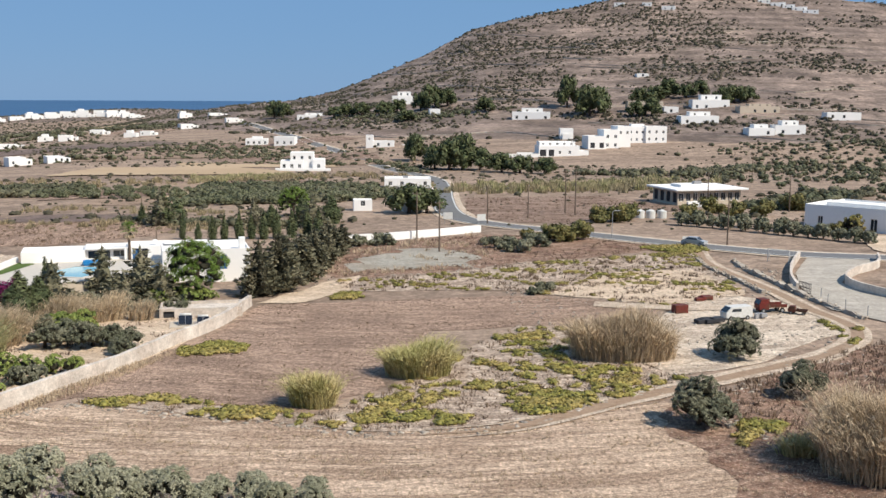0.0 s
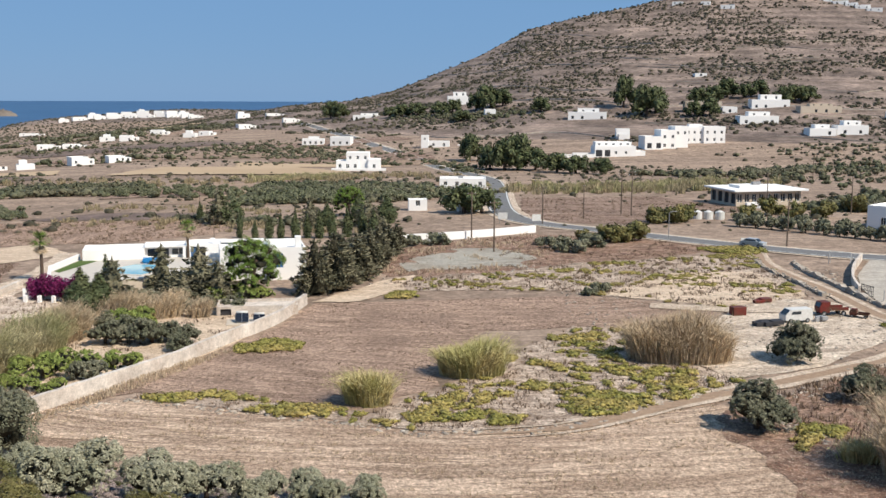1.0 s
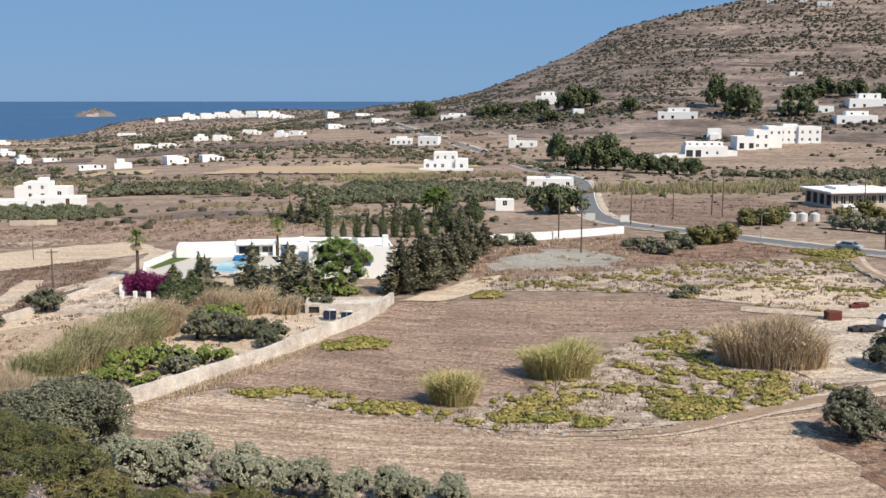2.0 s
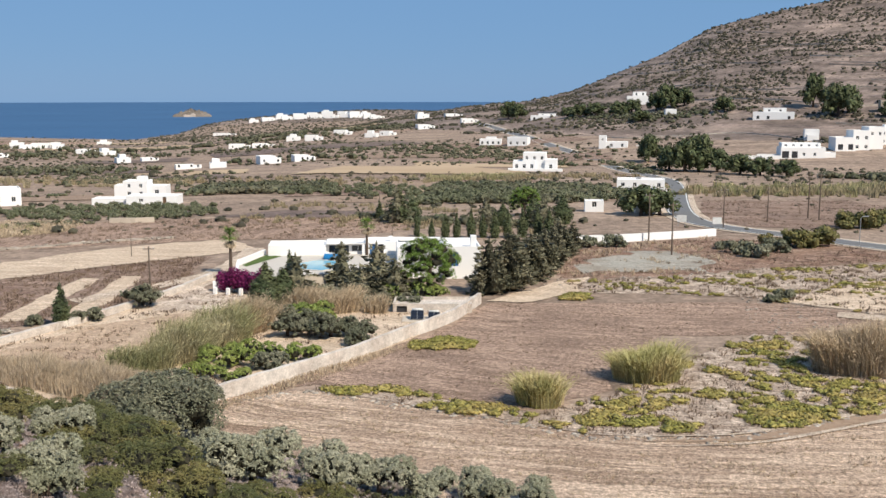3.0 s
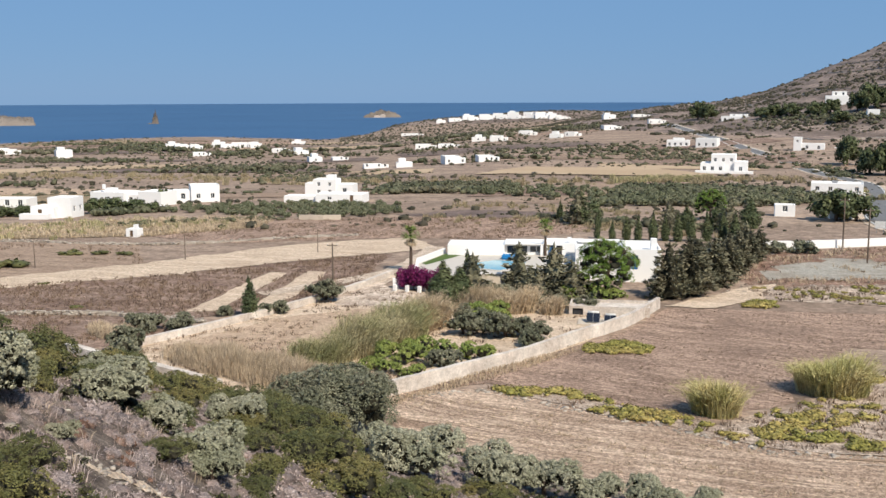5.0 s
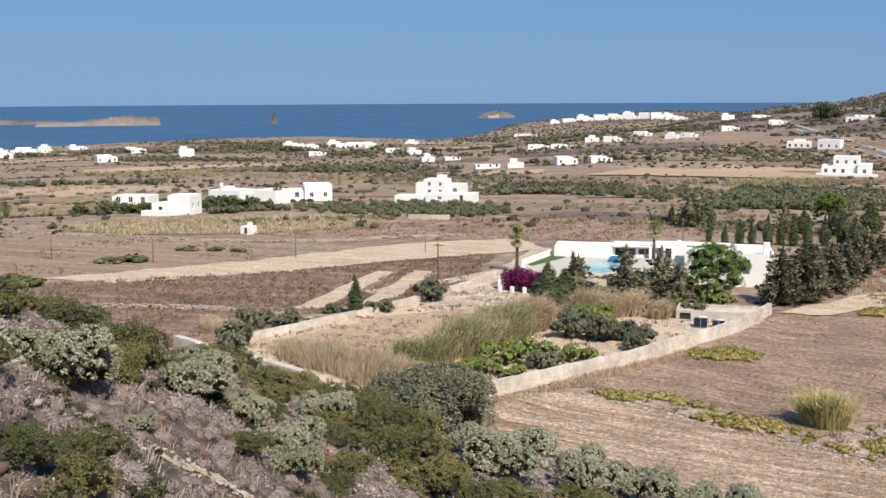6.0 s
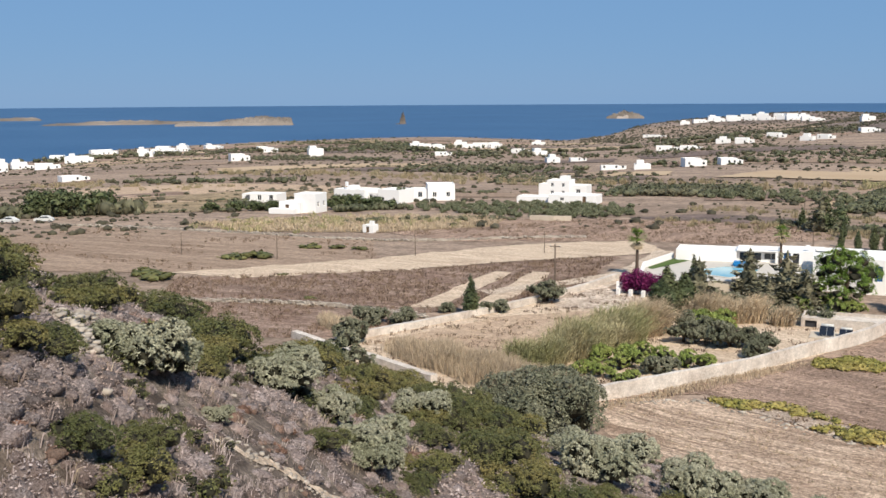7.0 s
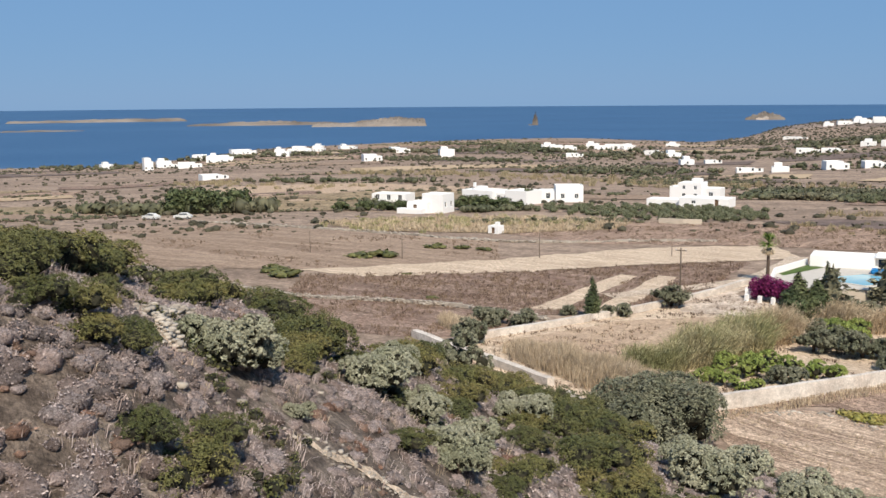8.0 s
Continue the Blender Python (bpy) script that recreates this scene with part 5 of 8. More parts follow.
W2 = lambda w, n=3, k="w": row("f", w, n, 0.9, 1.1, 1.4, k)
building("tower_house", "two-storey white house with a stepped tower", -140.6, 246.0, 14,
         [(0, 0, 0, 2.2, 5, 3.6, []), (2.2, 0, 0, 6.0, 6.5, 4.6, row("f", 6.0, 2, 2.9, 0.8, 1.0) + row("f", 6.0, 2, 0.8, 0.9, 1.1)), (5.6, 0.8, 4.4, 2.2, 2.8, 1.3, []), (8.2, 1, 0, 4.6, 5.5, 3.3, W2(4.6, 1))])
building("long_outbuilding", "low white outbuilding beside the olive grove", -127.4, 228.0, 14,
         [(0, 0, 0, 12, 6.5, 2.3, [("f", 8.6, 0.2, 0.9, 1.9, "d"), ("f", 3, 0.9, 1.0, 0.8, "w")]), (-8.5, 1.5, 0, 8.3, 5, 1.6, [])])
building("hamlet_house", "white house with rounded chimneys among trees", -178.5, 207.0, 4,
         [(0, 0, 0, 9.6, 7, 3.4, row("f", 9.6, 3, 1.0, 0.8, 1.0)), (3, 2, 3.2, 2.2, 2.2, 1.0, []), (9.4, 1.5, 0, 4.4, 6, 2.8, W2(4.4, 2)), (13.6, 0, 0, 6.4, 7, 3.8, row("f", 6.4, 2, 0.9, 0.8, 1.0))],
         extras=(("chimney", "white", (1.4, 3, 3.9, 2.0, 3.6, 5.0)),))
building("hamlet_house", "cubic white house beside the grove", -158.5, 220.5, 40, [(0, 0, 0, 7.0, 7, 4.2, row("f", 7, 2, 1.0)), (-4, 1, 0, 4.2, 5, 3.0, W2(4.2, 1))])
building("corner_house", "white house with stepped roof above the grass field", -166.5, 174.5, 14,
         [(0, 0, 0, 5.6, 5.2, 2.6, [("f", 1.6, 0.1, 1.0, 1.9, "d")]), (3.2, 1.4, 0, 5.4, 5.4, 4.4, row("r", 5.4, 2, 1.4)), (-1.5, -2, 0, 6.5, 2, 1.2, [])])
building("low_house", "low white house behind a dark hedge", -197.0, 192.5, 20, [(0, 0, 0, 9.6, 6, 2.5, W2(9.6, 3))])
building("field_hut", "tiny white field hut with a pointed stub", -122.0, 150.5, 8, [(0, 0, 0, 2.2, 2.0, 1.5, [("f", 0.7, 0.1, 0.7, 1.1, "d")]), (1.3, 0.3, 1.4, 0.7, 0.7, 0.8, [])], category="hut", group="")
building("road_house", "two-storey white house below the far road", -57.0, 370.5, 4,
         [(0, 0, 0, 8, 8, 3.4, W2(8, 3)), (3.5, 1, 0, 8.0, 7.5, 6.3, row("f", 8, 3, 3.9, 0.9, 1.2)), (11.2, 0, 0, 4.2, 7.5, 4.0, W2(4.2, 1)), (-1.5, -2.5, 0, 19, 2.2, 0.9, [])])
building("road_house", "white flat-roofed house in an olive grove", -95.5, 513, 6, [(0, 0, 0, 10.6, 7, 3.4, W2(10.6, 4)), (3, 1, 3.2, 5, 5, 1.2, [])])
building("road_house", "white flat-roofed house in an olive grove", -80.8, 507, -4, [(0, 0, 0, 9.8, 7, 4.4, W2(9.8, 3))])
building("tower_cottage", "small white house with a square tower", -34.8, 476, 0, [(0, 0, 0, 3.2, 4, 5.8, row("f", 3.2, 1, 3.6, 0.8, 1.0)), (3.1, 0.5, 0, 9.4, 5, 3.2, W2(9.4, 2)), (16, 6, 0, 17, 0.8, 1.5, [])])

# the terraced white complex on the hillside
building("hillside_apartments", "stepped white apartment house with dark verandas", 38.0, 424.5, 6,
         [(0, 0, 0, 16.5, 9, 4.4, [("f", 0.4, 0.3, 2.6, 2.6, "o"), ("f", 4.0, 0.3, 2.2, 2.6, "o"), ("f", 8.0, 1.2, 1.0, 1.2, "w"), ("f", 12.0, 1.2, 1.0, 1.2, "w")]), (1.0, 4, 4.2, 14.5, 6, 1.7, row("f", 14.5, 5, 0.4, 1.0, 0.8)),
          (16.5, 1, 0, 4, 7, 2.4, []), (-9, -1, 0, 9, 0.5, 1.3, [])])
building("hillside_apartments", "white apartment house with pillared terraces up the slope", 60.5, 446, 12,
         [(0, 0, 0, 8, 8, 5.6, row("f", 8, 2, 0.6, 2.0, 2.2, "o")), (7.6, 2, 0, 7, 8, 8.2, row("f", 7, 2, 4.6, 1.2, 1.4) + row("f", 7, 2, 1.0, 1.2, 1.4)), (14.4, 4, 0, 6, 8, 9.6, row("f", 6, 2, 6.2, 1.0, 1.3))])
building("hillside_apartments", "tall white apartment house at the top of the terraces", 80.5, 466, 8,
         [(0, 0, 0, 8, 8, 7.2, row("f", 8, 3, 4.2, 0.9, 1.2) + row("f", 8, 3, 1.0, 0.9, 1.2)), (7.8, -1, 0, 9.5, 8, 7.4, row("f", 9.5, 3, 4.3, 1.0, 1.3) + row("f", 9.5, 3, 1.2, 1.0, 1.3)), (3, 5, 7, 6, 3, 1.2, [])])
building("hillside_wall", "long white garden wall sloping up to the apartments", 20.5, 424, 8, [(0, 0, 0, 9, 0.5, 1.6, []), (9, 0.6, 0, 10, 0.5, 2.2, [])], group="", category="wall")
building("hillside_cottage", "small white cottage above the apartments", 52.5, 482, 0, [(0, 0, 0, 6, 5, 4.8, W2(6, 1)), (1, -1.6, 0, 4, 1.6, 2.4, [])])

for x, y, t, w, h, h2, nm, lab, mt in (
        (35.8, 562, -6, 20, 4.2, 2.0, "slope_house", "long white house with dark verandas among hillside trees", "white"),
        (-33, 681, 4, 15, 6.2, 2.6, "slope_house", "tall white house on the shoulder of the hill", "white"),
        (-8, 602, 6, 6, 4.4, 0, "slope_house", "small cubic white house on the hill", "white"),
        (-96, 698, 2, 20, 3.4, 1.2, "slope_house", "low white house under the hill", "white"),
        (97.8, 570, 0, 18.8, 5.8, 0, "slope_house", "cream stone house with a row of windows", "cream"),
        (132.5, 571, 2, 20, 5.0, 2.6, "slope_house", "two-storey white house with arcades", "white"),
        (116.5, 525, 4, 19, 4.2, 2.0, "slope_house", "white terraced house on the slope", "white"),
        (115.2, 560, 0, 7.5, 3.6, 0, "slope_house", "small white house between trees", "white"),
        (153, 553, 3, 21, 3.8, 1.2, "slope_house", "cream stone house on the slope", "cream"),
        (139, 486, 4, 12, 3.6, 1.6, "slope_house", "white house half hidden by garden trees", "white"),
        (152, 489, 2, 14, 4.4, 2.0, "slope_house", "white house with a garden", "white"),
        (191, 533, 0, 17, 3.4, 0, "slope_house", "low white house at the slope's edge", "white"),
        (123, 686, 0, 7.5, 2.6, 0, "slope_house", "lone white hut on the hillside", "white")):
    blocks = [(0, 0, 0, w, 8, h, row("f", w, max(1, int(w / 5)), 0.7, 1.3, 1.5, "w", (int(w) % 3,)))]
    if h2:
        blocks.append((w * 0.25, 2, h - 0.2, w * 0.55, 5.5, h2 + 0.2, row("f", w * 0.55, max(1, int(w / 7)), 0.6, 1.0, max(0.5, h2 - 1.2), "w")))
    building(nm, lab, x, y, t, blocks, mt, "houses on the hill", far=True)

# far white houses on the plain and along the coast
FAR_A = ((-162, 404, 9, 4.4), (-151, 414, 9, 3.2), (-255, 456, 9, 3.0), (-250, 470, 8, 2.6), (-190, 387, 10, 2.2), (-176, 387, 9, 2.4), (-238, 548, 12, 3.0), (-226, 552, 12, 3.0), (-228, 609, 11, 3.4), (-212, 596, 10, 4.0),
         (-213, 654, 11, 3.5), (-182, 618, 10, 3.8), (-177, 632, 9, 3.6), (-163, 679, 12, 3.6), (-205, 850, 14, 4.0), (-177, 830, 14, 3.5), (-146, 738, 12, 4.2))
FAR_B = ((-458, 616, 14, 4.0), (-420, 588, 8, 4.0), (-357, 504, 10, 3.2), (-448, 656, 13, 5.0), (-432, 659, 16, 4.0), (-422, 661, 9, 4.0), (-433, 744, 14, 3.5), (-406, 900, 20, 3.0), (-340, 560, 10, 3.0), (-300, 520, 12, 2.6),
         (-356, 255, 11, 3.4), (-401, 386, 10, 5.0), (-416, 462, 12, 5.4), (-446, 609, 12, 3.4), (-425, 634, 14, 4.6), (-408, 642, 9, 4.0), (-565, 411, 10, 4.0), (-500, 508, 9, 3.4))
FAR_C = ((-564, 456, 9, 6.0), (-592, 496, 13, 6.5), (-580, 480, 9, 4.0), (-624, 541, 11, 4.2), (-641, 589, 9, 3.6), (-643, 479, 10, 5.0), (-597, 347, 10, 3.4), (-511, 322, 5, 7.5), (-530, 345, 12, 4.0), (-551, 358, 12, 4.6), (-502, 341, 13, 3.8), (-541, 388, 16, 4.4),
         (-560, 400, 10, 6.0), (-605, 420, 13, 5.0), (-628, 474, 14, 4.4), (-537, 437, 12, 4.0), (-562, 477, 9, 4.0), (-605, 524, 8, 4.4), (-632, 577, 10, 3.4), (-517, 520, 9, 3.6))
FAR_D = ((-429, 1072, 14, 3.4), (-420, 1090, 14, 4.2), (-411, 1080, 12, 3.6), (-404, 1098, 13, 4.4), (-397, 1085, 16, 3.4), (-391, 1104, 12, 4.6), (-382, 1090, 12, 4.0), (-376, 1110, 13, 5.0), (-368, 1093, 12, 3.8), (-360, 1118, 14, 4.4), (-353, 1100, 12, 4.0),
         (-346, 1116, 13, 4.6), (-339, 1094, 13, 3.6), (-330, 1104, 12, 4.2), (-321, 1088, 14, 3.8), (-312, 1080, 12, 3.2), (-440, 1060, 11, 2.8))
k = 0
for rows_ in (FAR_A, FAR_B, FAR_C, FAR_D):
    for x, y, w, h in rows_:
        k += 1
        t = -math.degrees(math.atan2(-x, y)) * -1 + (k * 37 % 40) - 20
        two = k % 3 == 0
        w, h = (w * 0.9, h * 1.1) if rows_ is FAR_D else (w * 0.72, h * (0.66 + 0.08 * (k % 4)))
        blocks = [(-w / 2, 0, 0, w, 6.5, h, row("f", w, 1 + k % 3, 0.8, 0.8, 1.0, "w", (k % 2,)))]
        if two:
            blocks.append((-w * 0.4 + (k % 5) * 0.3, 1.2, h - 0.2, w * 0.45, 4.5, 1.7, []))
        else:
            blocks.append((w / 2, 1.0, 0, w * 0.4, 5, h * 0.72, row("f", w * 0.4, 1, 0.7, 0.9, 1.0, "w")))
        building("village_house", "white flat-roofed village house with small windows", x, y, t, blocks, "white", "village houses", far=True)
for x, y, w, h in ((150, 932, 9, 2.6), (171, 918, 8, 3.0), (186, 902, 11, 3.4), (282, 918, 12, 3.2), (289, 912, 10, 3.0), (296, 905, 12, 3.4), (303, 897, 12, 3.0), (272, 925, 10, 3.0)):
    building("summit_house", "small white house near the hilltop", x, y, -14, [(-w / 2, 0, 0, w, 6, h, row("f", w, 2, 0.8, 1.0, 1.2))], "white", "houses near the summit", far=True)



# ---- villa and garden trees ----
# windbreak hearts are coloured near-black by dark_core, as shade deep in the boughs
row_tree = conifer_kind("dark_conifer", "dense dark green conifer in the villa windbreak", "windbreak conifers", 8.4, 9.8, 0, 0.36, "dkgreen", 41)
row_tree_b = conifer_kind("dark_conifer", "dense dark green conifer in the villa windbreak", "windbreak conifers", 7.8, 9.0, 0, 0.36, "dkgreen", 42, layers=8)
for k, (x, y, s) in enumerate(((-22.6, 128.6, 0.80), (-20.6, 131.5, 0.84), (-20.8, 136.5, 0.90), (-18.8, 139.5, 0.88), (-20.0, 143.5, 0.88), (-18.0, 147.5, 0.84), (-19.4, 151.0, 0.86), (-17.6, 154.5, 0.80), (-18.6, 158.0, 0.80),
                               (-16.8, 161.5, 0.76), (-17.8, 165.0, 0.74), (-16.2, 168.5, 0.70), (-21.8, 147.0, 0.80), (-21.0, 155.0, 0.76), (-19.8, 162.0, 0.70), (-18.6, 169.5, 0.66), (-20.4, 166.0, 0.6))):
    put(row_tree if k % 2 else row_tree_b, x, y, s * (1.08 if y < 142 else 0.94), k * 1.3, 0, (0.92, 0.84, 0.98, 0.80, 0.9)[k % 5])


g = np.random.default_rng(5)
lobes = []
for k in range(34):
    a, u = k * 2.399 + g.uniform(-0.3, 0.3), (k + 0.5) / 34
    rr_, zz = 3.1 * math.sqrt(1 - (1 - 1.25 * u) ** 2) if u < 0.8 else 2.9 * (1.9 - u), 6.0 - 4.4 * u ** 1.3
    s = g.uniform(0.62, 0.98)
    lobes.append((rr_ * math.cos(a) * g.uniform(0.8, 1.05), rr_ * math.sin(a) * g.uniform(0.8, 1.05), zz + g.uniform(-0.25, 0.25), s, s, s * 0.66))
pine = tree("umbrella_pine", "bright green rounded umbrella pine beside the villa", "pine tree", "", tufted(lobes, 420, 0.40, 22000, 0.075, 51, 1.2, 0.7, 0.74), "pine", trunk_arrays(4.4, 0.28, 11, 2.2, 51))
put(pine, -29.8, 125.6, 1.08, 0.5)
put(pine, -30.3, 213.7, 0.85, 2.5)

cone = conifer_kind("young_conifer", "open dark green conifer in the garden", "garden conifers", 4.6, 5.8, 0, 0.24, "dkgreen", 43, layers=7)
for x, y, s, a, sz in ((-41.0, 126.0, 1.3, 0, 0.84), (-35.4, 122.6, 1.35, 2, 0.8), (-43.6, 116.6, 1.2, 3.0, 0.8), (-33.0, 122.0, 1.0, 3.4, 0.8), (-38.5, 123.0, 0.9, 4, 0.66), (-36.8, 120.5, 0.9, 5, 0.7)):
    put(cone, x, y, s, a, 0, sz)
put(cone, -53.0, 197.6, 1.05, 1.0)
put(cone, -34.5, 192.0, 0.9, 2.0)
put(cone, -24.0, 194.0, 1.0, 4.0)
cyp = cypress_kind("cypress", "slim dark green cypress", "cypresses", 2.0, 6.0, 1500, 0.16, "cypress", 44)
for x, y, s, sz in ((-45.8, 120.5, 0.95, 1.0), (-63.9, 99.8, 0.9, 0.92), (-58, 203, 0.75, 0.9), (-44.1, 178, 0.55, 1.0), (-41, 176, 0.6, 1.0), (-38.8, 177, 0.75, 1.0),
                    (-36.9, 177.5, 0.7, 1.1), (-34.5, 178, 0.8, 1.1), (-32.6, 179, 0.72, 1.05), (-30.5, 179, 0.85, 1.0), (-28.5, 180, 0.8, 1.1), (-26.0, 181, 0.9, 1.0), (-23.6, 183, 0.85, 1.05), (-21.4, 181, 0.9, 1.0), (-47, 190, 0.6, 1.0)):
    put(cyp, x, y, s, x, 0, sz)

thuja = cypress_kind("broad_cypress", "broad dense dark green cypress above the reeds", "broad cypresses", 3.4, 5.2, 3600, 0.16, "cypress", 45)
for x, y, s, sz in ((-45.9, 113.0, 1.05, 1.0), (-44.2, 114.2, 0.95, 0.92), (-47.0, 114.8, 0.82, 0.85), (-38.6, 152.0, 0.8, 0.75), (-36.6, 151.0, 0.7, 0.7), (-52.6, 198.5, 1.1, 1.0), (-21.5, 203.0, 1.0, 1.0), (-26.5, 199.0, 0.9, 1.1), (-32.0, 197.0, 0.85, 0.9)):
    put(thuja, x, y, s, x, 0, sz)

palm = new("palm_tree")
tagged(palm, "fan palm with green crown and brown skirt", "palm tree", "palm trees")
pv, pf = [], []
tube(pv, pf, [(0, 0, -0.2), (0.05, 0, 2.2), (0, 0.05, 4.7)], 0.26, 0.17, 8)
mesh_ob("trunk", pv, pf, M["bark"], True).parent = palm


def fronds(n, z, lift, size, seed):
    g = np.random.default_rng(seed)
    v, f = [], []
    for i in range(n):
        a, e = g.uniform(0, math.tau), g.uniform(*lift)
        d = Vector((math.cos(a) * math.cos(e), math.sin(a) * math.cos(e), math.sin(e)))
        s = Vector((-math.sin(a), math.cos(a), 0))
        p0, p1 = Vector((0, 0, z)), Vector((0, 0, z)) + d * size * 0.6
        for j in range(9):
            t = (j - 4) / 4 * 1.1
            tip = p1 + (d * math.cos(t) + s * math.sin(t)) * size * 0.62 - Vector((0, 0, 0.12 * size * (1 + t * t)))
            k = len(v)
            w = s * 0.05
            v += [(p1 - w)[:], (p1 + w)[:], tip[:]]
            f.append((k, k + 1, k + 2))
        k = len(v)
        v += [(p0 - s * 0.03)[:], (p0 + s * 0.03)[:], (p1 + s * 0.03)[:], (p1 - s * 0.03)[:]]
        f.append((k, k + 1, k + 2, k + 3))
    return v, f


mesh_ob("crown", *fronds(46, 4.8, (-0.4, 1.4), 1.35, 3), M["pine"]).parent = palm
mesh_ob("dead_fronds", *fronds(34, 4.5, (-1.35, -0.6), 1.15, 4), M["reed"]).parent = palm
put(palm, -59.6, 134.2, 1.05, 0, 0.4)
put(palm, -43.2, 144.6, 0.85, 1.5, TERR)

garden_bush = bush_kind("garden_bush", "leafy green garden bush", "garden bushes", 3.0, 1.9, 3600, 0.085, "bush", 61, lobes=22)
for x, y, s, a in ((-40.5, 88.2, 1.2, 0), (-38.0, 90.0, 1.15, 1), (-39.5, 85.0, 0.7, 2), (-37.3, 84.2, 0.6, 4), (-41.8, 84.5, 0.6, 5), (-33.8, 92.2, 0.9, 3), (-37.6, 107.5, 1.3, 2), (-40.0, 110.0, 0.9, 1), (-31.6, 122.0, 1.3, 0.4), (-28.6, 124.5, 1.0, 2.3)):
    put(garden_bush, x, y, s, a)
dark_bush = bush_kind("dark_bush", "dark green rounded bush", "dark bushes", 3.0, 2.1, 4200, 0.08, "olive", 62, lobes=22)
for x, y, s, a in ((-35.6, 88.5, 1.05, 0), (-31.0, 99.3, 1.0, 1), (-62.6, 102.5, 0.95, 3), (-67.5, 100.2, 0.7, 1), (-70.6, 90.2, 1.2, 0.2), (-67.6, 92.0, 1.05, 4), (-73.5, 92.0, 0.9, 2), (-30.3, 117.8, 0.9, 2.0), (-36.8, 118.5, 1.2, 1), (-34.0, 117.5, 1.0, 3), (-43.5, 120.5, 1.1, 2), (-40.5, 121.5, 1.0, 5), (-47.8, 118.0, 0.9, 4), (-38.6, 117.2, 0.8, 1), (-30.8, 121.2, 0.9, 3)):
    put(dark_bush, x, y, s, a)
orchard_olive = olive_kind("olive_tree", "small grey-green olive tree in the walled garden", "garden olive trees", 3.6, 2.4, 3600, 0.08, "olive", 63)
for x, y, s, a in ((-36.6, 103.4, 1.1, 0), (-34.2, 101.6, 1.1, 1), (-32.6, 103.0, 0.9, 2), (-38.8, 101.0, 1.0, 3), (-31.2, 101.4, 0.8, 4), (-40.5, 105.5, 0.9, 5), (-60.9, 112.0, 1.15, 2.4), (-66.0, 82.5, 1.1, 1.0)):
    put(orchard_olive, x, y, s, a)
for x, y, w, d, h, n, mt, t, lab in ((-46.8, 85.4, 5.6, 7.0, 3.2, 2000, "reedgrey", -15, "low grey-green end of the garden reed bed"), (-45.6, 91.0, 6.4, 8.0, 4.0, 3200, "reedgrey", 10, "tall grey-green reeds leaning with the wind"),
                                     (-44.6, 96.6, 6.0, 7.0, 4.3, 2800, "reedgrey", 30, "tall grey-green reeds in the walled garden"), (-44.4, 102.8, 5.4, 6.6, 4.2, 2600, "reed", 0, "dry pale reeds at the end of the reed bed"),
                                     (-41.5, 113.5, 5.5, 4.0, 3.6, 1500, "reed", 10, "dry brownish reeds between garden conifers"), (-37.5, 113.8, 5.0, 3.5, 3.4, 1300, "reed", 30, "dry brownish reeds between garden conifers"),
                                     (-33.2, 114.2, 2.6, 2.4, 2.6, 500, "reed", 0, "dry reeds beside the garden store")):
    c = reed_kind("reed_bed", lab, w, d, h, n, 0.05, mt, int(w * 10), 0.0, 0.1, "garden reeds", -0.28)
    put(c, x, y, 1.0, radians(t))
v, f = blades(9000, 19, 5.5, 2.4, 0.035, 77, 0.9, 0.1, 0.15, 0, -0.12)
dry = mesh_ob("tall_dry_grass", v, f, M["straw"])
put(tagged(dry, "tall pale dry grass along the garden wall", "dry grass", kind="stuff"), -52.5, 80.0, 1.0, radians(-14))
v, f = blades(5200, 9, 7, 2.3, 0.035, 76, 0.9, 0.1, 0.15, 0, -0.12)
put(tagged(mesh_ob("tall_dry_grass", v, f, M["straw"]), "tall pale dry grass beside the reed bed", "dry grass", kind="stuff"), -46.6, 78.6, 1.0, radians(-14))
v, f = blades(1800, 8, 3, 1.8, 0.035, 78, 0.6, 0.5, 0.1)
put(tagged(mesh_ob("tall_dry_grass", v, f, M["straw"]), "tall pale dry grass below the slope", "dry grass", kind="stuff"), -72, 86.5, 1.0, radians(-20))
v, f = blades(2600, 26, 2.2, 0.5, 0.04, 79, 0.5, 0.5, 0.05)
put(tagged(mesh_ob("wall_foot_grass", v, f, M["straw"]), "brown weeds at the foot of the garden wall", "dry grass", kind="stuff"), -30.5, 87.5, 1.0, radians(68))

# ---- the scrubby slope ----
def near_slope(n, seed, rmin=9.0, rmax=76.0):
    """Places on the slope, thinned with distance."""
    g = np.random.default_rng(seed)
    out = []
    while len(out) < n:
        r = rmin + (rmax - rmin) * g.uniform(0, 1) ** 1.05
        b = g.uniform(-78, -3)
        x, y = r * math.sin(radians(b)), r * math.cos(radians(b))
        if slope(x, y) > 0.5:
            out.append((x, y, r, b, g.uniform(0, 1)))
    return out


SPUR_PATH = smooth_line([(-20.5, 17.8), (-17.2, 14.8), (-16.1, 14.3), (-15.0, 13.9), (-14.5, 14.4), (-14.5, 15.4), (-14.1, 16.0), (-13.4, 16.5), (-13.35, 17.3), (-13.1, 18.2), (-12.8, 19.4), (-12.3, 21.0)], 0.25)


def path_open(i):
    """Whether the footpath shows bare at its i-th point: along its upper end and again lower down."""
    return 6 <= i < 26 or i >= 35


OPEN_PATH = [p for i, p in enumerate(SPUR_PATH) if path_open(i)]


def off_path(x, y):
    return min((x - p.x) ** 2 + (y - p.y) ** 2 for p in OPEN_PATH) ** 0.5


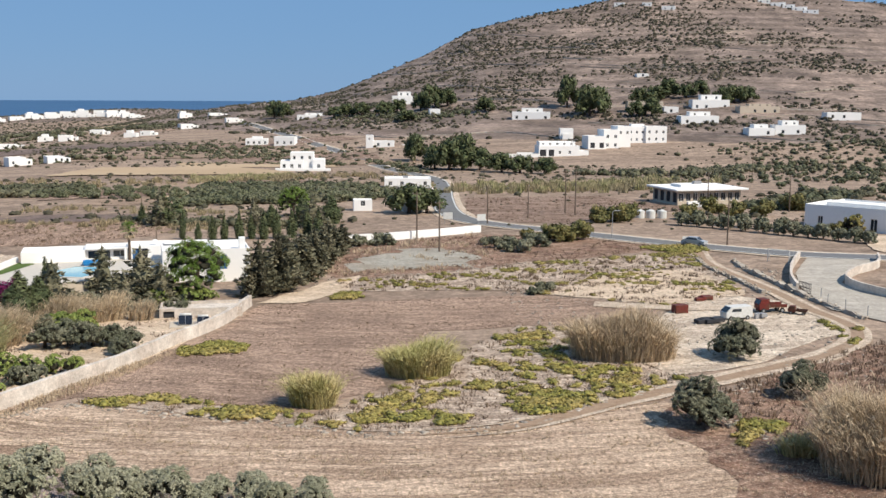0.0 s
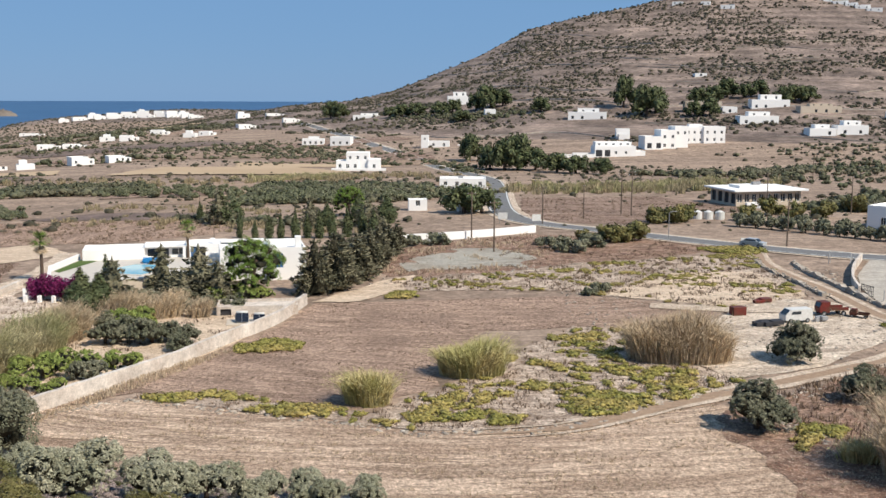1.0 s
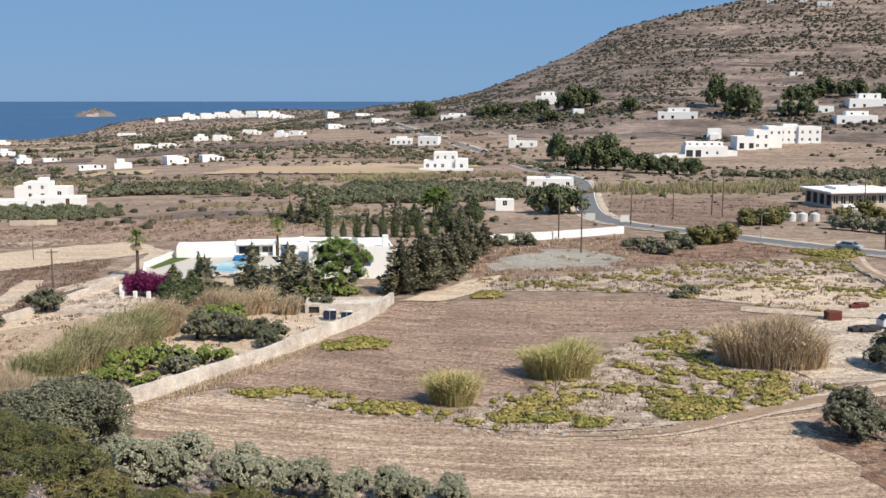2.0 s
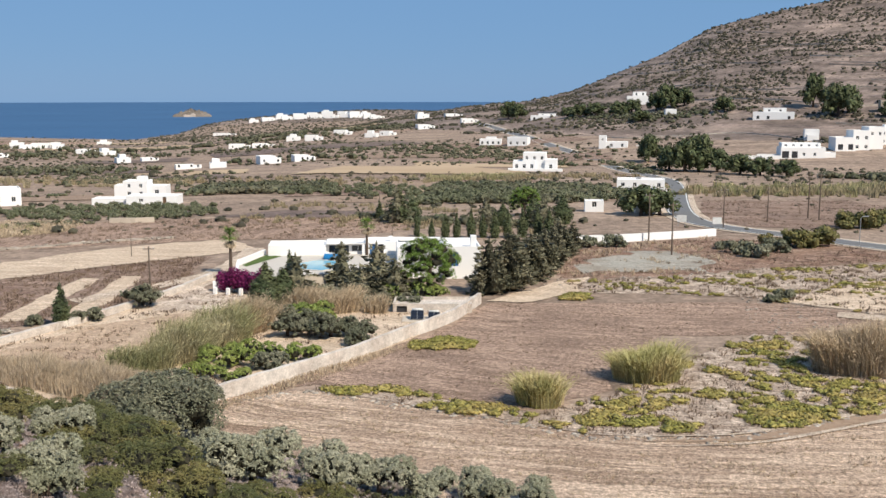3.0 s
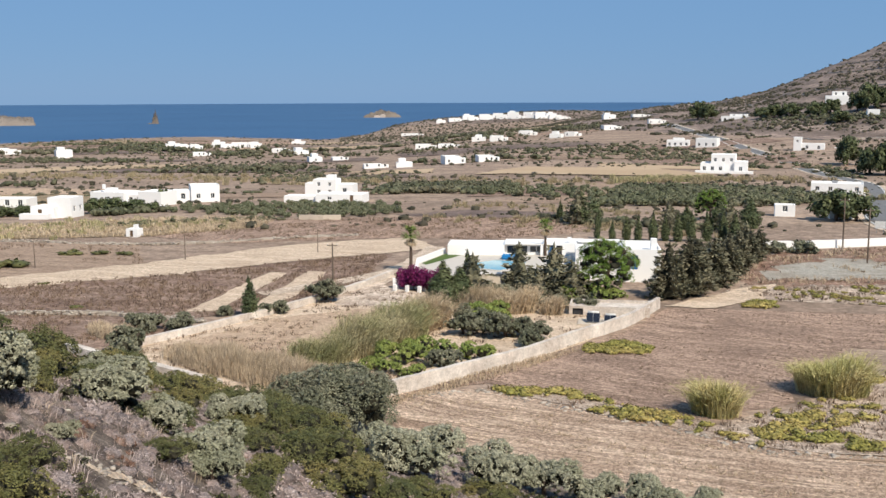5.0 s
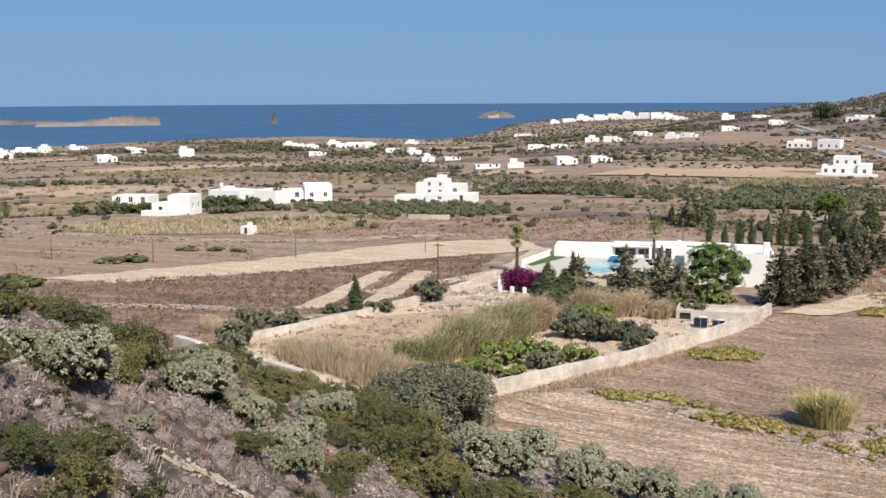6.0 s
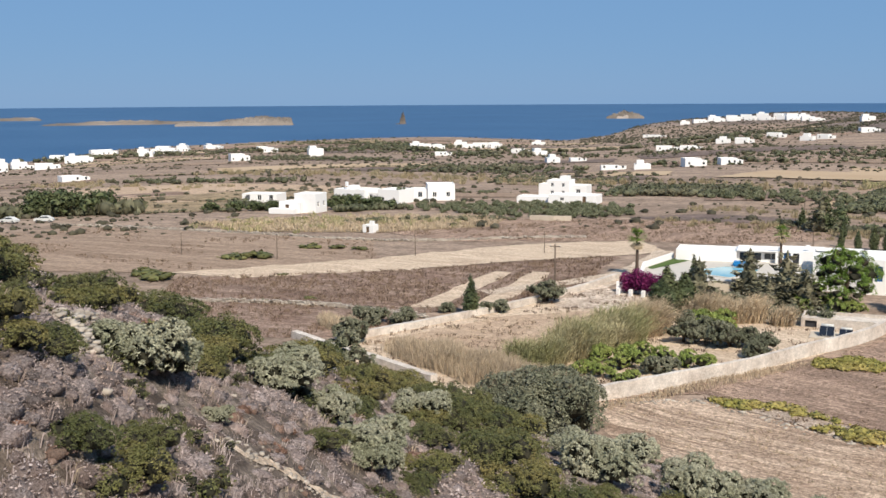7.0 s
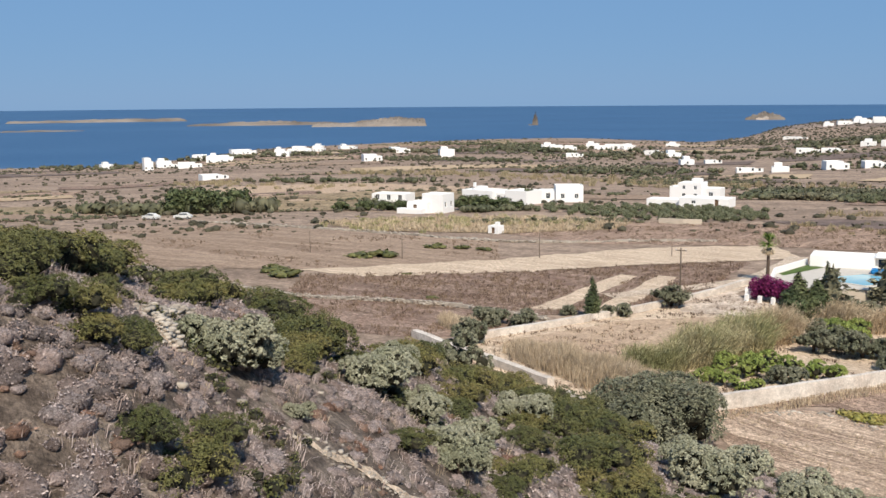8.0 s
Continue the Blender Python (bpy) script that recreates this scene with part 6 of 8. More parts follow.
def cushion(seed, n, level):
    """A rounded cushion of fine sprigs standing out all over; the sprigs and the dead heart inside, as two shapes."""
    g = np.random.default_rng(seed)
    shape = np.array([1.0, g.uniform(0.78, 1.0), g.uniform(0.62, 0.82)])

    def lump(p):
        return 1 + 0.30 * noise.noise((p[0] * 1.5 + seed, p[1] * 1.5, p[2] * 1.5)) + 0.24 * noise.noise((p[0] * 4.0 + seed, p[1] * 4.0, p[2] * 4.0))

    d = g.normal(0, 1, (n, 3))
    d[:, 2] = np.where(d[:, 2] < -0.2, -d[:, 2], d[:, 2])
    d /= np.linalg.norm(d, axis=1, keepdims=True)
    size = np.array([lump(p) for p in d])[:, None]
    away = d + g.normal(0, 0.4, (n, 3)) + np.array([0, 0, 0.1])
    side = np.cross(away, g.normal(0, 1, (n, 3)))
    side *= (0.045 if level == 2 else 0.09) / (np.linalg.norm(side, axis=1, keepdims=True) + 1e-9)
    base = d * shape * size * g.uniform(0.80, 0.95, (n, 1))
    tip = base + away * shape * g.uniform(0.10, 0.26, (n, 1))
    v = np.stack([base - side, base + side, tip], 1).reshape(-1, 3)
    f = [[3 * i, 3 * i + 1, 3 * i + 2] for i in range(n)]
    m = n * 2 // 3
    v2, f2 = leaf_quads((d * shape * size)[:m] * 0.98, d[:m] / shape * 2.0, 0.085 if level == 2 else 0.14, 1.0, seed)
    ico = ICO2 if level == 2 else ICO1
    h = ico[0] * shape * 0.87 * np.array([lump(p) for p in ico[0]])[:, None] * g.uniform(0.93, 1.05, (len(ico[0]), 1))
    return (np.concatenate([v, v2]), f + [[q + len(v) for q in t] for t in f2]), (h, ico[1])


CUSH_NEAR, HEART = zip(*[cushion(s, 62, 2) for s in (1, 2, 3, 4, 5, 8, 9)])
CUSH_FAR, HEART_FAR = zip(*[cushion(s, 20, 1) for s in (1, 2, 3, 4, 5, 8, 9)])
grey_n, grey_f, rusty, green_s = [], [], [], []
for x, y, r, b, q in near_slope(15500, 3, 12.0):
    if r < 32 and off_path(x, y) < 0.16 + 0.24 * q + 0.25 * noise.noise((x * 1.7, y * 1.7, 2.0)):
        continue
    bare = noise.noise((x * 0.45, y * 0.45, 4.0)) + 0.5 * noise.noise((x * 1.3, y * 1.3, 7.0))
    if bare > 0.50:
        continue
    s = (0.12 + 0.23 * q ** 1.7) * (1.0 if r < 26 else 1.25)
    kindn = noise.noise((x * 0.30, y * 0.30, 9.0)) + 0.6 * noise.noise((x * 1.4, y * 1.4, 3.0))
    if kindn > 0.52:
        rusty.append((x, y, s * 0.9, 0.8, 0))
    elif kindn < -0.36 and q > 0.4:
        green_s.append((x, y, s * 1.1, 0.9, 0))
    elif r < 29:
        grey_n.append((x, y, s, 0.85, 0))
    else:
        grey_f.append((x, y, s * 1.1, 0.85, 0))
TWIGS = [blades(14, 0.5, 0.5, 0.15, 0.014, s, 2.2, 0.0, 1.6) for s in (21, 22, 23)]
low = [(x, y, 0.55 + 0.8 * q, 0.9, 0.02) for x, y, r, b, q in near_slope(4200, 8, 12.0, 50.0) if r > 32 or off_path(x, y) > 0.12 + 0.25 * q]
scatter("low_twigs", TWIGS, [p for k, p in enumerate(low) if k % 5], "phrygana", "low grey-brown dry twigs between the cushions", "scrub")
scatter("low_grass", TWIGS, [p for k, p in enumerate(low) if not k % 9], "straw", "thin dry grass between the cushions", "dry grass")
scatter("cushion_scrub", CUSH_NEAR, grey_n, "phrygana", "grey-mauve rounded cushion scrub covering the slope", "scrub", 0.12)
scatter("cushion_heart", HEART, grey_n, "heart", "dense dead twigs inside the grey cushions", "scrub", 0.12, True)
scatter("cushion_scrub", CUSH_FAR, grey_f, "phrygana", "grey-mauve rounded cushion scrub lower on the slope", "scrub", 0.12)
scatter("cushion_heart", HEART_FAR, grey_f, "heart", "dense dead twigs inside the lower cushions", "scrub", 0.12, True)
scatter("rusty_scrub", CUSH_FAR, rusty, "rust", "rust-coloured dead cushion scrub", "scrub", 0.12)
scatter("rusty_heart", HEART_FAR, rusty, "rustheart", "dense dead twigs inside the rusty cushions", "scrub", 0.12, True)
LOWB = [cloud(heap(3, 2.0, 1.2, s, 0.7, 0.55, 0.1), 90, 0.12, s, 0.8) for s in (141, 142, 143)]
scatter("green_scrub", LOWB, green_s, "lentisk", "low yellowish-green scrub", "scrub", inner=True)

lentisk = bush_kind("mastic_bush", "dark green spreading mastic bush on the slope", "mastic bushes", 2.4, 1.25, 8500, 0.030, "lentisk", 64, lobes=36)
lentisk_b = bush_kind("mastic_bush", "yellowish-green low mastic bush on the slope", "mastic bushes", 2.2, 0.95, 7500, 0.030, "lentiskb", 65, lobes=33)
MASTIC = ((-18.8, 13.3, 0.72, 0.9), (-19.8, 14.6, 0.70, 0.85), (-20.8, 13.2, 0.72, 0.8), (-17.6, 12.4, 0.52, 0.9), (-22.6, 16.2, 0.9, 0.8), (-14.4, 10.6, 0.5, 1.1), (-13.8, 11.2, 0.45, 0.9), (-13.4, 10.4, 0.42, 0.9), (-12.9, 11.0, 0.4, 0.8),
          (-13.4, 12.0, 0.44, 0.8), (-22.6, 19.3, 0.62, 1.0), (-23.8, 20.2, 0.7, 0.95), (-25.4, 22.4, 0.6, 0.9), (-27.0, 25.4, 0.9, 0.9), (-19.0, 20.3, 0.62, 1.0), (-20.2, 21.8, 0.8, 1.1), (-18.0, 19.4, 0.5, 0.9), (-21.6, 22.8, 0.8, 1.0), (-16.6, 16.6, 0.5, 1.0), (-17.2, 17.6, 0.6, 1.1),
          (-25.8, 31.6, 0.9, 1.0), (-27.0, 32.8, 0.8, 0.9), (-28.4, 37.9, 0.9, 0.8), (-27.0, 36.4, 0.7, 0.8), (-29.8, 39.6, 1.0, 0.9), (-15.2, 20.8, 0.44, 0.9), (-15.9, 25.6, 0.62, 0.9), (-15.0, 24.4, 0.45, 0.8), (-16.2, 31.4, 0.9, 1.0),
          (-17.8, 32.8, 1.0, 0.95), (-16.8, 33.8, 0.8, 0.9), (-15.2, 33.6, 0.9, 0.8), (-19.2, 34.4, 0.8, 0.8), (-11.6, 12.5, 0.44, 1.0), (-10.9, 11.6, 0.48, 1.0), (-11.3, 11.1, 0.36, 1.0), (-21.6, 33.4, 0.7, 0.8), (-22.8, 36.8, 1.0, 0.9), (-20.4, 38.6, 1.1, 0.8),
          (-24.6, 41.6, 1.1, 0.9), (-33.0, 46.4, 1.3, 0.9), (-30.6, 50.6, 1.2, 0.9), (-37.8, 52.0, 1.3, 0.9), (-43.6, 58.6, 1.2, 0.9), (-26.4, 47.2, 1.1, 0.8), (-23.0, 49.4, 1.0, 0.8), (-16.2, 46.6, 0.9, 0.8), (-13.0, 48.6, 0.9, 0.8), (-12.4, 43.4, 0.9, 0.8),
          (-20.8, 24.2, 0.6, 0.9), (-22.4, 26.2, 0.7, 0.9), (-23.8, 28.4, 0.7, 0.9), (-19.4, 25.8, 0.5, 0.9), (-21.2, 29.2, 0.6, 0.8), (-23.2, 31.6, 0.7, 0.9), (-18.6, 27.6, 0.5, 0.8), (-25.2, 34.4, 0.8, 0.9), (-24.2, 38.2, 0.9, 0.8),
          (-26.6, 42.4, 1.0, 0.8), (-28.8, 44.6, 1.0, 0.9), (-17.2, 28.8, 0.5, 0.8), (-19.6, 31.2, 0.6, 0.8), (-21.8, 38.8, 0.8, 0.8), (-14.0, 28.4, 0.5, 0.7), (-13.2, 32.6, 0.6, 0.7), (-12.2, 38.0, 0.8, 0.7), (-16.2, 38.6, 0.8, 0.8), (-16.6, 13.4, 0.34, 0.9), (-15.2, 12.6, 0.30, 0.9))
for k, (x, y, s, sz) in enumerate(MASTIC):
    put(lentisk if k % 2 else lentisk_b, x, y, s * 1.42, k * 1.7, -0.05, sz)
for x, y, s, a in ((-15.8, 15.9, 0.42, 0.4), (-16.3, 16.8, 0.36, 2.4), (-18.1, 22.5, 0.43, 1.2), (-17.4, 23.6, 0.34, 2.0), (-15.8, 23.5, 0.44, 1.0), (-15.0, 22.6, 0.30, 3.0), (-22.1, 34.2, 0.44, 3.0), (-21.6, 26.8, 0.34, 4.0), (-24.8, 30.0, 0.36, 2.5), (-14.6, 16.9, 0.14, 0.6)):
    put(silver, x, y, s * 1.15, a, -0.05)
grey_tree = olive_kind("grey_tree", "dark grey-green tree at the foot of the slope", "", 4.6, 4.4, 3600, 0.16, "olive", 66, "tree")
put(grey_tree, -58.5, 71.5, 1.0, 0.5)

# path and its rough stone edge, stones lying about
verts, faces = [], []
for i, p in enumerate(SPUR_PATH):
    d = (SPUR_PATH[min(i + 1, len(SPUR_PATH) - 1)] - SPUR_PATH[max(i - 1, 0)]).normalized()
    s = Vector((d.y, -d.x, 0))
    for e in (-1, 1):
        q = p + s * e * (0.15 + 0.26 * noise.noise((p.x * 2.6, p.y * 2.6, e * 3)))
        verts.append((q.x, q.y, ground_z(q.x, q.y) + 0.03))
faces = [(2 * i, 2 * i + 1, 2 * i + 3, 2 * i + 2) for i in range(len(SPUR_PATH) - 1) if path_open(i)]
structure(mesh_ob("footpath", verts, faces, M["sand"], True), "narrow pale stony footpath through the scrub", "path")


def stone_arrays(seed):
    g = np.random.default_rng(seed)
    v = np.sign(ICO1[0]) * np.abs(ICO1[0]) ** 0.55 * g.uniform(0.7, 1.1, (len(ICO1[0]), 1)) * np.array([1.0, 0.7, 0.42])
    return v, ICO1[1]


STONES = [stone_arrays(s) for s in range(6)]
g = np.random.default_rng(17)
spots = []
for p in SPUR_PATH[:26]:
    for _ in range(9):
        spots.append((p.x + g.normal(0.0, 0.10) + 0.16, p.y + g.normal(0, 0.10) + 0.16, g.uniform(0.05, 0.15), 1.0, g.uniform(0, 0.22)))
for k, p in enumerate(SPUR_PATH):
    for _ in range(14 if path_open(k) else 1):
        spots.append((p.x + g.normal(0.0, 0.24), p.y + g.normal(0, 0.24), 0.02 + 0.09 * g.uniform(0, 1) ** 2, 1.0, 0.015))
for x, y, r, b, q in near_slope(900, 19, 9, 60):
    if noise.noise((x * 0.35, y * 0.35, 4.0)) > 0.12 or (r < 32 and off_path(x, y) < 0.7):
        spots.append((x, y, 0.04 + 0.16 * q ** 3, 1.0, 0.02))
scatter("loose_stones", STONES, spots, "stone", "pale loose stones along the footpath and slope", "stones")
g = np.random.default_rng(18)
spots = []
for line, n, off in (([(-36.5, 77), (-29, 81.8), (-23.6, 80.3), (-13, 77.7), (-5.8, 75.1), (0.8, 76.2), (7.4, 78.7), (12.4, 83.2), (19, 88.4), (24, 91.5)], 620, 0.45),
                     ([(20, 86.8), (22, 80), (23.4, 76), (26, 73), (28.5, 70), (31, 66)], 300, 0.7), ([(19.5, 88), (24, 87.2), (27.5, 88.2)], 100, 0.4),
                     ([(-14.9, 139), (-3, 143.4), (14, 156)], 260, 1.5), ([(28, 111), (36, 108), (40, 112)], 140, 2.0), ([(44.5, 150), (47, 146), (46, 140)], 160, 2.0)):
    pts = smooth_line(line, 0.5)
    for _ in range(n):
        p = pts[int(g.integers(0, len(pts)))]
        spots.append((p.x + g.normal(0, off), p.y + g.normal(0, off), 0.07 + 0.26 * g.uniform(0, 1) ** 3, 1.0, 0.05))
for line, n in (([(-130, 84), (-101.5, 87), (-91.7, 90.8), (-83.4, 94.4), (-73.3, 96), (-67.5, 96)], 1100), ([(-190, 133), (-151, 137.5), (-113, 142.5), (-92, 160), (-84, 166)], 1300),
                ([(38.8, 160), (38.4, 152), (40, 140), (40.6, 132)], 260), ([(43.8, 158), (43.5, 150), (44.5, 139), (45.5, 128), (47.5, 117)], 420)):
    pts = smooth_line(line, 0.5)
    for _ in range(n):
        p = pts[int(g.integers(0, len(pts)))]
        spots.append((p.x + g.normal(0, 0.25), p.y + g.normal(0, 0.25), 0.12 + 0.22 * g.uniform(0, 1) ** 2, 1.0, g.uniform(0.0, 0.45)))
for _ in range(2600):
    x, y = g.uniform(8, 42), g.uniform(84, 152)
    spots.append((x, y, 0.06 + 0.2 * g.uniform(0, 1) ** 4, 1.0, 0.08))
scatter("field_stones", STONES, spots, "stone", "pale field stones along field edges and banks", "stones")

# ---- vines, stubble and weeds in the fields ----
def fill(poly, n, seed, keep=None):
    g = np.random.default_rng(seed)
    x0, x1 = min(p[0] for p in poly), max(p[0] for p in poly)
    y0, y1 = min(p[1] for p in poly), max(p[1] for p in poly)
    out = []
    while n > 0:
        n -= 1
        x, y = g.uniform(x0, x1), g.uniform(y0, y1)
        if inside(x, y, poly) and (keep is None or keep(x, y)):
            out.append((x, y, g.uniform(0, 1)))
    return out


VINE = [cloud([(0, 0, 0.22, 0.8, 0.55, 0.28), (0.5, 0.2, 0.2, 0.5, 0.4, 0.25), (-0.45, -0.2, 0.18, 0.5, 0.4, 0.22)], 60, 0.15, s, 0.8, 1.0, up=0.8) for s in (81, 82, 83)]
spots = [(x, y, 0.45 + 0.55 * q, 0.9, 0.1) for x, y, q in fill(VINES, 5200, 84, lambda x, y: noise.noise((x * 0.16, y * 0.26, 7.0)) + 0.6 * noise.noise((x * 0.6, y * 0.9, 2.0)) > (0.16 if y > 84 or x > -9 else 0.02) + 0.45 * noise.noise((x * 1.7, y * 1.7, 5.0)))]
spots += [(x, y, 0.5 + 0.5 * q, 0.9, 0.1) for x, y, q in fill([(-25.0, 97.5), (-19.5, 99.5), (-19, 102), (-22, 103.5), (-25.5, 101)], 130, 85)]
spots += [(x, y, 0.6 + 0.5 * q, 1.0, 0.1) for x, y, q in fill([(31.5, 171), (41, 173.5), (43, 167.5), (38, 165)], 220, 86)]
spots += [(x, y, 0.5 + 0.5 * q, 0.9, 0.1) for x, y, q in fill([(-13.5, 126), (-9.5, 127), (-10, 130.5), (-13.2, 129.5)], 50, 87)]
spots += [(x, y, 0.5 + 0.5 * q, 0.9, 0.1) for x, y, q in fill([(21, 72.5), (24.5, 74.5), (26, 78), (23, 80)], 80, 88)]
spots += [(x, y, 0.5 + 0.5 * q, 0.9, 0.1) for x, y, q in fill([(41, 104), (46, 106), (45, 115), (41.5, 116)], 60, 89, lambda x, y: noise.noise((x * 0.4, y * 0.4, 1.0)) > 0)]
scatter("vines", VINE, spots, "vine", "low sprawling yellow-green vines across the field", "vines")
spots = [(x, y, 0.3 + 0.5 * q, 0.9, 0.1) for x, y, q in fill(FARVINES, 4200, 90, lambda x, y: noise.noise((x * 0.10, y * 0.30, 3.0)) + 0.8 * noise.noise((x * 0.8, y * 0.9, 8.0)) > (0.16 if not inside(x, y, SANDY) else 0.36))]
scatter("far_vines", VINE[:2], spots, "vine", "rows of low yellowing vines on pale soil", "vines")

TUFT = [blades(8, 0.5, 0.5, 0.42, 0.05, s, 0.9, 0.2, 0.6) for s in (91, 92, 93)]
spots = [(x, y, 0.25 + 0.45 * q, 0.6, 0.05) for x, y, q in fill(BROWN, 8000, 94, lambda x, y: noise.noise((x * 0.12, y * 0.5, 1.0)) > -0.05)]
spots += [(x, y, 0.5 + 0.8 * q, 0.9, 0.05) for x, y, q in fill(VINES, 2600, 95)]
spots += [(x, y, 0.6 + 0.9 * q, 1.0, 0.05) for x, y, q in fill([(20, 85.5), (30, 93), (44, 105), (50, 106), (52, 90), (38, 74), (30, 68), (25, 74)], 2600, 96)]
spots += [(x, y, 0.5 + 0.7 * q, 0.9, 0.05) for x, y, q in fill([(-15, 141), (-17, 150), (-14, 172), (6, 187), (27, 182), (38, 172), (26, 163), (12, 156)], 2600, 97, lambda x, y: (not inside(x, y, GRAVEL) or noise.noise((x * 0.35, y * 0.35, 9.0)) > 0.22) and noise.noise((x * 0.12, y * 0.12, 1.0)) > -0.1)]
spots += [(x, y, 0.5 + 0.7 * q, 0.8, 0.08) for x, y, q in fill(GARDEN, 5200, 102, lambda x, y: noise.noise((x * 0.22, y * 0.45, 5.0)) > 0.02)]
spots += [(x, y, 0.7 + 0.9 * q, 0.8, 0.05) for x, y, q in fill([(-112, 98), (-90, 119), (-79, 137), (-70, 149), (-62.5, 124), (-63.5, 106), (-69, 97.5), (-84, 94), (-103, 88)], 3600, 103, lambda x, y: not any(inside(x, y, p) for p in STRIPS) and noise.noise((x * 0.12, y * 0.12, 2.0)) > -0.15)]
spots += [(x, y, 0.7 + 0.9 * q, 0.8, 0.05) for x, y, q in fill([(-190, 90), (-183, 131), (-151, 136), (-113, 142), (-100, 127), (-116, 100), (-129, 93), (-140, 85)], 2600, 104, lambda x, y: noise.noise((x * 0.08, y * 0.12, 2.0)) > 0.1)]
spots += [(x, y, 0.6 + 0.8 * q, 0.8, 0.1) for x, y, q in fill(FARVINES, 5200, 105, lambda x, y: noise.noise((x * 0.3, y * 0.5, 7.0)) > 0.0)]
spots += [(x, y, 0.5 + 0.7 * q, 0.8, 0.08) for x, y, q in fill([(4, 214), (6, 260), (40, 268), (56, 236), (40, 222), (28, 206), (14, 206)], 2600, 106, lambda x, y: noise.noise((x * 0.1, y * 0.2, 7.0)) > -0.1)]
scatter("dry_weeds", TUFT, spots, "weed", "short brown dry weeds scattered over the fields", "dry weeds")
spots = [(x, y, 0.35 + 0.5 * q, 0.6, 0.05) for x, y, q in fill([(-37, 77), (-23.6, 80), (-5.8, 74.8), (7.4, 78.5), (17.5, 84), (26.5, 72.5), (30, 60), (15, 48), (-4, 50), (-14, 58)], 9000, 98, lambda x, y: noise.noise((x * 0.1, y * 0.8, 1.0)) > 0.0)]
spots += [(x, y, 0.8 + 1.0 * q, 1.1, 0.05) for x, y, q in fill([(-18, 141), (-19, 150), (-14, 172), (6, 187), (10, 170), (4, 150), (-8, 144)], 1300, 99, lambda x, y: (not inside(x, y, GRAVEL) or noise.noise((x * 0.35, y * 0.35, 9.0)) > 0.22) and noise.noise((x * 0.12, y * 0.12, 4.0)) > -0.1)]
spots += [(x, y, 1.2 + 1.4 * q, 1.0, 0.05) for x, y, q in fill([(-166, 147), (-141, 178), (-122, 190), (-113, 186), (-108, 172), (-119, 152), (-144, 140)], 2600, 100)]
spots += [(x, y, 0.35 + 0.6 * q, 0.7, 0.08) for x, y, q in fill([(-64.5, 83), (-61, 100), (-57, 108), (-49, 113), (-46, 106), (-48, 92), (-52, 83)], 1500, 101, lambda x, y: noise.noise((x * 0.25, y * 0.5, 4.0)) > 0.05)]
scatter("dry_stubble", TUFT, spots, "straw", "pale dry stubble and grass tufts in the fields", "dry grass")

# ---- groves, hedges and far trees ----
grove = olive_kind("grove_olive", "round olive tree in the planted grove", "olive grove trees", 3.6, 2.5, 420, 0.24, "oliveb", 71)
k = 0
for j in range(-9, 11):
    for i in range(-5, 6):
        x = -123 + j * 3.7 + i * 1.3
        y = 208 + j * 1.2 + i * 3.9 - (6 if j < -4 else 0)
        if inside(x, y, [(-147, 203), (-146, 194), (-133, 193), (-114, 187), (-98, 197), (-94, 207), (-104, 225), (-122, 226), (-138, 221)]):
            k += 1
            put(grove, x + 0.6 * math.sin(k * 3), y + 0.6 * math.cos(k * 5), 0.66 + 0.26 * ((k * 7) % 10) / 10, k)
for j in range(15):
    for i in range(5):
        k += 1
        x, y = -97 + j * 4.6, 258 + i * 6.0 - j * 0.6
        put(grove, x + math.sin(k * 2.0), y + math.cos(k * 3.0), 0.75 + 0.4 * ((k * 7) % 10) / 10, k)
for j in range(16):
    for i in range(4):
        k += 1
        x, y = -58 + j * 3.4 + i, 236 + i * 8 + j * 1.5
        if -12 < x < 6 and y > 225:
            continue
        put(grove, x + 1.4 * math.sin(k * 2.0), y + 1.4 * math.cos(k * 3.0), 0.9 + 0.5 * ((k * 7) % 10) / 10, k)

mid_tree = olive_kind("broad_tree", "dark green broad-crowned tree", "broad dark trees", 6.5, 5.6, 900, 0.36, "cypress", 72, "tree")
BROAD_A = ((-7.3, 222, 1.35, 0.95), (-3.5, 224, 0.9, 1), (-11.4, 421, 1.1, 1.6), (1.9, 377, 1.2, 1.5), (6.9, 380, 1.4, 1.5), (-3.1, 384, 1.2, 1.2), (13, 378, 1.3, 1.0),
    (20, 366, 1.2, 0.9), (26, 360, 1.1, 0.9), (34, 356, 1.0, 0.9), (68.6, 596, 1.5, 1.9), (76.9, 563, 1.9, 1.4), (82.5, 572, 1.7, 1.3), (145, 607, 1.3, 1.2),
    (128, 612, 1.5, 1.2), (137, 606, 1.2, 1.0), (-9, 637, 1.5, 1.6), (-3, 645, 1.3, 1.3), (2, 640, 1.4, 1.2), (-50, 653, 1.4, 0.9))
BROAD_B = ((-36, 636, 1.3, 1.0), (-28, 640, 1.4, 0.9), (-21, 594, 1.3, 0.8), (23, 594, 1.3, 1.0), (151, 580, 1.3, 1.2), (158, 583, 1.4, 1.1), (166, 586, 1.3, 1.0),
    (-60, 660, 1.4, 0.9), (-68, 672, 1.3, 0.8), (-110, 735, 1.4, 1.2), (-118, 745, 1.5, 1.3), (-52, 205, 0.55, 1.1), (-14, 640, 1.2, 1.4), (100, 556, 1.1, 1.2),
    (108, 556, 1.2, 1.3), (110, 600, 1.4, 1.0), (120, 604, 1.4, 1.0), (-205, 155, 1.0, 0.9), (-209, 151, 1.0, 0.9), (-213, 149, 1.1, 0.9))
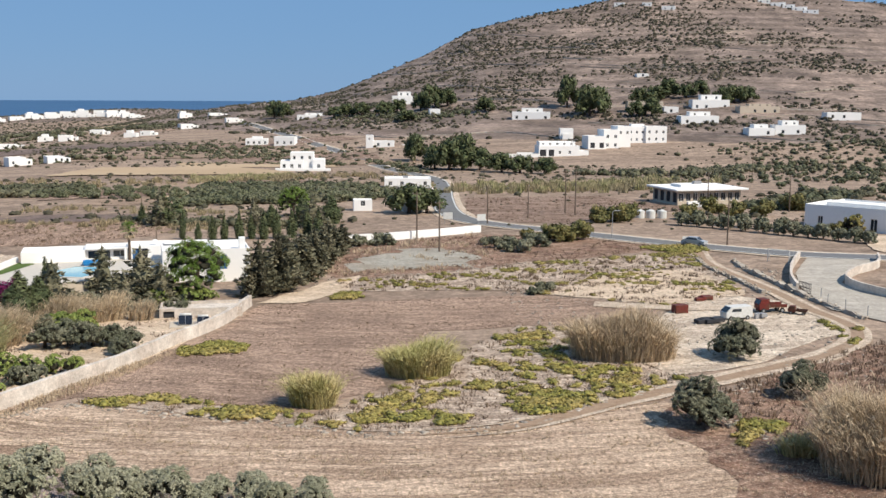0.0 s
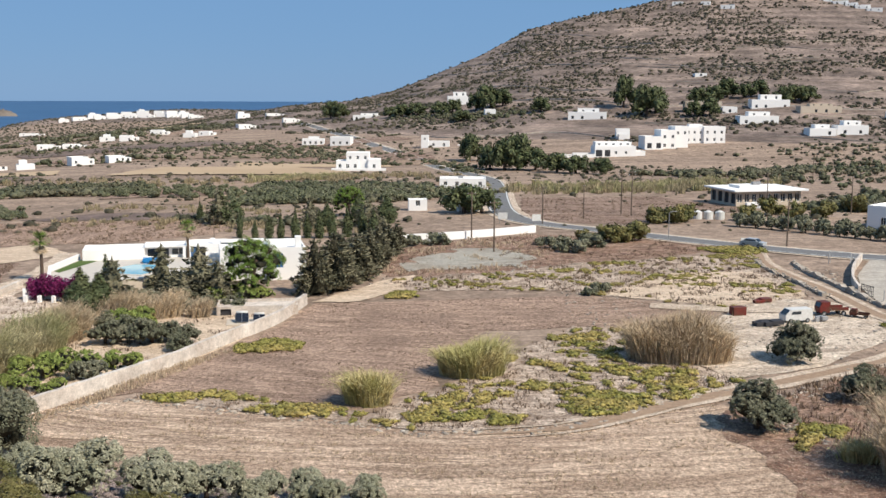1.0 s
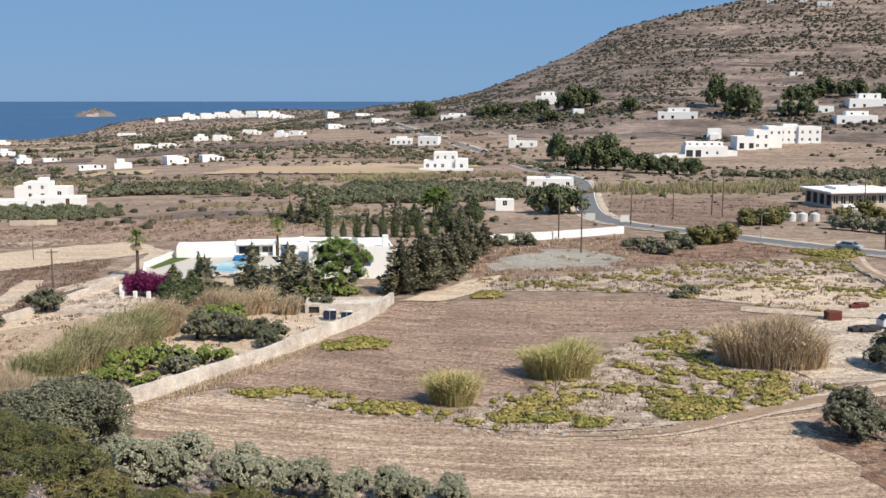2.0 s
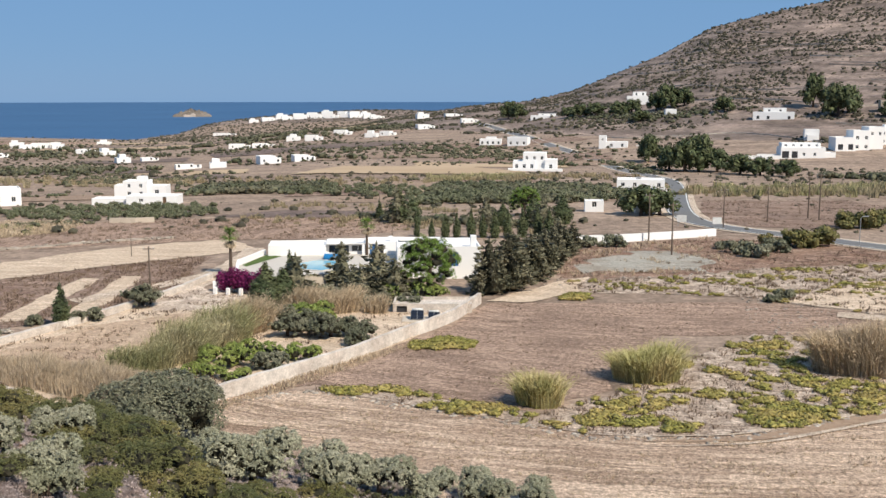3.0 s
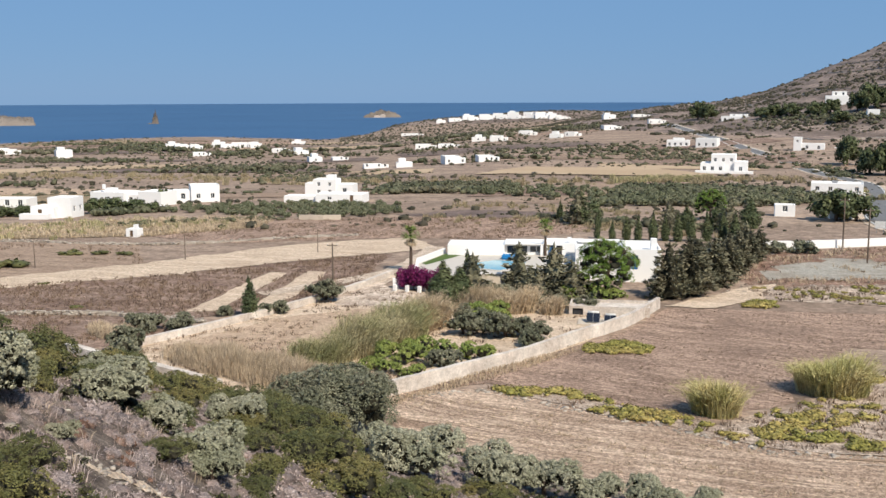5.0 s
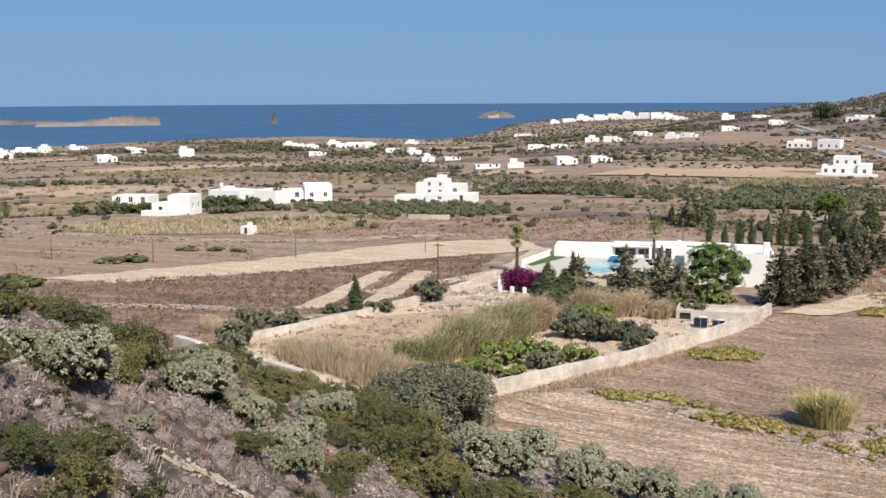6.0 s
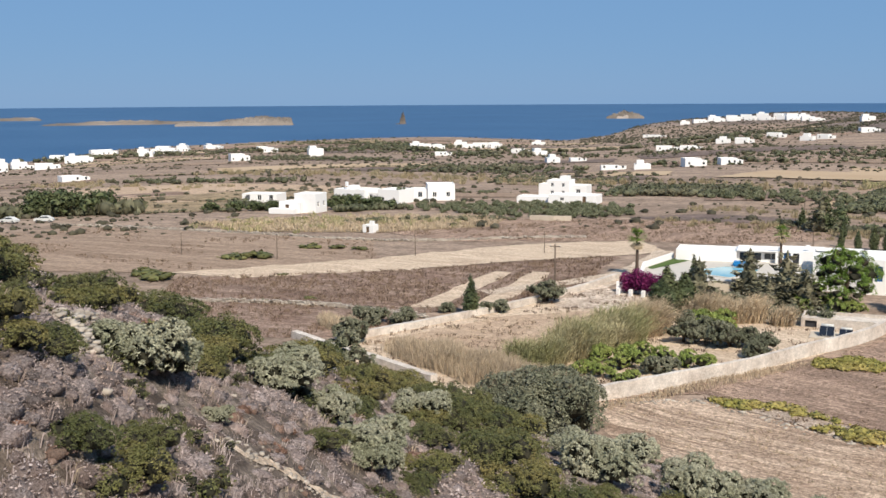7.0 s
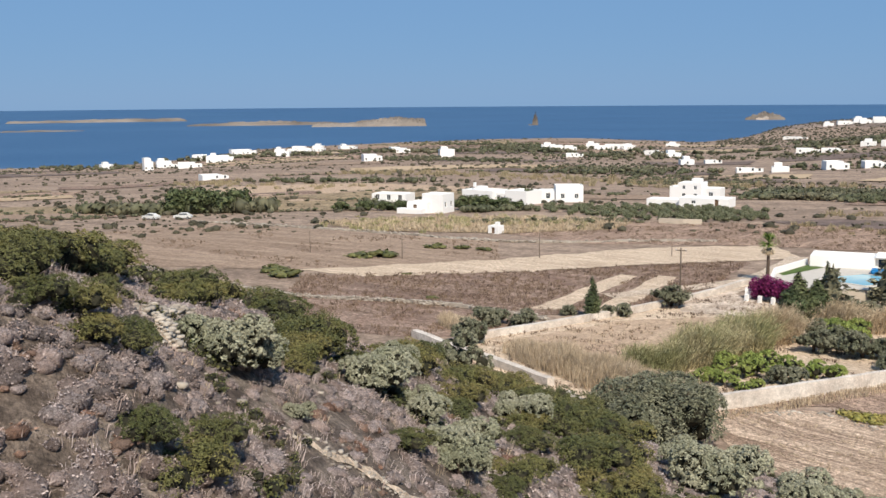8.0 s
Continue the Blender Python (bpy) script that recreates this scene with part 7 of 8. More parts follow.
BROAD_C = ((-217, 147, 1.0, 1.0), (-161, 188, 0.62, 0.9), (-157.5, 190.5, 0.7, 0.8), (-154, 193.5, 0.6, 0.8), (-150.5, 195, 0.5, 0.7), (-176, 176.5, 0.5, 0.7), (-180, 174, 0.55, 0.7), (-172.5, 178.5, 0.5, 0.8), (-185, 171, 0.5, 0.7), (-161, 212, 0.4, 1.6))
for x, y, s, sz in BROAD_A + BROAD_B + BROAD_C:
    put(mid_tree, x, y, s, x * 0.7, 0, sz)
bush_far = bush_kind("roadside_bush", "rounded green bush beside the road", "roadside bushes", 5.0, 3.6, 900, 0.30, "lentiskb", 73)
for x, y, s in ((20.2, 178.5, 1.0), (22.5, 180.5, 1.1), (17.8, 180, 0.8), (14.5, 178.5, 0.7), (31, 208, 1.0), (34, 209, 1.1), (37, 212, 1.0), (40, 224, 0.8), (58, 228, 1.2), (61.4, 222, 1.0), (67, 222, 1.1), (52, 220, 0.9), (49, 214, 0.9), (78, 236, 1.2)):
    put(bush_far, x, y, s, x)
grey_bush = bush_kind("grey_bush", "grey-green spiny bush on the road bank", "road bank bushes", 4.0, 2.4, 700, 0.26, "olive", 74)
for x, y, s in ((12.1, 166.5, 1.1), (9.7, 170, 0.9), (15, 172, 1.0), (7, 174, 0.6), (-10, 172.5, 0.9), (-13.5, 172, 0.8), (12.8, 132.5, 0.6), (11.5, 130.5, 0.45), (21.5, 85.5, 0.4)):
    put(grey_bush, x, y, s, x)
hedge_tree = olive_kind("hedge_olive", "clipped grey-green olive in the roadside hedge", "roadside olives", 3.2, 3.0, 700, 0.24, "olive", 75)
for k, (x, y) in enumerate(((46.0, 203.5), (48.5, 201.5), (51, 199.5), (53.5, 197.3), (56, 195), (58.5, 192.5), (60.5, 190), (62.5, 188), (64.5, 186), (66.5, 184), (68.5, 182), (70.5, 180), (72.3, 178.5), (57, 201), (54, 203.5), (50, 206), (60, 198.5), (63, 195.5))):
    put(hedge_tree, x, y, 0.95 + 0.1 * math.sin(k * 3), k)
yel = olive_kind("yellow_tree", "yellow-green garden tree in front of the house", "", 4.6, 4.2, 1400, 0.26, "vine", 76, "tree")
put(yel, 74.0, 190.5, 0.95)
put(bush_far, 71.5, 191.5, 0.72, 2.0)

# hedges, reed rows and shrub belts far off: joined masses
FARB = [cloud(heap(2, 2.0, 1.5, s, 0.5, 0.74, 0.1), 20, 0.34, s, 0.9, 1.0) for s in (101, 102, 103, 104)]
g = np.random.default_rng(104)


def belt(line, n, spread, size, hs=1.0):
    pts = smooth_line(line, 3.0)
    out = []
    for _ in range(int(n * 1.5)):
        p = pts[int(g.integers(0, len(pts)))]
        out.append((p.x + g.normal(0, spread), p.y + g.normal(0, spread), size * 0.95 * g.uniform(0.3, 1.0) ** 1.2, hs, 0.0))
    return out


spots = belt([(48, 353), (59, 350), (70, 352), (80, 345), (97, 372), (119, 392), (140, 400)], 170, 5, 2.3) + belt([(77, 236), (90, 262), (105, 276), (125, 290)], 130, 6, 2.0)
spots += belt([(90, 330), (120, 345), (160, 400), (190, 430)], 220, 16, 1.9) + belt([(130, 440), (160, 455), (200, 480)], 160, 16, 1.7) + belt([(-30, 425), (-15, 390), (-8, 360)], 60, 3, 1.6)
spots += belt([(-60, 650), (-40, 625), (-10, 600), (30, 590)], 150, 10, 2.2) + belt([(-110, 470), (-80, 455), (-55, 450)], 130, 14, 1.6) + belt([(-180, 495), (-120, 500), (-70, 478)], 160, 12, 1.7)
spots += belt([(-255, 355), (-235, 372), (-215, 380)], 150, 12, 2.1) + belt([(-200, 330), (-165, 298), (-150, 290)], 70, 9, 1.7) + belt([(-432, 447), (-380, 420), (-330, 425)], 140, 10, 2.0)
spots += belt([(-243, 138), (-230, 140), (-222, 142)], 60, 1.6, 2.4, 1.3) + belt([(-216, 148), (-206, 153), (-199, 160)], 70, 1.5, 2.4, 1.5) + belt([(-214, 154), (-203, 162)], 30, 1.5, 2.2)
spots += belt([(-300, 245), (-282, 245), (-250, 270)], 70, 6, 1.8) + belt([(-192, 187), (-180, 183), (-172, 180)], 45, 1.6, 1.7) + belt([(-155, 185), (-151, 195)], 26, 1.5, 1.8) + belt([(-660, 700), (-560, 690), (-500, 620)], 150, 14, 2.4)
spots += belt([(-560, 520), (-500, 560), (-430, 620)], 110, 10, 2.0) + belt([(-120, 500), (-60, 430), (-40, 400)], 60, 6, 1.6) + belt([(-700, 380), (-640, 350), (-560, 330)], 130, 14, 2.3)
spots += belt([(-136, 165), (-125, 178), (-113, 187)], 60, 1.4, 1.0) + belt([(-330, 480), (-250, 520), (-200, 560)], 110, 14, 1.8) + belt([(-60, 205), (-40, 200), (-22, 195)], 50, 3, 1.6)
for (ax, ay), (bx, by) in HEDGES:
    n = int(math.hypot(bx - ax, by - ay) / 2.2)
    spots += belt([(ax, ay), ((ax + bx) / 2, (ay + by) / 2), (bx, by)], n, 0.9, 1.25, 0.8)
# orchard rows and dense vegetation between the beige field and the villa
for poly, n, sd in (([(-126, 257), (-90, 262), (-98, 287), (-134, 288)], 520, 201), ([(-60, 238), (-24, 246), (-14, 262), (-20, 300), (-66, 296)], 620, 202)):
    q = np.random.default_rng(sd)
    while n > 0:
        x, y = q.uniform(-140, -10), q.uniform(232, 304)
        if inside(x, y, poly):
            n -= 1
            spots.append((x, round(y / 4.2) * 4.2 + q.normal(0, 0.5), q.uniform(0.9, 1.9), 0.85, 0.0))
# gardens round the far houses and the wood by the coast
for x, y, w, n in ((-590, 430, 26, 60), (-560, 470, 22, 60), (-500, 520, 30, 70), (-430, 560, 24, 80), (-345, 520, 26, 50), (-470, 640, 30, 70), (-330, 600, 30, 60), (-260, 640, 30, 60), (-300, 760, 40, 90), (-230, 720, 30, 60), (-160, 430, 16, 30)):
    q = np.random.default_rng(int(-x))
    spots += [(x + q.normal(0, w), y + q.normal(0, w * 0.35), q.uniform(1.2, 3.0), 0.9, 0.0) for _ in range(n)]
scatter("shrub_belts", FARB, spots, "belt", "belts of dark shrubs and small trees between the fields", "shrubs")
spots = belt([(-330, 300), (-250, 310), (-150, 300), (-94, 300), (-55, 314)], 420, 7, 1.2, 1.2) + belt([(5, 281), (33, 287), (65, 306)], 260, 5, 1.3, 1.3) + belt([(-62, 318), (-40, 330), (-22, 345)], 120, 5, 1.3)
spots += belt([(-350, 240), (-300, 225), (-250, 230)], 120, 7, 1.2) + belt([(-90, 228), (-60, 228), (-45, 222)], 70, 2.5, 0.9) + belt([(-80, 200), (-60, 196), (-30, 190)], 80, 4, 1.0)
RB = [blades(56, 2.6, 2.6, 1.7, 0.16, s, 0.7, 0.1, 0.25) for s in (111, 112)]
scatter("reed_belts", RB, spots[::2], "fardry", "belts of dry pale reeds across the plain", "reeds")
spots = belt([(8, 288), (40, 296), (68, 315)], 220, 6, 1.4, 1.2) + belt([(-70, 318), (-48, 335)], 120, 5, 1.3) + belt([(-150, 150), (-140, 165), (-125, 170)], 160, 7, 0.8)
scatter("green_reed_belts", RB, spots, "reedgrey", "belts of greenish reeds across the plain", "reeds")

# scattered shrubs over the plain and the hill
MAQ = []
for sd in (121, 122, 123):
    v, f = cloud([(0, 0, 0.36, 0.95, 0.8, 0.66)], 5, 0.42, sd, 1.1)
    MAQ.append((v, [q for q in f if len(q) == 4 or max(v[i][2] for i in q) > 0.3]))
g = np.random.default_rng(124)
spots = []
while len(spots) < 21000:
    x, y = g.uniform(-380, 520), g.uniform(400, 985)
    z = hill(x, y)
    if z < 6:
        continue
    q = noise.noise((x * 0.014, y * 0.022, 1.0)) + 0.7 * noise.noise((x * 0.05, y * 0.07, 5.0)) + 0.10 * math.sin(z * 1.18 + 2 * noise.noise((x * 0.01, y * 0.01, 2.0)))
    q += 0.40 * ramp(z, 18, 50) * (1 - ramp(x, 150, 330)) - 0.12 * ramp(x, 120, 260)
    if q > g.uniform(-0.05, 0.62):
        spots.append((x, y, 0.38 + 1.45 * g.uniform(0, 1) ** 2.8, 0.9, 0))
scatter("hill_scrub", MAQ, spots, "maquis", "dark scrub dotted over the hillside", "scrub")
spots = []
while len(spots) < 6000:
    b, r = g.uniform(-70, 24), g.uniform(200, 1150)
    x, y = r * math.sin(radians(b)), r * math.cos(radians(b))
    if ground_z(x, y) < SEA + 1 or hill(x, y) > 6:
        continue
    if noise.noise((x * 0.012, y * 0.02, 2.0)) > 0.0 + 0.2 * g.uniform(-1, 1):
        spots.append((x, y, 0.35 + 1.1 * g.uniform(0, 1) ** 2.5, 0.8, 0))
while len(spots) < 10500:
    b, r = g.uniform(-28, -8), g.uniform(880, 1300)
    x, y = r * math.sin(radians(b)), r * math.cos(radians(b))
    if ground_z(x, y) > SEA + 1.5:
        spots.append((x, y, 0.5 + 1.2 * g.uniform(0, 1) ** 2, 0.8, 0))
scatter("plain_scrub", MAQ, spots, "maquis", "dark scrub scattered over the plain and headland", "scrub")
patches = []
for x, y, s in ((-116, 117.5, 2.6), (-118, 115, 2.2), (-112, 132, 1.6), (-116, 130, 1.8), (-108, 133, 1.4), (-117, 97.5, 2.2), (-113, 96, 2.4), (-120, 99, 1.6), (-86, 97, 0.9), (-90, 93, 0.7), (-101, 108, 0.8)):
    patches += [(x + 0.5 * s * math.cos(a), y + 0.4 * s * math.sin(a), s * 0.7, 0.5, 0) for a in (0, 2.1, 4.2)]
scatter("field_shrubs", FARB, patches, "lentisk", "low dark green shrubs on the field edges", "shrubs")

spots = []
for poly, n, sd in (([(-112, 98), (-90.3, 119.5), (-79.3, 137.5), (-69.8, 149), (-62.5, 124), (-63.5, 106), (-69, 97.5), (-84, 94), (-103.4, 88.5)], 5000, 131), ([(-108, 78), (-103, 88), (-84, 93.5), (-69, 97), (-66.5, 86), (-74, 79.5), (-90, 74)], 1800, 132),
                    ([(-118, 152), (-115, 186), (-98, 198), (-60, 206), (-46, 200), (-50, 182), (-62, 170), (-76, 166), (-88, 158)], 3600, 133)):
    spots += [(x, y, 0.5 + 1.0 * q, 0.8, 0.05) for x, y, q in fill(poly, n, sd, lambda x, y: not any(inside(x, y, p) for p in STRIPS) and noise.noise((x * 0.15, y * 0.15, 6.0)) > -0.15)]
scatter("fallow_weeds", TUFT, spots, "weed", "brown dry weeds over the fallow fields", "dry weeds")



# ---- islands in the sea ----
def island(name, label, x, y, w, d, h, seed, cliff=0.0, mat="rock"):
    """A rocky island: a rough heap with a flat waterline; cliff pushes its height to one end."""
    nx, ny = 60, 18
    verts, faces = [], []
    for j in range(ny + 1):
        for i in range(nx + 1):
            u, v = i / nx * 2 - 1, j / ny * 2 - 1
            r = math.sqrt(u * u + v * v)
            base = max(0.0, 1 - max(abs(u) ** (16 if cliff else 3), abs(v)) ** 2.2)
            t = 0.42 + 0.58 * cliff * ramp(u, -0.5, 0.4) if cliff else 1 - 0.6 * abs(u)
            z = h * base ** 0.5 * t * (0.78 + 0.34 * noise.noise((u * 4 + seed, v * 2, seed)) + 0.24 * noise.noise((u * 13, v * 5, seed)) + 0.22 * noise.noise((u * 34, v * 11, seed)))
            verts.append((u * w / 2, v * d / 2, z - 1.0))
    for j in range(ny):
        for i in range(nx):
            a = j * (nx + 1) + i
            faces.append((a, a + 1, a + nx + 2, a + nx + 1))
    ob = mesh_ob(name, verts, faces, M[mat])
    ob.data.materials.append(M["cliff"])
    ob.data.materials.append(M["redrock"])
    for q in ob.data.polygons:
        steep = w > 60 and q.normal.z < 0.42 + 0.15 * noise.noise((q.center.x * 0.05, q.center.y * 0.05, seed))
        q.material_index = (2 if cliff > 0.5 and q.center.x > w * 0.36 + 6 * noise.noise((q.center.x * 0.1, q.center.z, 1.0)) else 1) if steep else 0
    ob.matrix_basis = Matrix.Translation((x, y, SEA)) @ Matrix.Rotation(math.atan2(-x, y), 4, "Z")
    return tagged(ob, label, "island")


island("islet", "pale rocky islet far out at sea", -909, 1888, 74, 40, 17, 2.0)
island("sea_stack", "small dark sea stack", -1073, 1392, 20, 14, 3.5, 5.0)
stack = island("rock_pinnacle", "narrow rock pinnacle rising from the sea", -1069, 1392, 10, 10, 24, 6.0)
island("long_island", "long low rocky island with a pale cliff and red cape", -1290, 1228, 190, 90, 17, 8.0, 0.9)
island("long_island", "long low rocky island with a pale cliff and red cape", -1500, 1190, 300, 80, 9, 9.0)
island("low_island", "flat rocky island beyond the bay", -2040, 1160, 360, 100, 13, 10.0, 0.3)
island("low_island", "flat reef in the bay", -1520, 765, 150, 40, 3.5, 12.0)

# ---- poles, lamps, signs ----
def utility_pole(h, arms=1):
    top = new("utility_pole")
    tagged(top, "weathered wooden utility pole with a crossarm", "utility pole", "utility poles")
    v, f = [], []
    tube(v, f, [(0, 0, -0.5), (0.02, 0, h / 2), (0, 0, h)], 0.15, 0.10, 8)
    mesh_ob("post", v, f, M["pole"], True).parent = top
    for k in range(arms):
        bm = bmesh.new()
        box(bm, -0.8, -0.06, h - 0.45 - 0.6 * k, 0.8, 0.06, h - 0.33 - 0.6 * k)
        arm = part("crossarm", bm, M["pole"], top)
        for xx in (-0.7, 0.0, 0.7):
            bm = bmesh.new()
            bmesh.ops.create_cone(bm, segments=8, radius1=0.05, radius2=0.03, depth=0.2, cap_ends=True, matrix=Matrix.Translation((xx, 0, h - 0.23 - 0.6 * k)))
            part("insulator", bm, M["whitepaint"], arm)
    return top


pole_a = utility_pole(8.6)
for x, y, s, a in ((-4.5, 180, 0.95, 0.3), (-0.6, 165.6, 1.0, 0.5), (47.4, 175.3, 0.98, 1.0), (8.5, 203, 0.9, 0.2), (17.2, 214, 0.85, 1.2), (60, 240, 1.0, 0.5), (76, 232, 1.0, 0.9), (-60.3, 112.7, 0.86, 0.3), (96, 330, 0.9, 0)):
    put(pole_a, x, y, s, a)
pole_b = utility_pole(9.4, 2)
put(pole_b, 25.8, 223.6, 1.0, 0.4)
put(pole_b, 27.6, 221.0, 1.0, 0.4)
thin = new("thin_pole")
tagged(thin, "thin grey pole standing in a field", "pole", "field poles")
v, f = [], []
tube(v, f, [(0, 0, -0.4), (0, 0, 2.2), (0, 0, 4.4)], 0.08, 0.05, 6)
mesh_ob("post", v, f, M["pole"], True).parent = thin
for x, y, s in ((-96, 132, 0.9), (-112, 118, 1.0), (-81, 146, 0.9), (-128, 113, 0.9), (-48, 176, 1.0), (-62.5, 232, 1.2), (-66.0, 231, 1.1), (63.5, 112, 0.5)):
    put(thin, x, y, s)

lamp = new("street_lamp")
tagged(lamp, "grey street lamp with a curved arm beside the road", "street lamp", "street lamps")
v, f = [], []
tube(v, f, [(0, 0, -0.3), (0, 0, 2.5), (0, 0, 4.8), (0.25, 0, 5.1), (0.9, 0, 5.15)], 0.08, 0.05, 8)
mesh_ob("post", v, f, M["metal"], True).parent = lamp
bm = bmesh.new()
box(bm, 0.8, -0.12, 5.05, 1.4, 0.12, 5.2)
bmesh.ops.bevel(bm, geom=bm.edges[:], offset=0.03, segments=1, affect="EDGES")
part("lamp_head", bm, M["metal"], lamp)
put(lamp, 29.3, 182.6, 0.95, 0.2)

sign = new("road_sign")
tagged(sign, "white rectangular road sign seen from behind", "road sign", "road signs")
for xx in (-0.6, 0.6):
    v, f = [], []
    tube(v, f, [(xx, 0, -0.3), (xx, 0, 0.8), (xx, 0, 2.2)], 0.04, 0.04, 6)
    mesh_ob("post", v, f, M["metal"], True).parent = sign
bm = bmesh.new()
box(bm, -0.9, -0.05, 0.9, 0.9, -0.02, 2.2)
bmesh.ops.bevel(bm, geom=bm.edges[:], offset=0.01, segments=1, affect="EDGES")
part("panel", bm, M["whitepaint"], sign)
put(sign, 0.9, 203.4, 1.0, 0.1)
put(sign, 7.3, 201.6, 0.95, 0.3)
put(sign, 40.6, 176.2, 0.6, 0.3)

# goal-like pipe frame and field gate
bm = bmesh.new()
for a, b in (((-1.6, 0, 0), (-1.6, 0, 2.0)), ((1.6, 0, 0), (1.6, 0, 2.0)), ((-1.6, 0, 2.0), (1.6, 0, 2.0)), ((-1.6, 1.0, 0), (-1.6, 0, 2.0)), ((1.6, 1.0, 0), (1.6, 0, 2.0))):
    vv, ff = [], []
    tube(vv, ff, [a, tuple((p + q) / 2 for p, q in zip(a, b)), b], 0.05, 0.05, 6)
    vs = [bm.verts.new(p) for p in vv]
    for q in ff:
        bm.faces.new([vs[i] for i in q])
goal = from_bm("goal_frame", bm, M["whitepaint"])
tagged(goal, "white tubular goal frame on rough ground", "goal frame")
put(goal, 50.2, 157.0, 1.0, radians(-35))
gate = new("driveway_gate")
tagged(gate, "dark metal driveway gate standing open", "gate")
bm = bmesh.new()
for z in (0.15, 0.75, 1.35):
    box(bm, 0, -0.03, z, 2.6, 0.03, z + 0.07)
part("rail", bm, M["black"], gate)
for k in range(9):
    bm = bmesh.new()
    box(bm, 0.31 * k, -0.02, 0.15, 0.31 * k + 0.05, 0.02, 1.5)
    part("bar", bm, M["black"], gate)
put(gate, 45.6, 133.6, 1.0, radians(-75))

# fence posts along the driveway
for k, (x, y) in enumerate(((46.6, 128.5), (46.0, 124.5), (46.8, 121), (48, 117.5), (49.6, 114), (51.5, 111))):
    bm = bmesh.new()
    box(bm, -0.04, -0.04, -0.2, 0.04, 0.04, 1.5)
    p = tagged(from_bm("fence_post", bm, M["metal"]), "thin grey metal fence post beside the driveway", "fence post", "fence posts")
    put(p, x, y)

# ---- vehicles ----
def wheel(parent, x, y, r):
    bm = bmesh.new()
    bmesh.ops.create_cone(bm, segments=16, radius1=r, radius2=r, depth=0.22, cap_ends=True, matrix=Matrix.Translation((x, y, r)) @ Matrix.Rotation(radians(90), 4, "X"))
    bmesh.ops.bevel(bm, geom=[e for e in bm.edges if len(e.link_faces) == 2 and any(len(q.verts) > 4 for q in e.link_faces)], offset=0.04, segments=1, affect="EDGES")
    w = part("wheel", bm, M["tyre"], parent)
    bm = bmesh.new()
    bmesh.ops.create_cone(bm, segments=12, radius1=r * 0.6, radius2=r * 0.5, depth=0.24, cap_ends=True, matrix=Matrix.Translation((x, y, r)) @ Matrix.Rotation(radians(90), 4, "X"))
    part("rim", bm, M["metal"], w)


def profile(name, pts, half, mat, parent, taper=0.0, z0=0.5):
    """A body shape: a side outline (x, z) given width, narrowed above z0."""
    bm = bmesh.new()
    rows_ = []
    for s in (-1, 1):
        rows_.append([bm.verts.new((x, s * (half - taper * max(0, z - z0)), z)) for x, z in pts])
    n = len(pts)
    for k in range(n):
        bm.faces.new((rows_[0][k], rows_[0][(k + 1) % n], rows_[1][(k + 1) % n], rows_[1][k]))
    bm.faces.new(rows_[0][::-1])
    bm.faces.new(rows_[1])
    bmesh.ops.recalc_face_normals(bm, faces=bm.faces[:])
    bmesh.ops.bevel(bm, geom=bm.edges[:], offset=0.04, segments=2, affect="EDGES")
    return part(name, bm, M[mat], parent)


def car(label, mat, group="cars"):
    top = new("car")
    tagged(top, label, "car", group)
    profile("body", [(-2.0, 0.35), (-2.0, 0.85), (-1.2, 0.95), (1.7, 0.98), (2.05, 0.8), (2.05, 0.35)], 0.82, mat, top)
    profile("cabin", [(-1.15, 0.94), (-0.55, 1.42), (0.95, 1.44), (1.65, 0.96)], 0.76, mat, top, 0.25, 0.94)
    profile("window", [(-0.98, 1.0), (-0.5, 1.36), (0.9, 1.37), (1.4, 1.0)], 0.775, "glass", top, 0.25, 0.94)
    profile("windscreen", [(-1.17, 0.98), (-0.62, 1.40), (-0.58, 1.38), (-1.1, 0.98)], 0.66, "glass", top, 0.25, 0.94)
    for x in (-1.3, 1.3):
        for y in (-0.76, 0.76):
            wheel(top, x, y, 0.32)
    for y in (-0.6, 0.6):
        bm = bmesh.new()
        box(bm, -2.03, y - 0.15, 0.62, -1.97, y + 0.15, 0.76)
        part("headlight", bm, M["whitepaint"], top)
    return top


silver_car = car("silver hatchback standing on the road", "silverpaint")
put(silver_car, 41.6, 173.9, 1.0, radians(143), 0.16)
white_car = car("white car parked beside the far hedge", "whitepaint", "parked cars")
put(white_car, -206.3, 132.8, 1.0, radians(20), 0.05)
put(white_car, -200.0, 137.0, 1.0, radians(40), 0.05)


def old_truck(label, mat):
    top = new("old_truck")
    tagged(top, label, "truck", "old trucks")
    profile("cab", [(-1.4, 0.5), (-1.5, 1.2), (-1.2, 2.0), (0.1, 2.05), (0.1, 0.5)], 0.85, mat, top)
    profile("windscreen", [(-1.47, 1.28), (-1.25, 1.92), (-1.2, 1.9), (-1.42, 1.28)], 0.75, "glass", top)
    bm = bmesh.new()
    box(bm, 0.2, -0.9, 0.8, 2.8, 0.9, 0.9)
    part("bed", bm, M["brownwood"], top)
    for y in (-0.9, 0.84):
        bm = bmesh.new()
        box(bm, 0.2, y, 0.9, 2.8, y + 0.06, 1.3)
        part("side_board", bm, M[mat], top)
    for x in (-0.8, 2.1):
        for y in (-0.8, 0.8):
            wheel(top, x, y, 0.38)
    return top


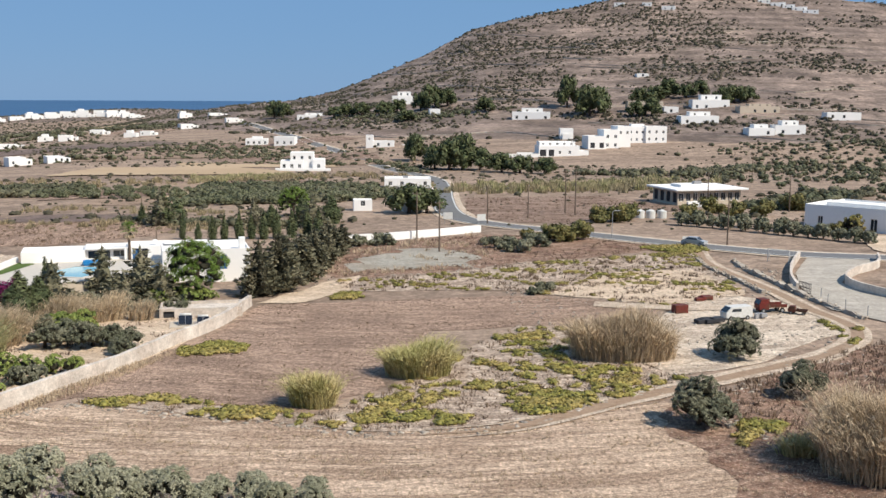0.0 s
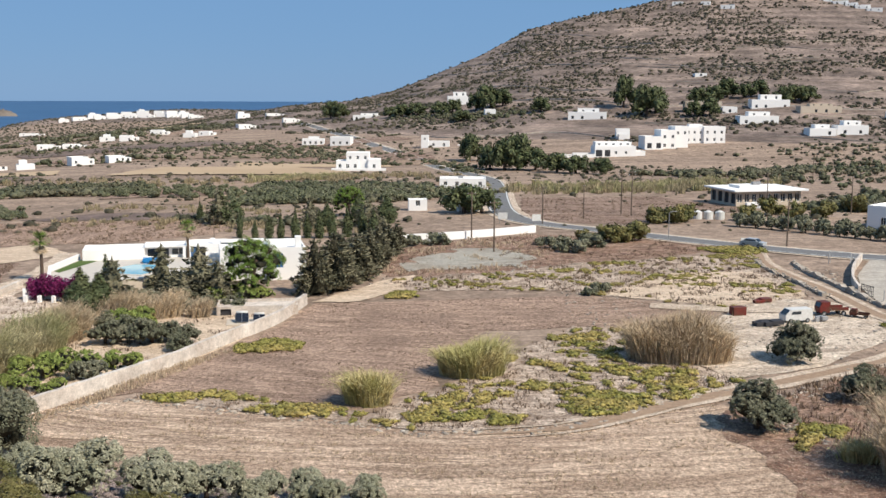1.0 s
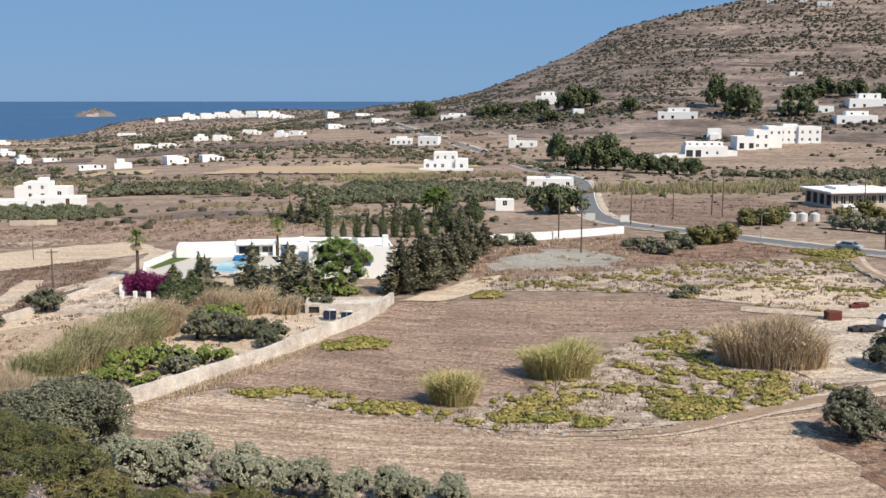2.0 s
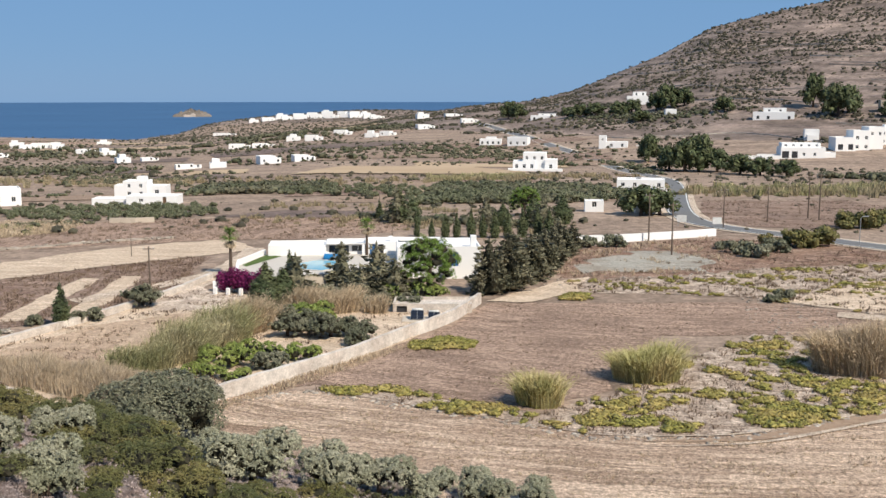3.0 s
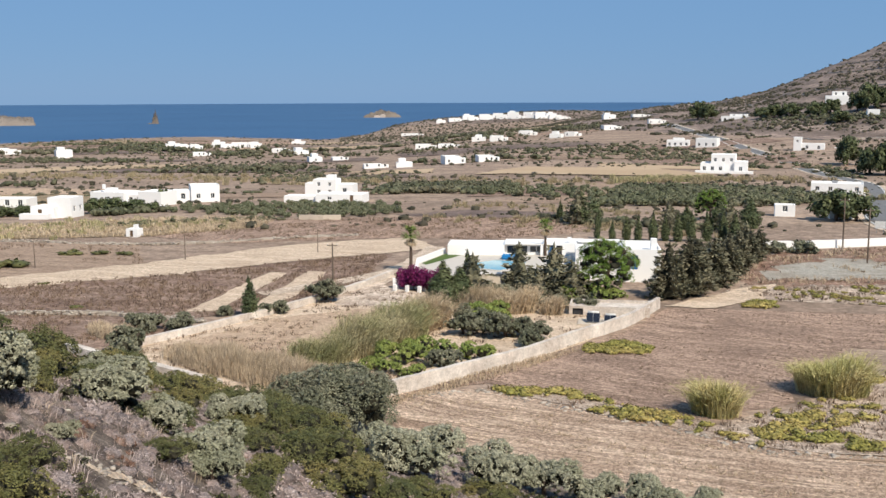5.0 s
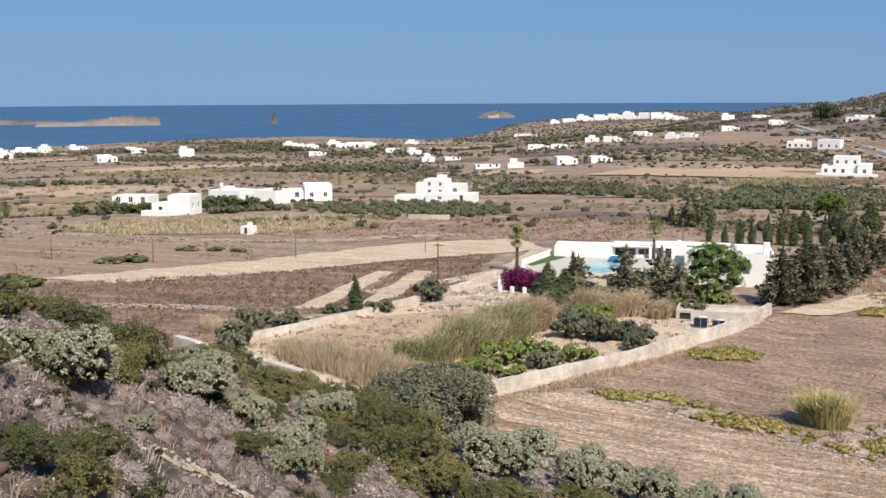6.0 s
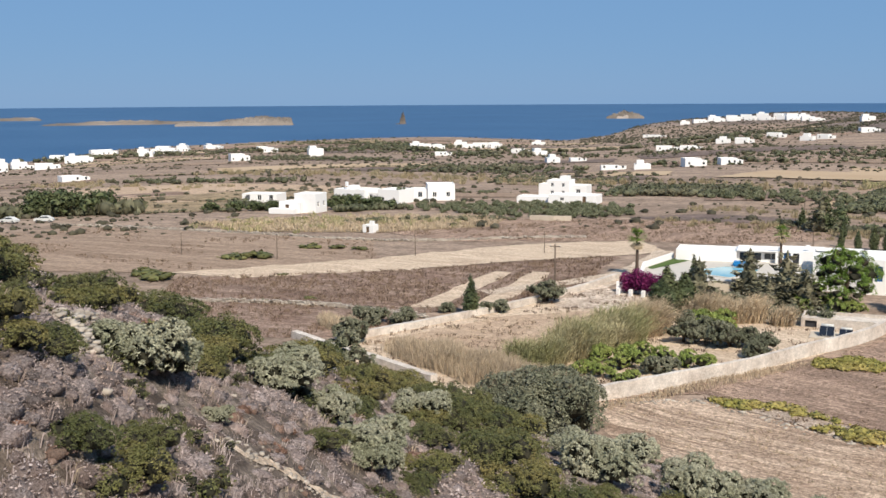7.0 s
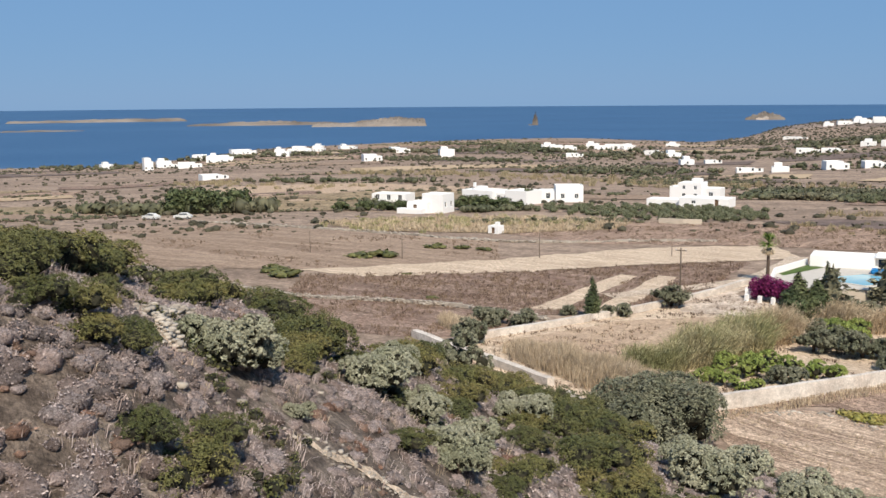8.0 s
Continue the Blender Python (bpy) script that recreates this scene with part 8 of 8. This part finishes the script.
truck = old_truck("faded red old truck abandoned in the yard", "redpaint")
put(truck, 37.4, 120.4, 0.8, radians(10), 0.05)
put(truck, 40.4, 119.4, 0.6, radians(-30), 0.05)
van = new("scrap_van")
tagged(van, "dull white scrap van body in the yard", "van")
profile("body", [(-1.9, 0.3), (-1.95, 1.0), (-1.2, 1.75), (1.9, 1.8), (1.95, 0.3)], 0.85, "whitepaint", van)
profile("windscreen", [(-1.93, 1.05), (-1.27, 1.72), (-1.2, 1.7), (-1.86, 1.05)], 0.72, "glass", van)
profile("window", [(-1.2, 1.1), (-1.0, 1.55), (0.3, 1.58), (0.3, 1.1)], 0.875, "glass", van)
for x in (-1.2, 1.2):
    for y in (-0.8, 0.8):
        wheel(van, x, y, 0.3)
put(van, 32.9, 116.6, 0.85, radians(15), 0.05)
for nm, lab, x, y, w, d, h, m2 in (("red_crate", "faded red metal crate in the yard", 27.3, 119.8, 1.6, 1.1, 1.0, "redpaint"), ("farm_trailer", "low red farm trailer beside the track", 31.5, 127.2, 3.0, 1.4, 0.5, "redpaint"),
                                   ("scrap_pile", "heap of dark scrap and sheets in the yard", 29.4, 114.5, 3.2, 2.2, 0.6, "black"), ("scrap_pile", "heap of dark scrap and sheets in the yard", 35.6, 117.0, 1.8, 1.2, 0.6, "metal")):
    bm = bmesh.new()
    g = np.random.default_rng(int(x * 10))
    n = 1 if nm == "red_crate" else 7
    for k in range(n):
        a, b, c = (0, 0, 0) if n == 1 else (g.uniform(-w / 3, w / 3), g.uniform(-d / 3, d / 3), g.uniform(0, h * 0.4))
        e = 1.0 if n == 1 else g.uniform(0.25, 0.5)
        box(bm, a - w / 2 * e, b - d / 2 * e, c, a + w / 2 * e, b + d / 2 * e, c + h * (0.55 + 0.45 * e))
    bmesh.ops.bevel(bm, geom=bm.edges[:], offset=0.03, segments=1, affect="EDGES")
    p = tagged(from_bm(nm, bm, M[m2]), lab, "scrap", "yard scrap")
    put(p, x, y, 1.0, 0.3, 0.03)

# scrap and blue covers
bm = bmesh.new()
box(bm, -1.1, -0.9, 0, 1.1, 0.9, 0.35)
bmesh.ops.bevel(bm, geom=bm.edges[:], offset=0.12, segments=2, affect="EDGES")
M["bluetarp"] = material("blue_tarpaulin", (0.0252, 0.21, 0.462), (0.021, 0.168, 0.386), None, 0.5, 3.0, 0.3, 0.03, rough=0.5)
tarp = tagged(from_bm("covered_loungers", bm, M["bluetarp"]), "stack of loungers under a bright blue cover", "loungers")
tarp.matrix_basis = pose(-47.0, 140.0, TERR, 0, 0, 17) @ Matrix.Diagonal((1, 1, 1.8, 1))
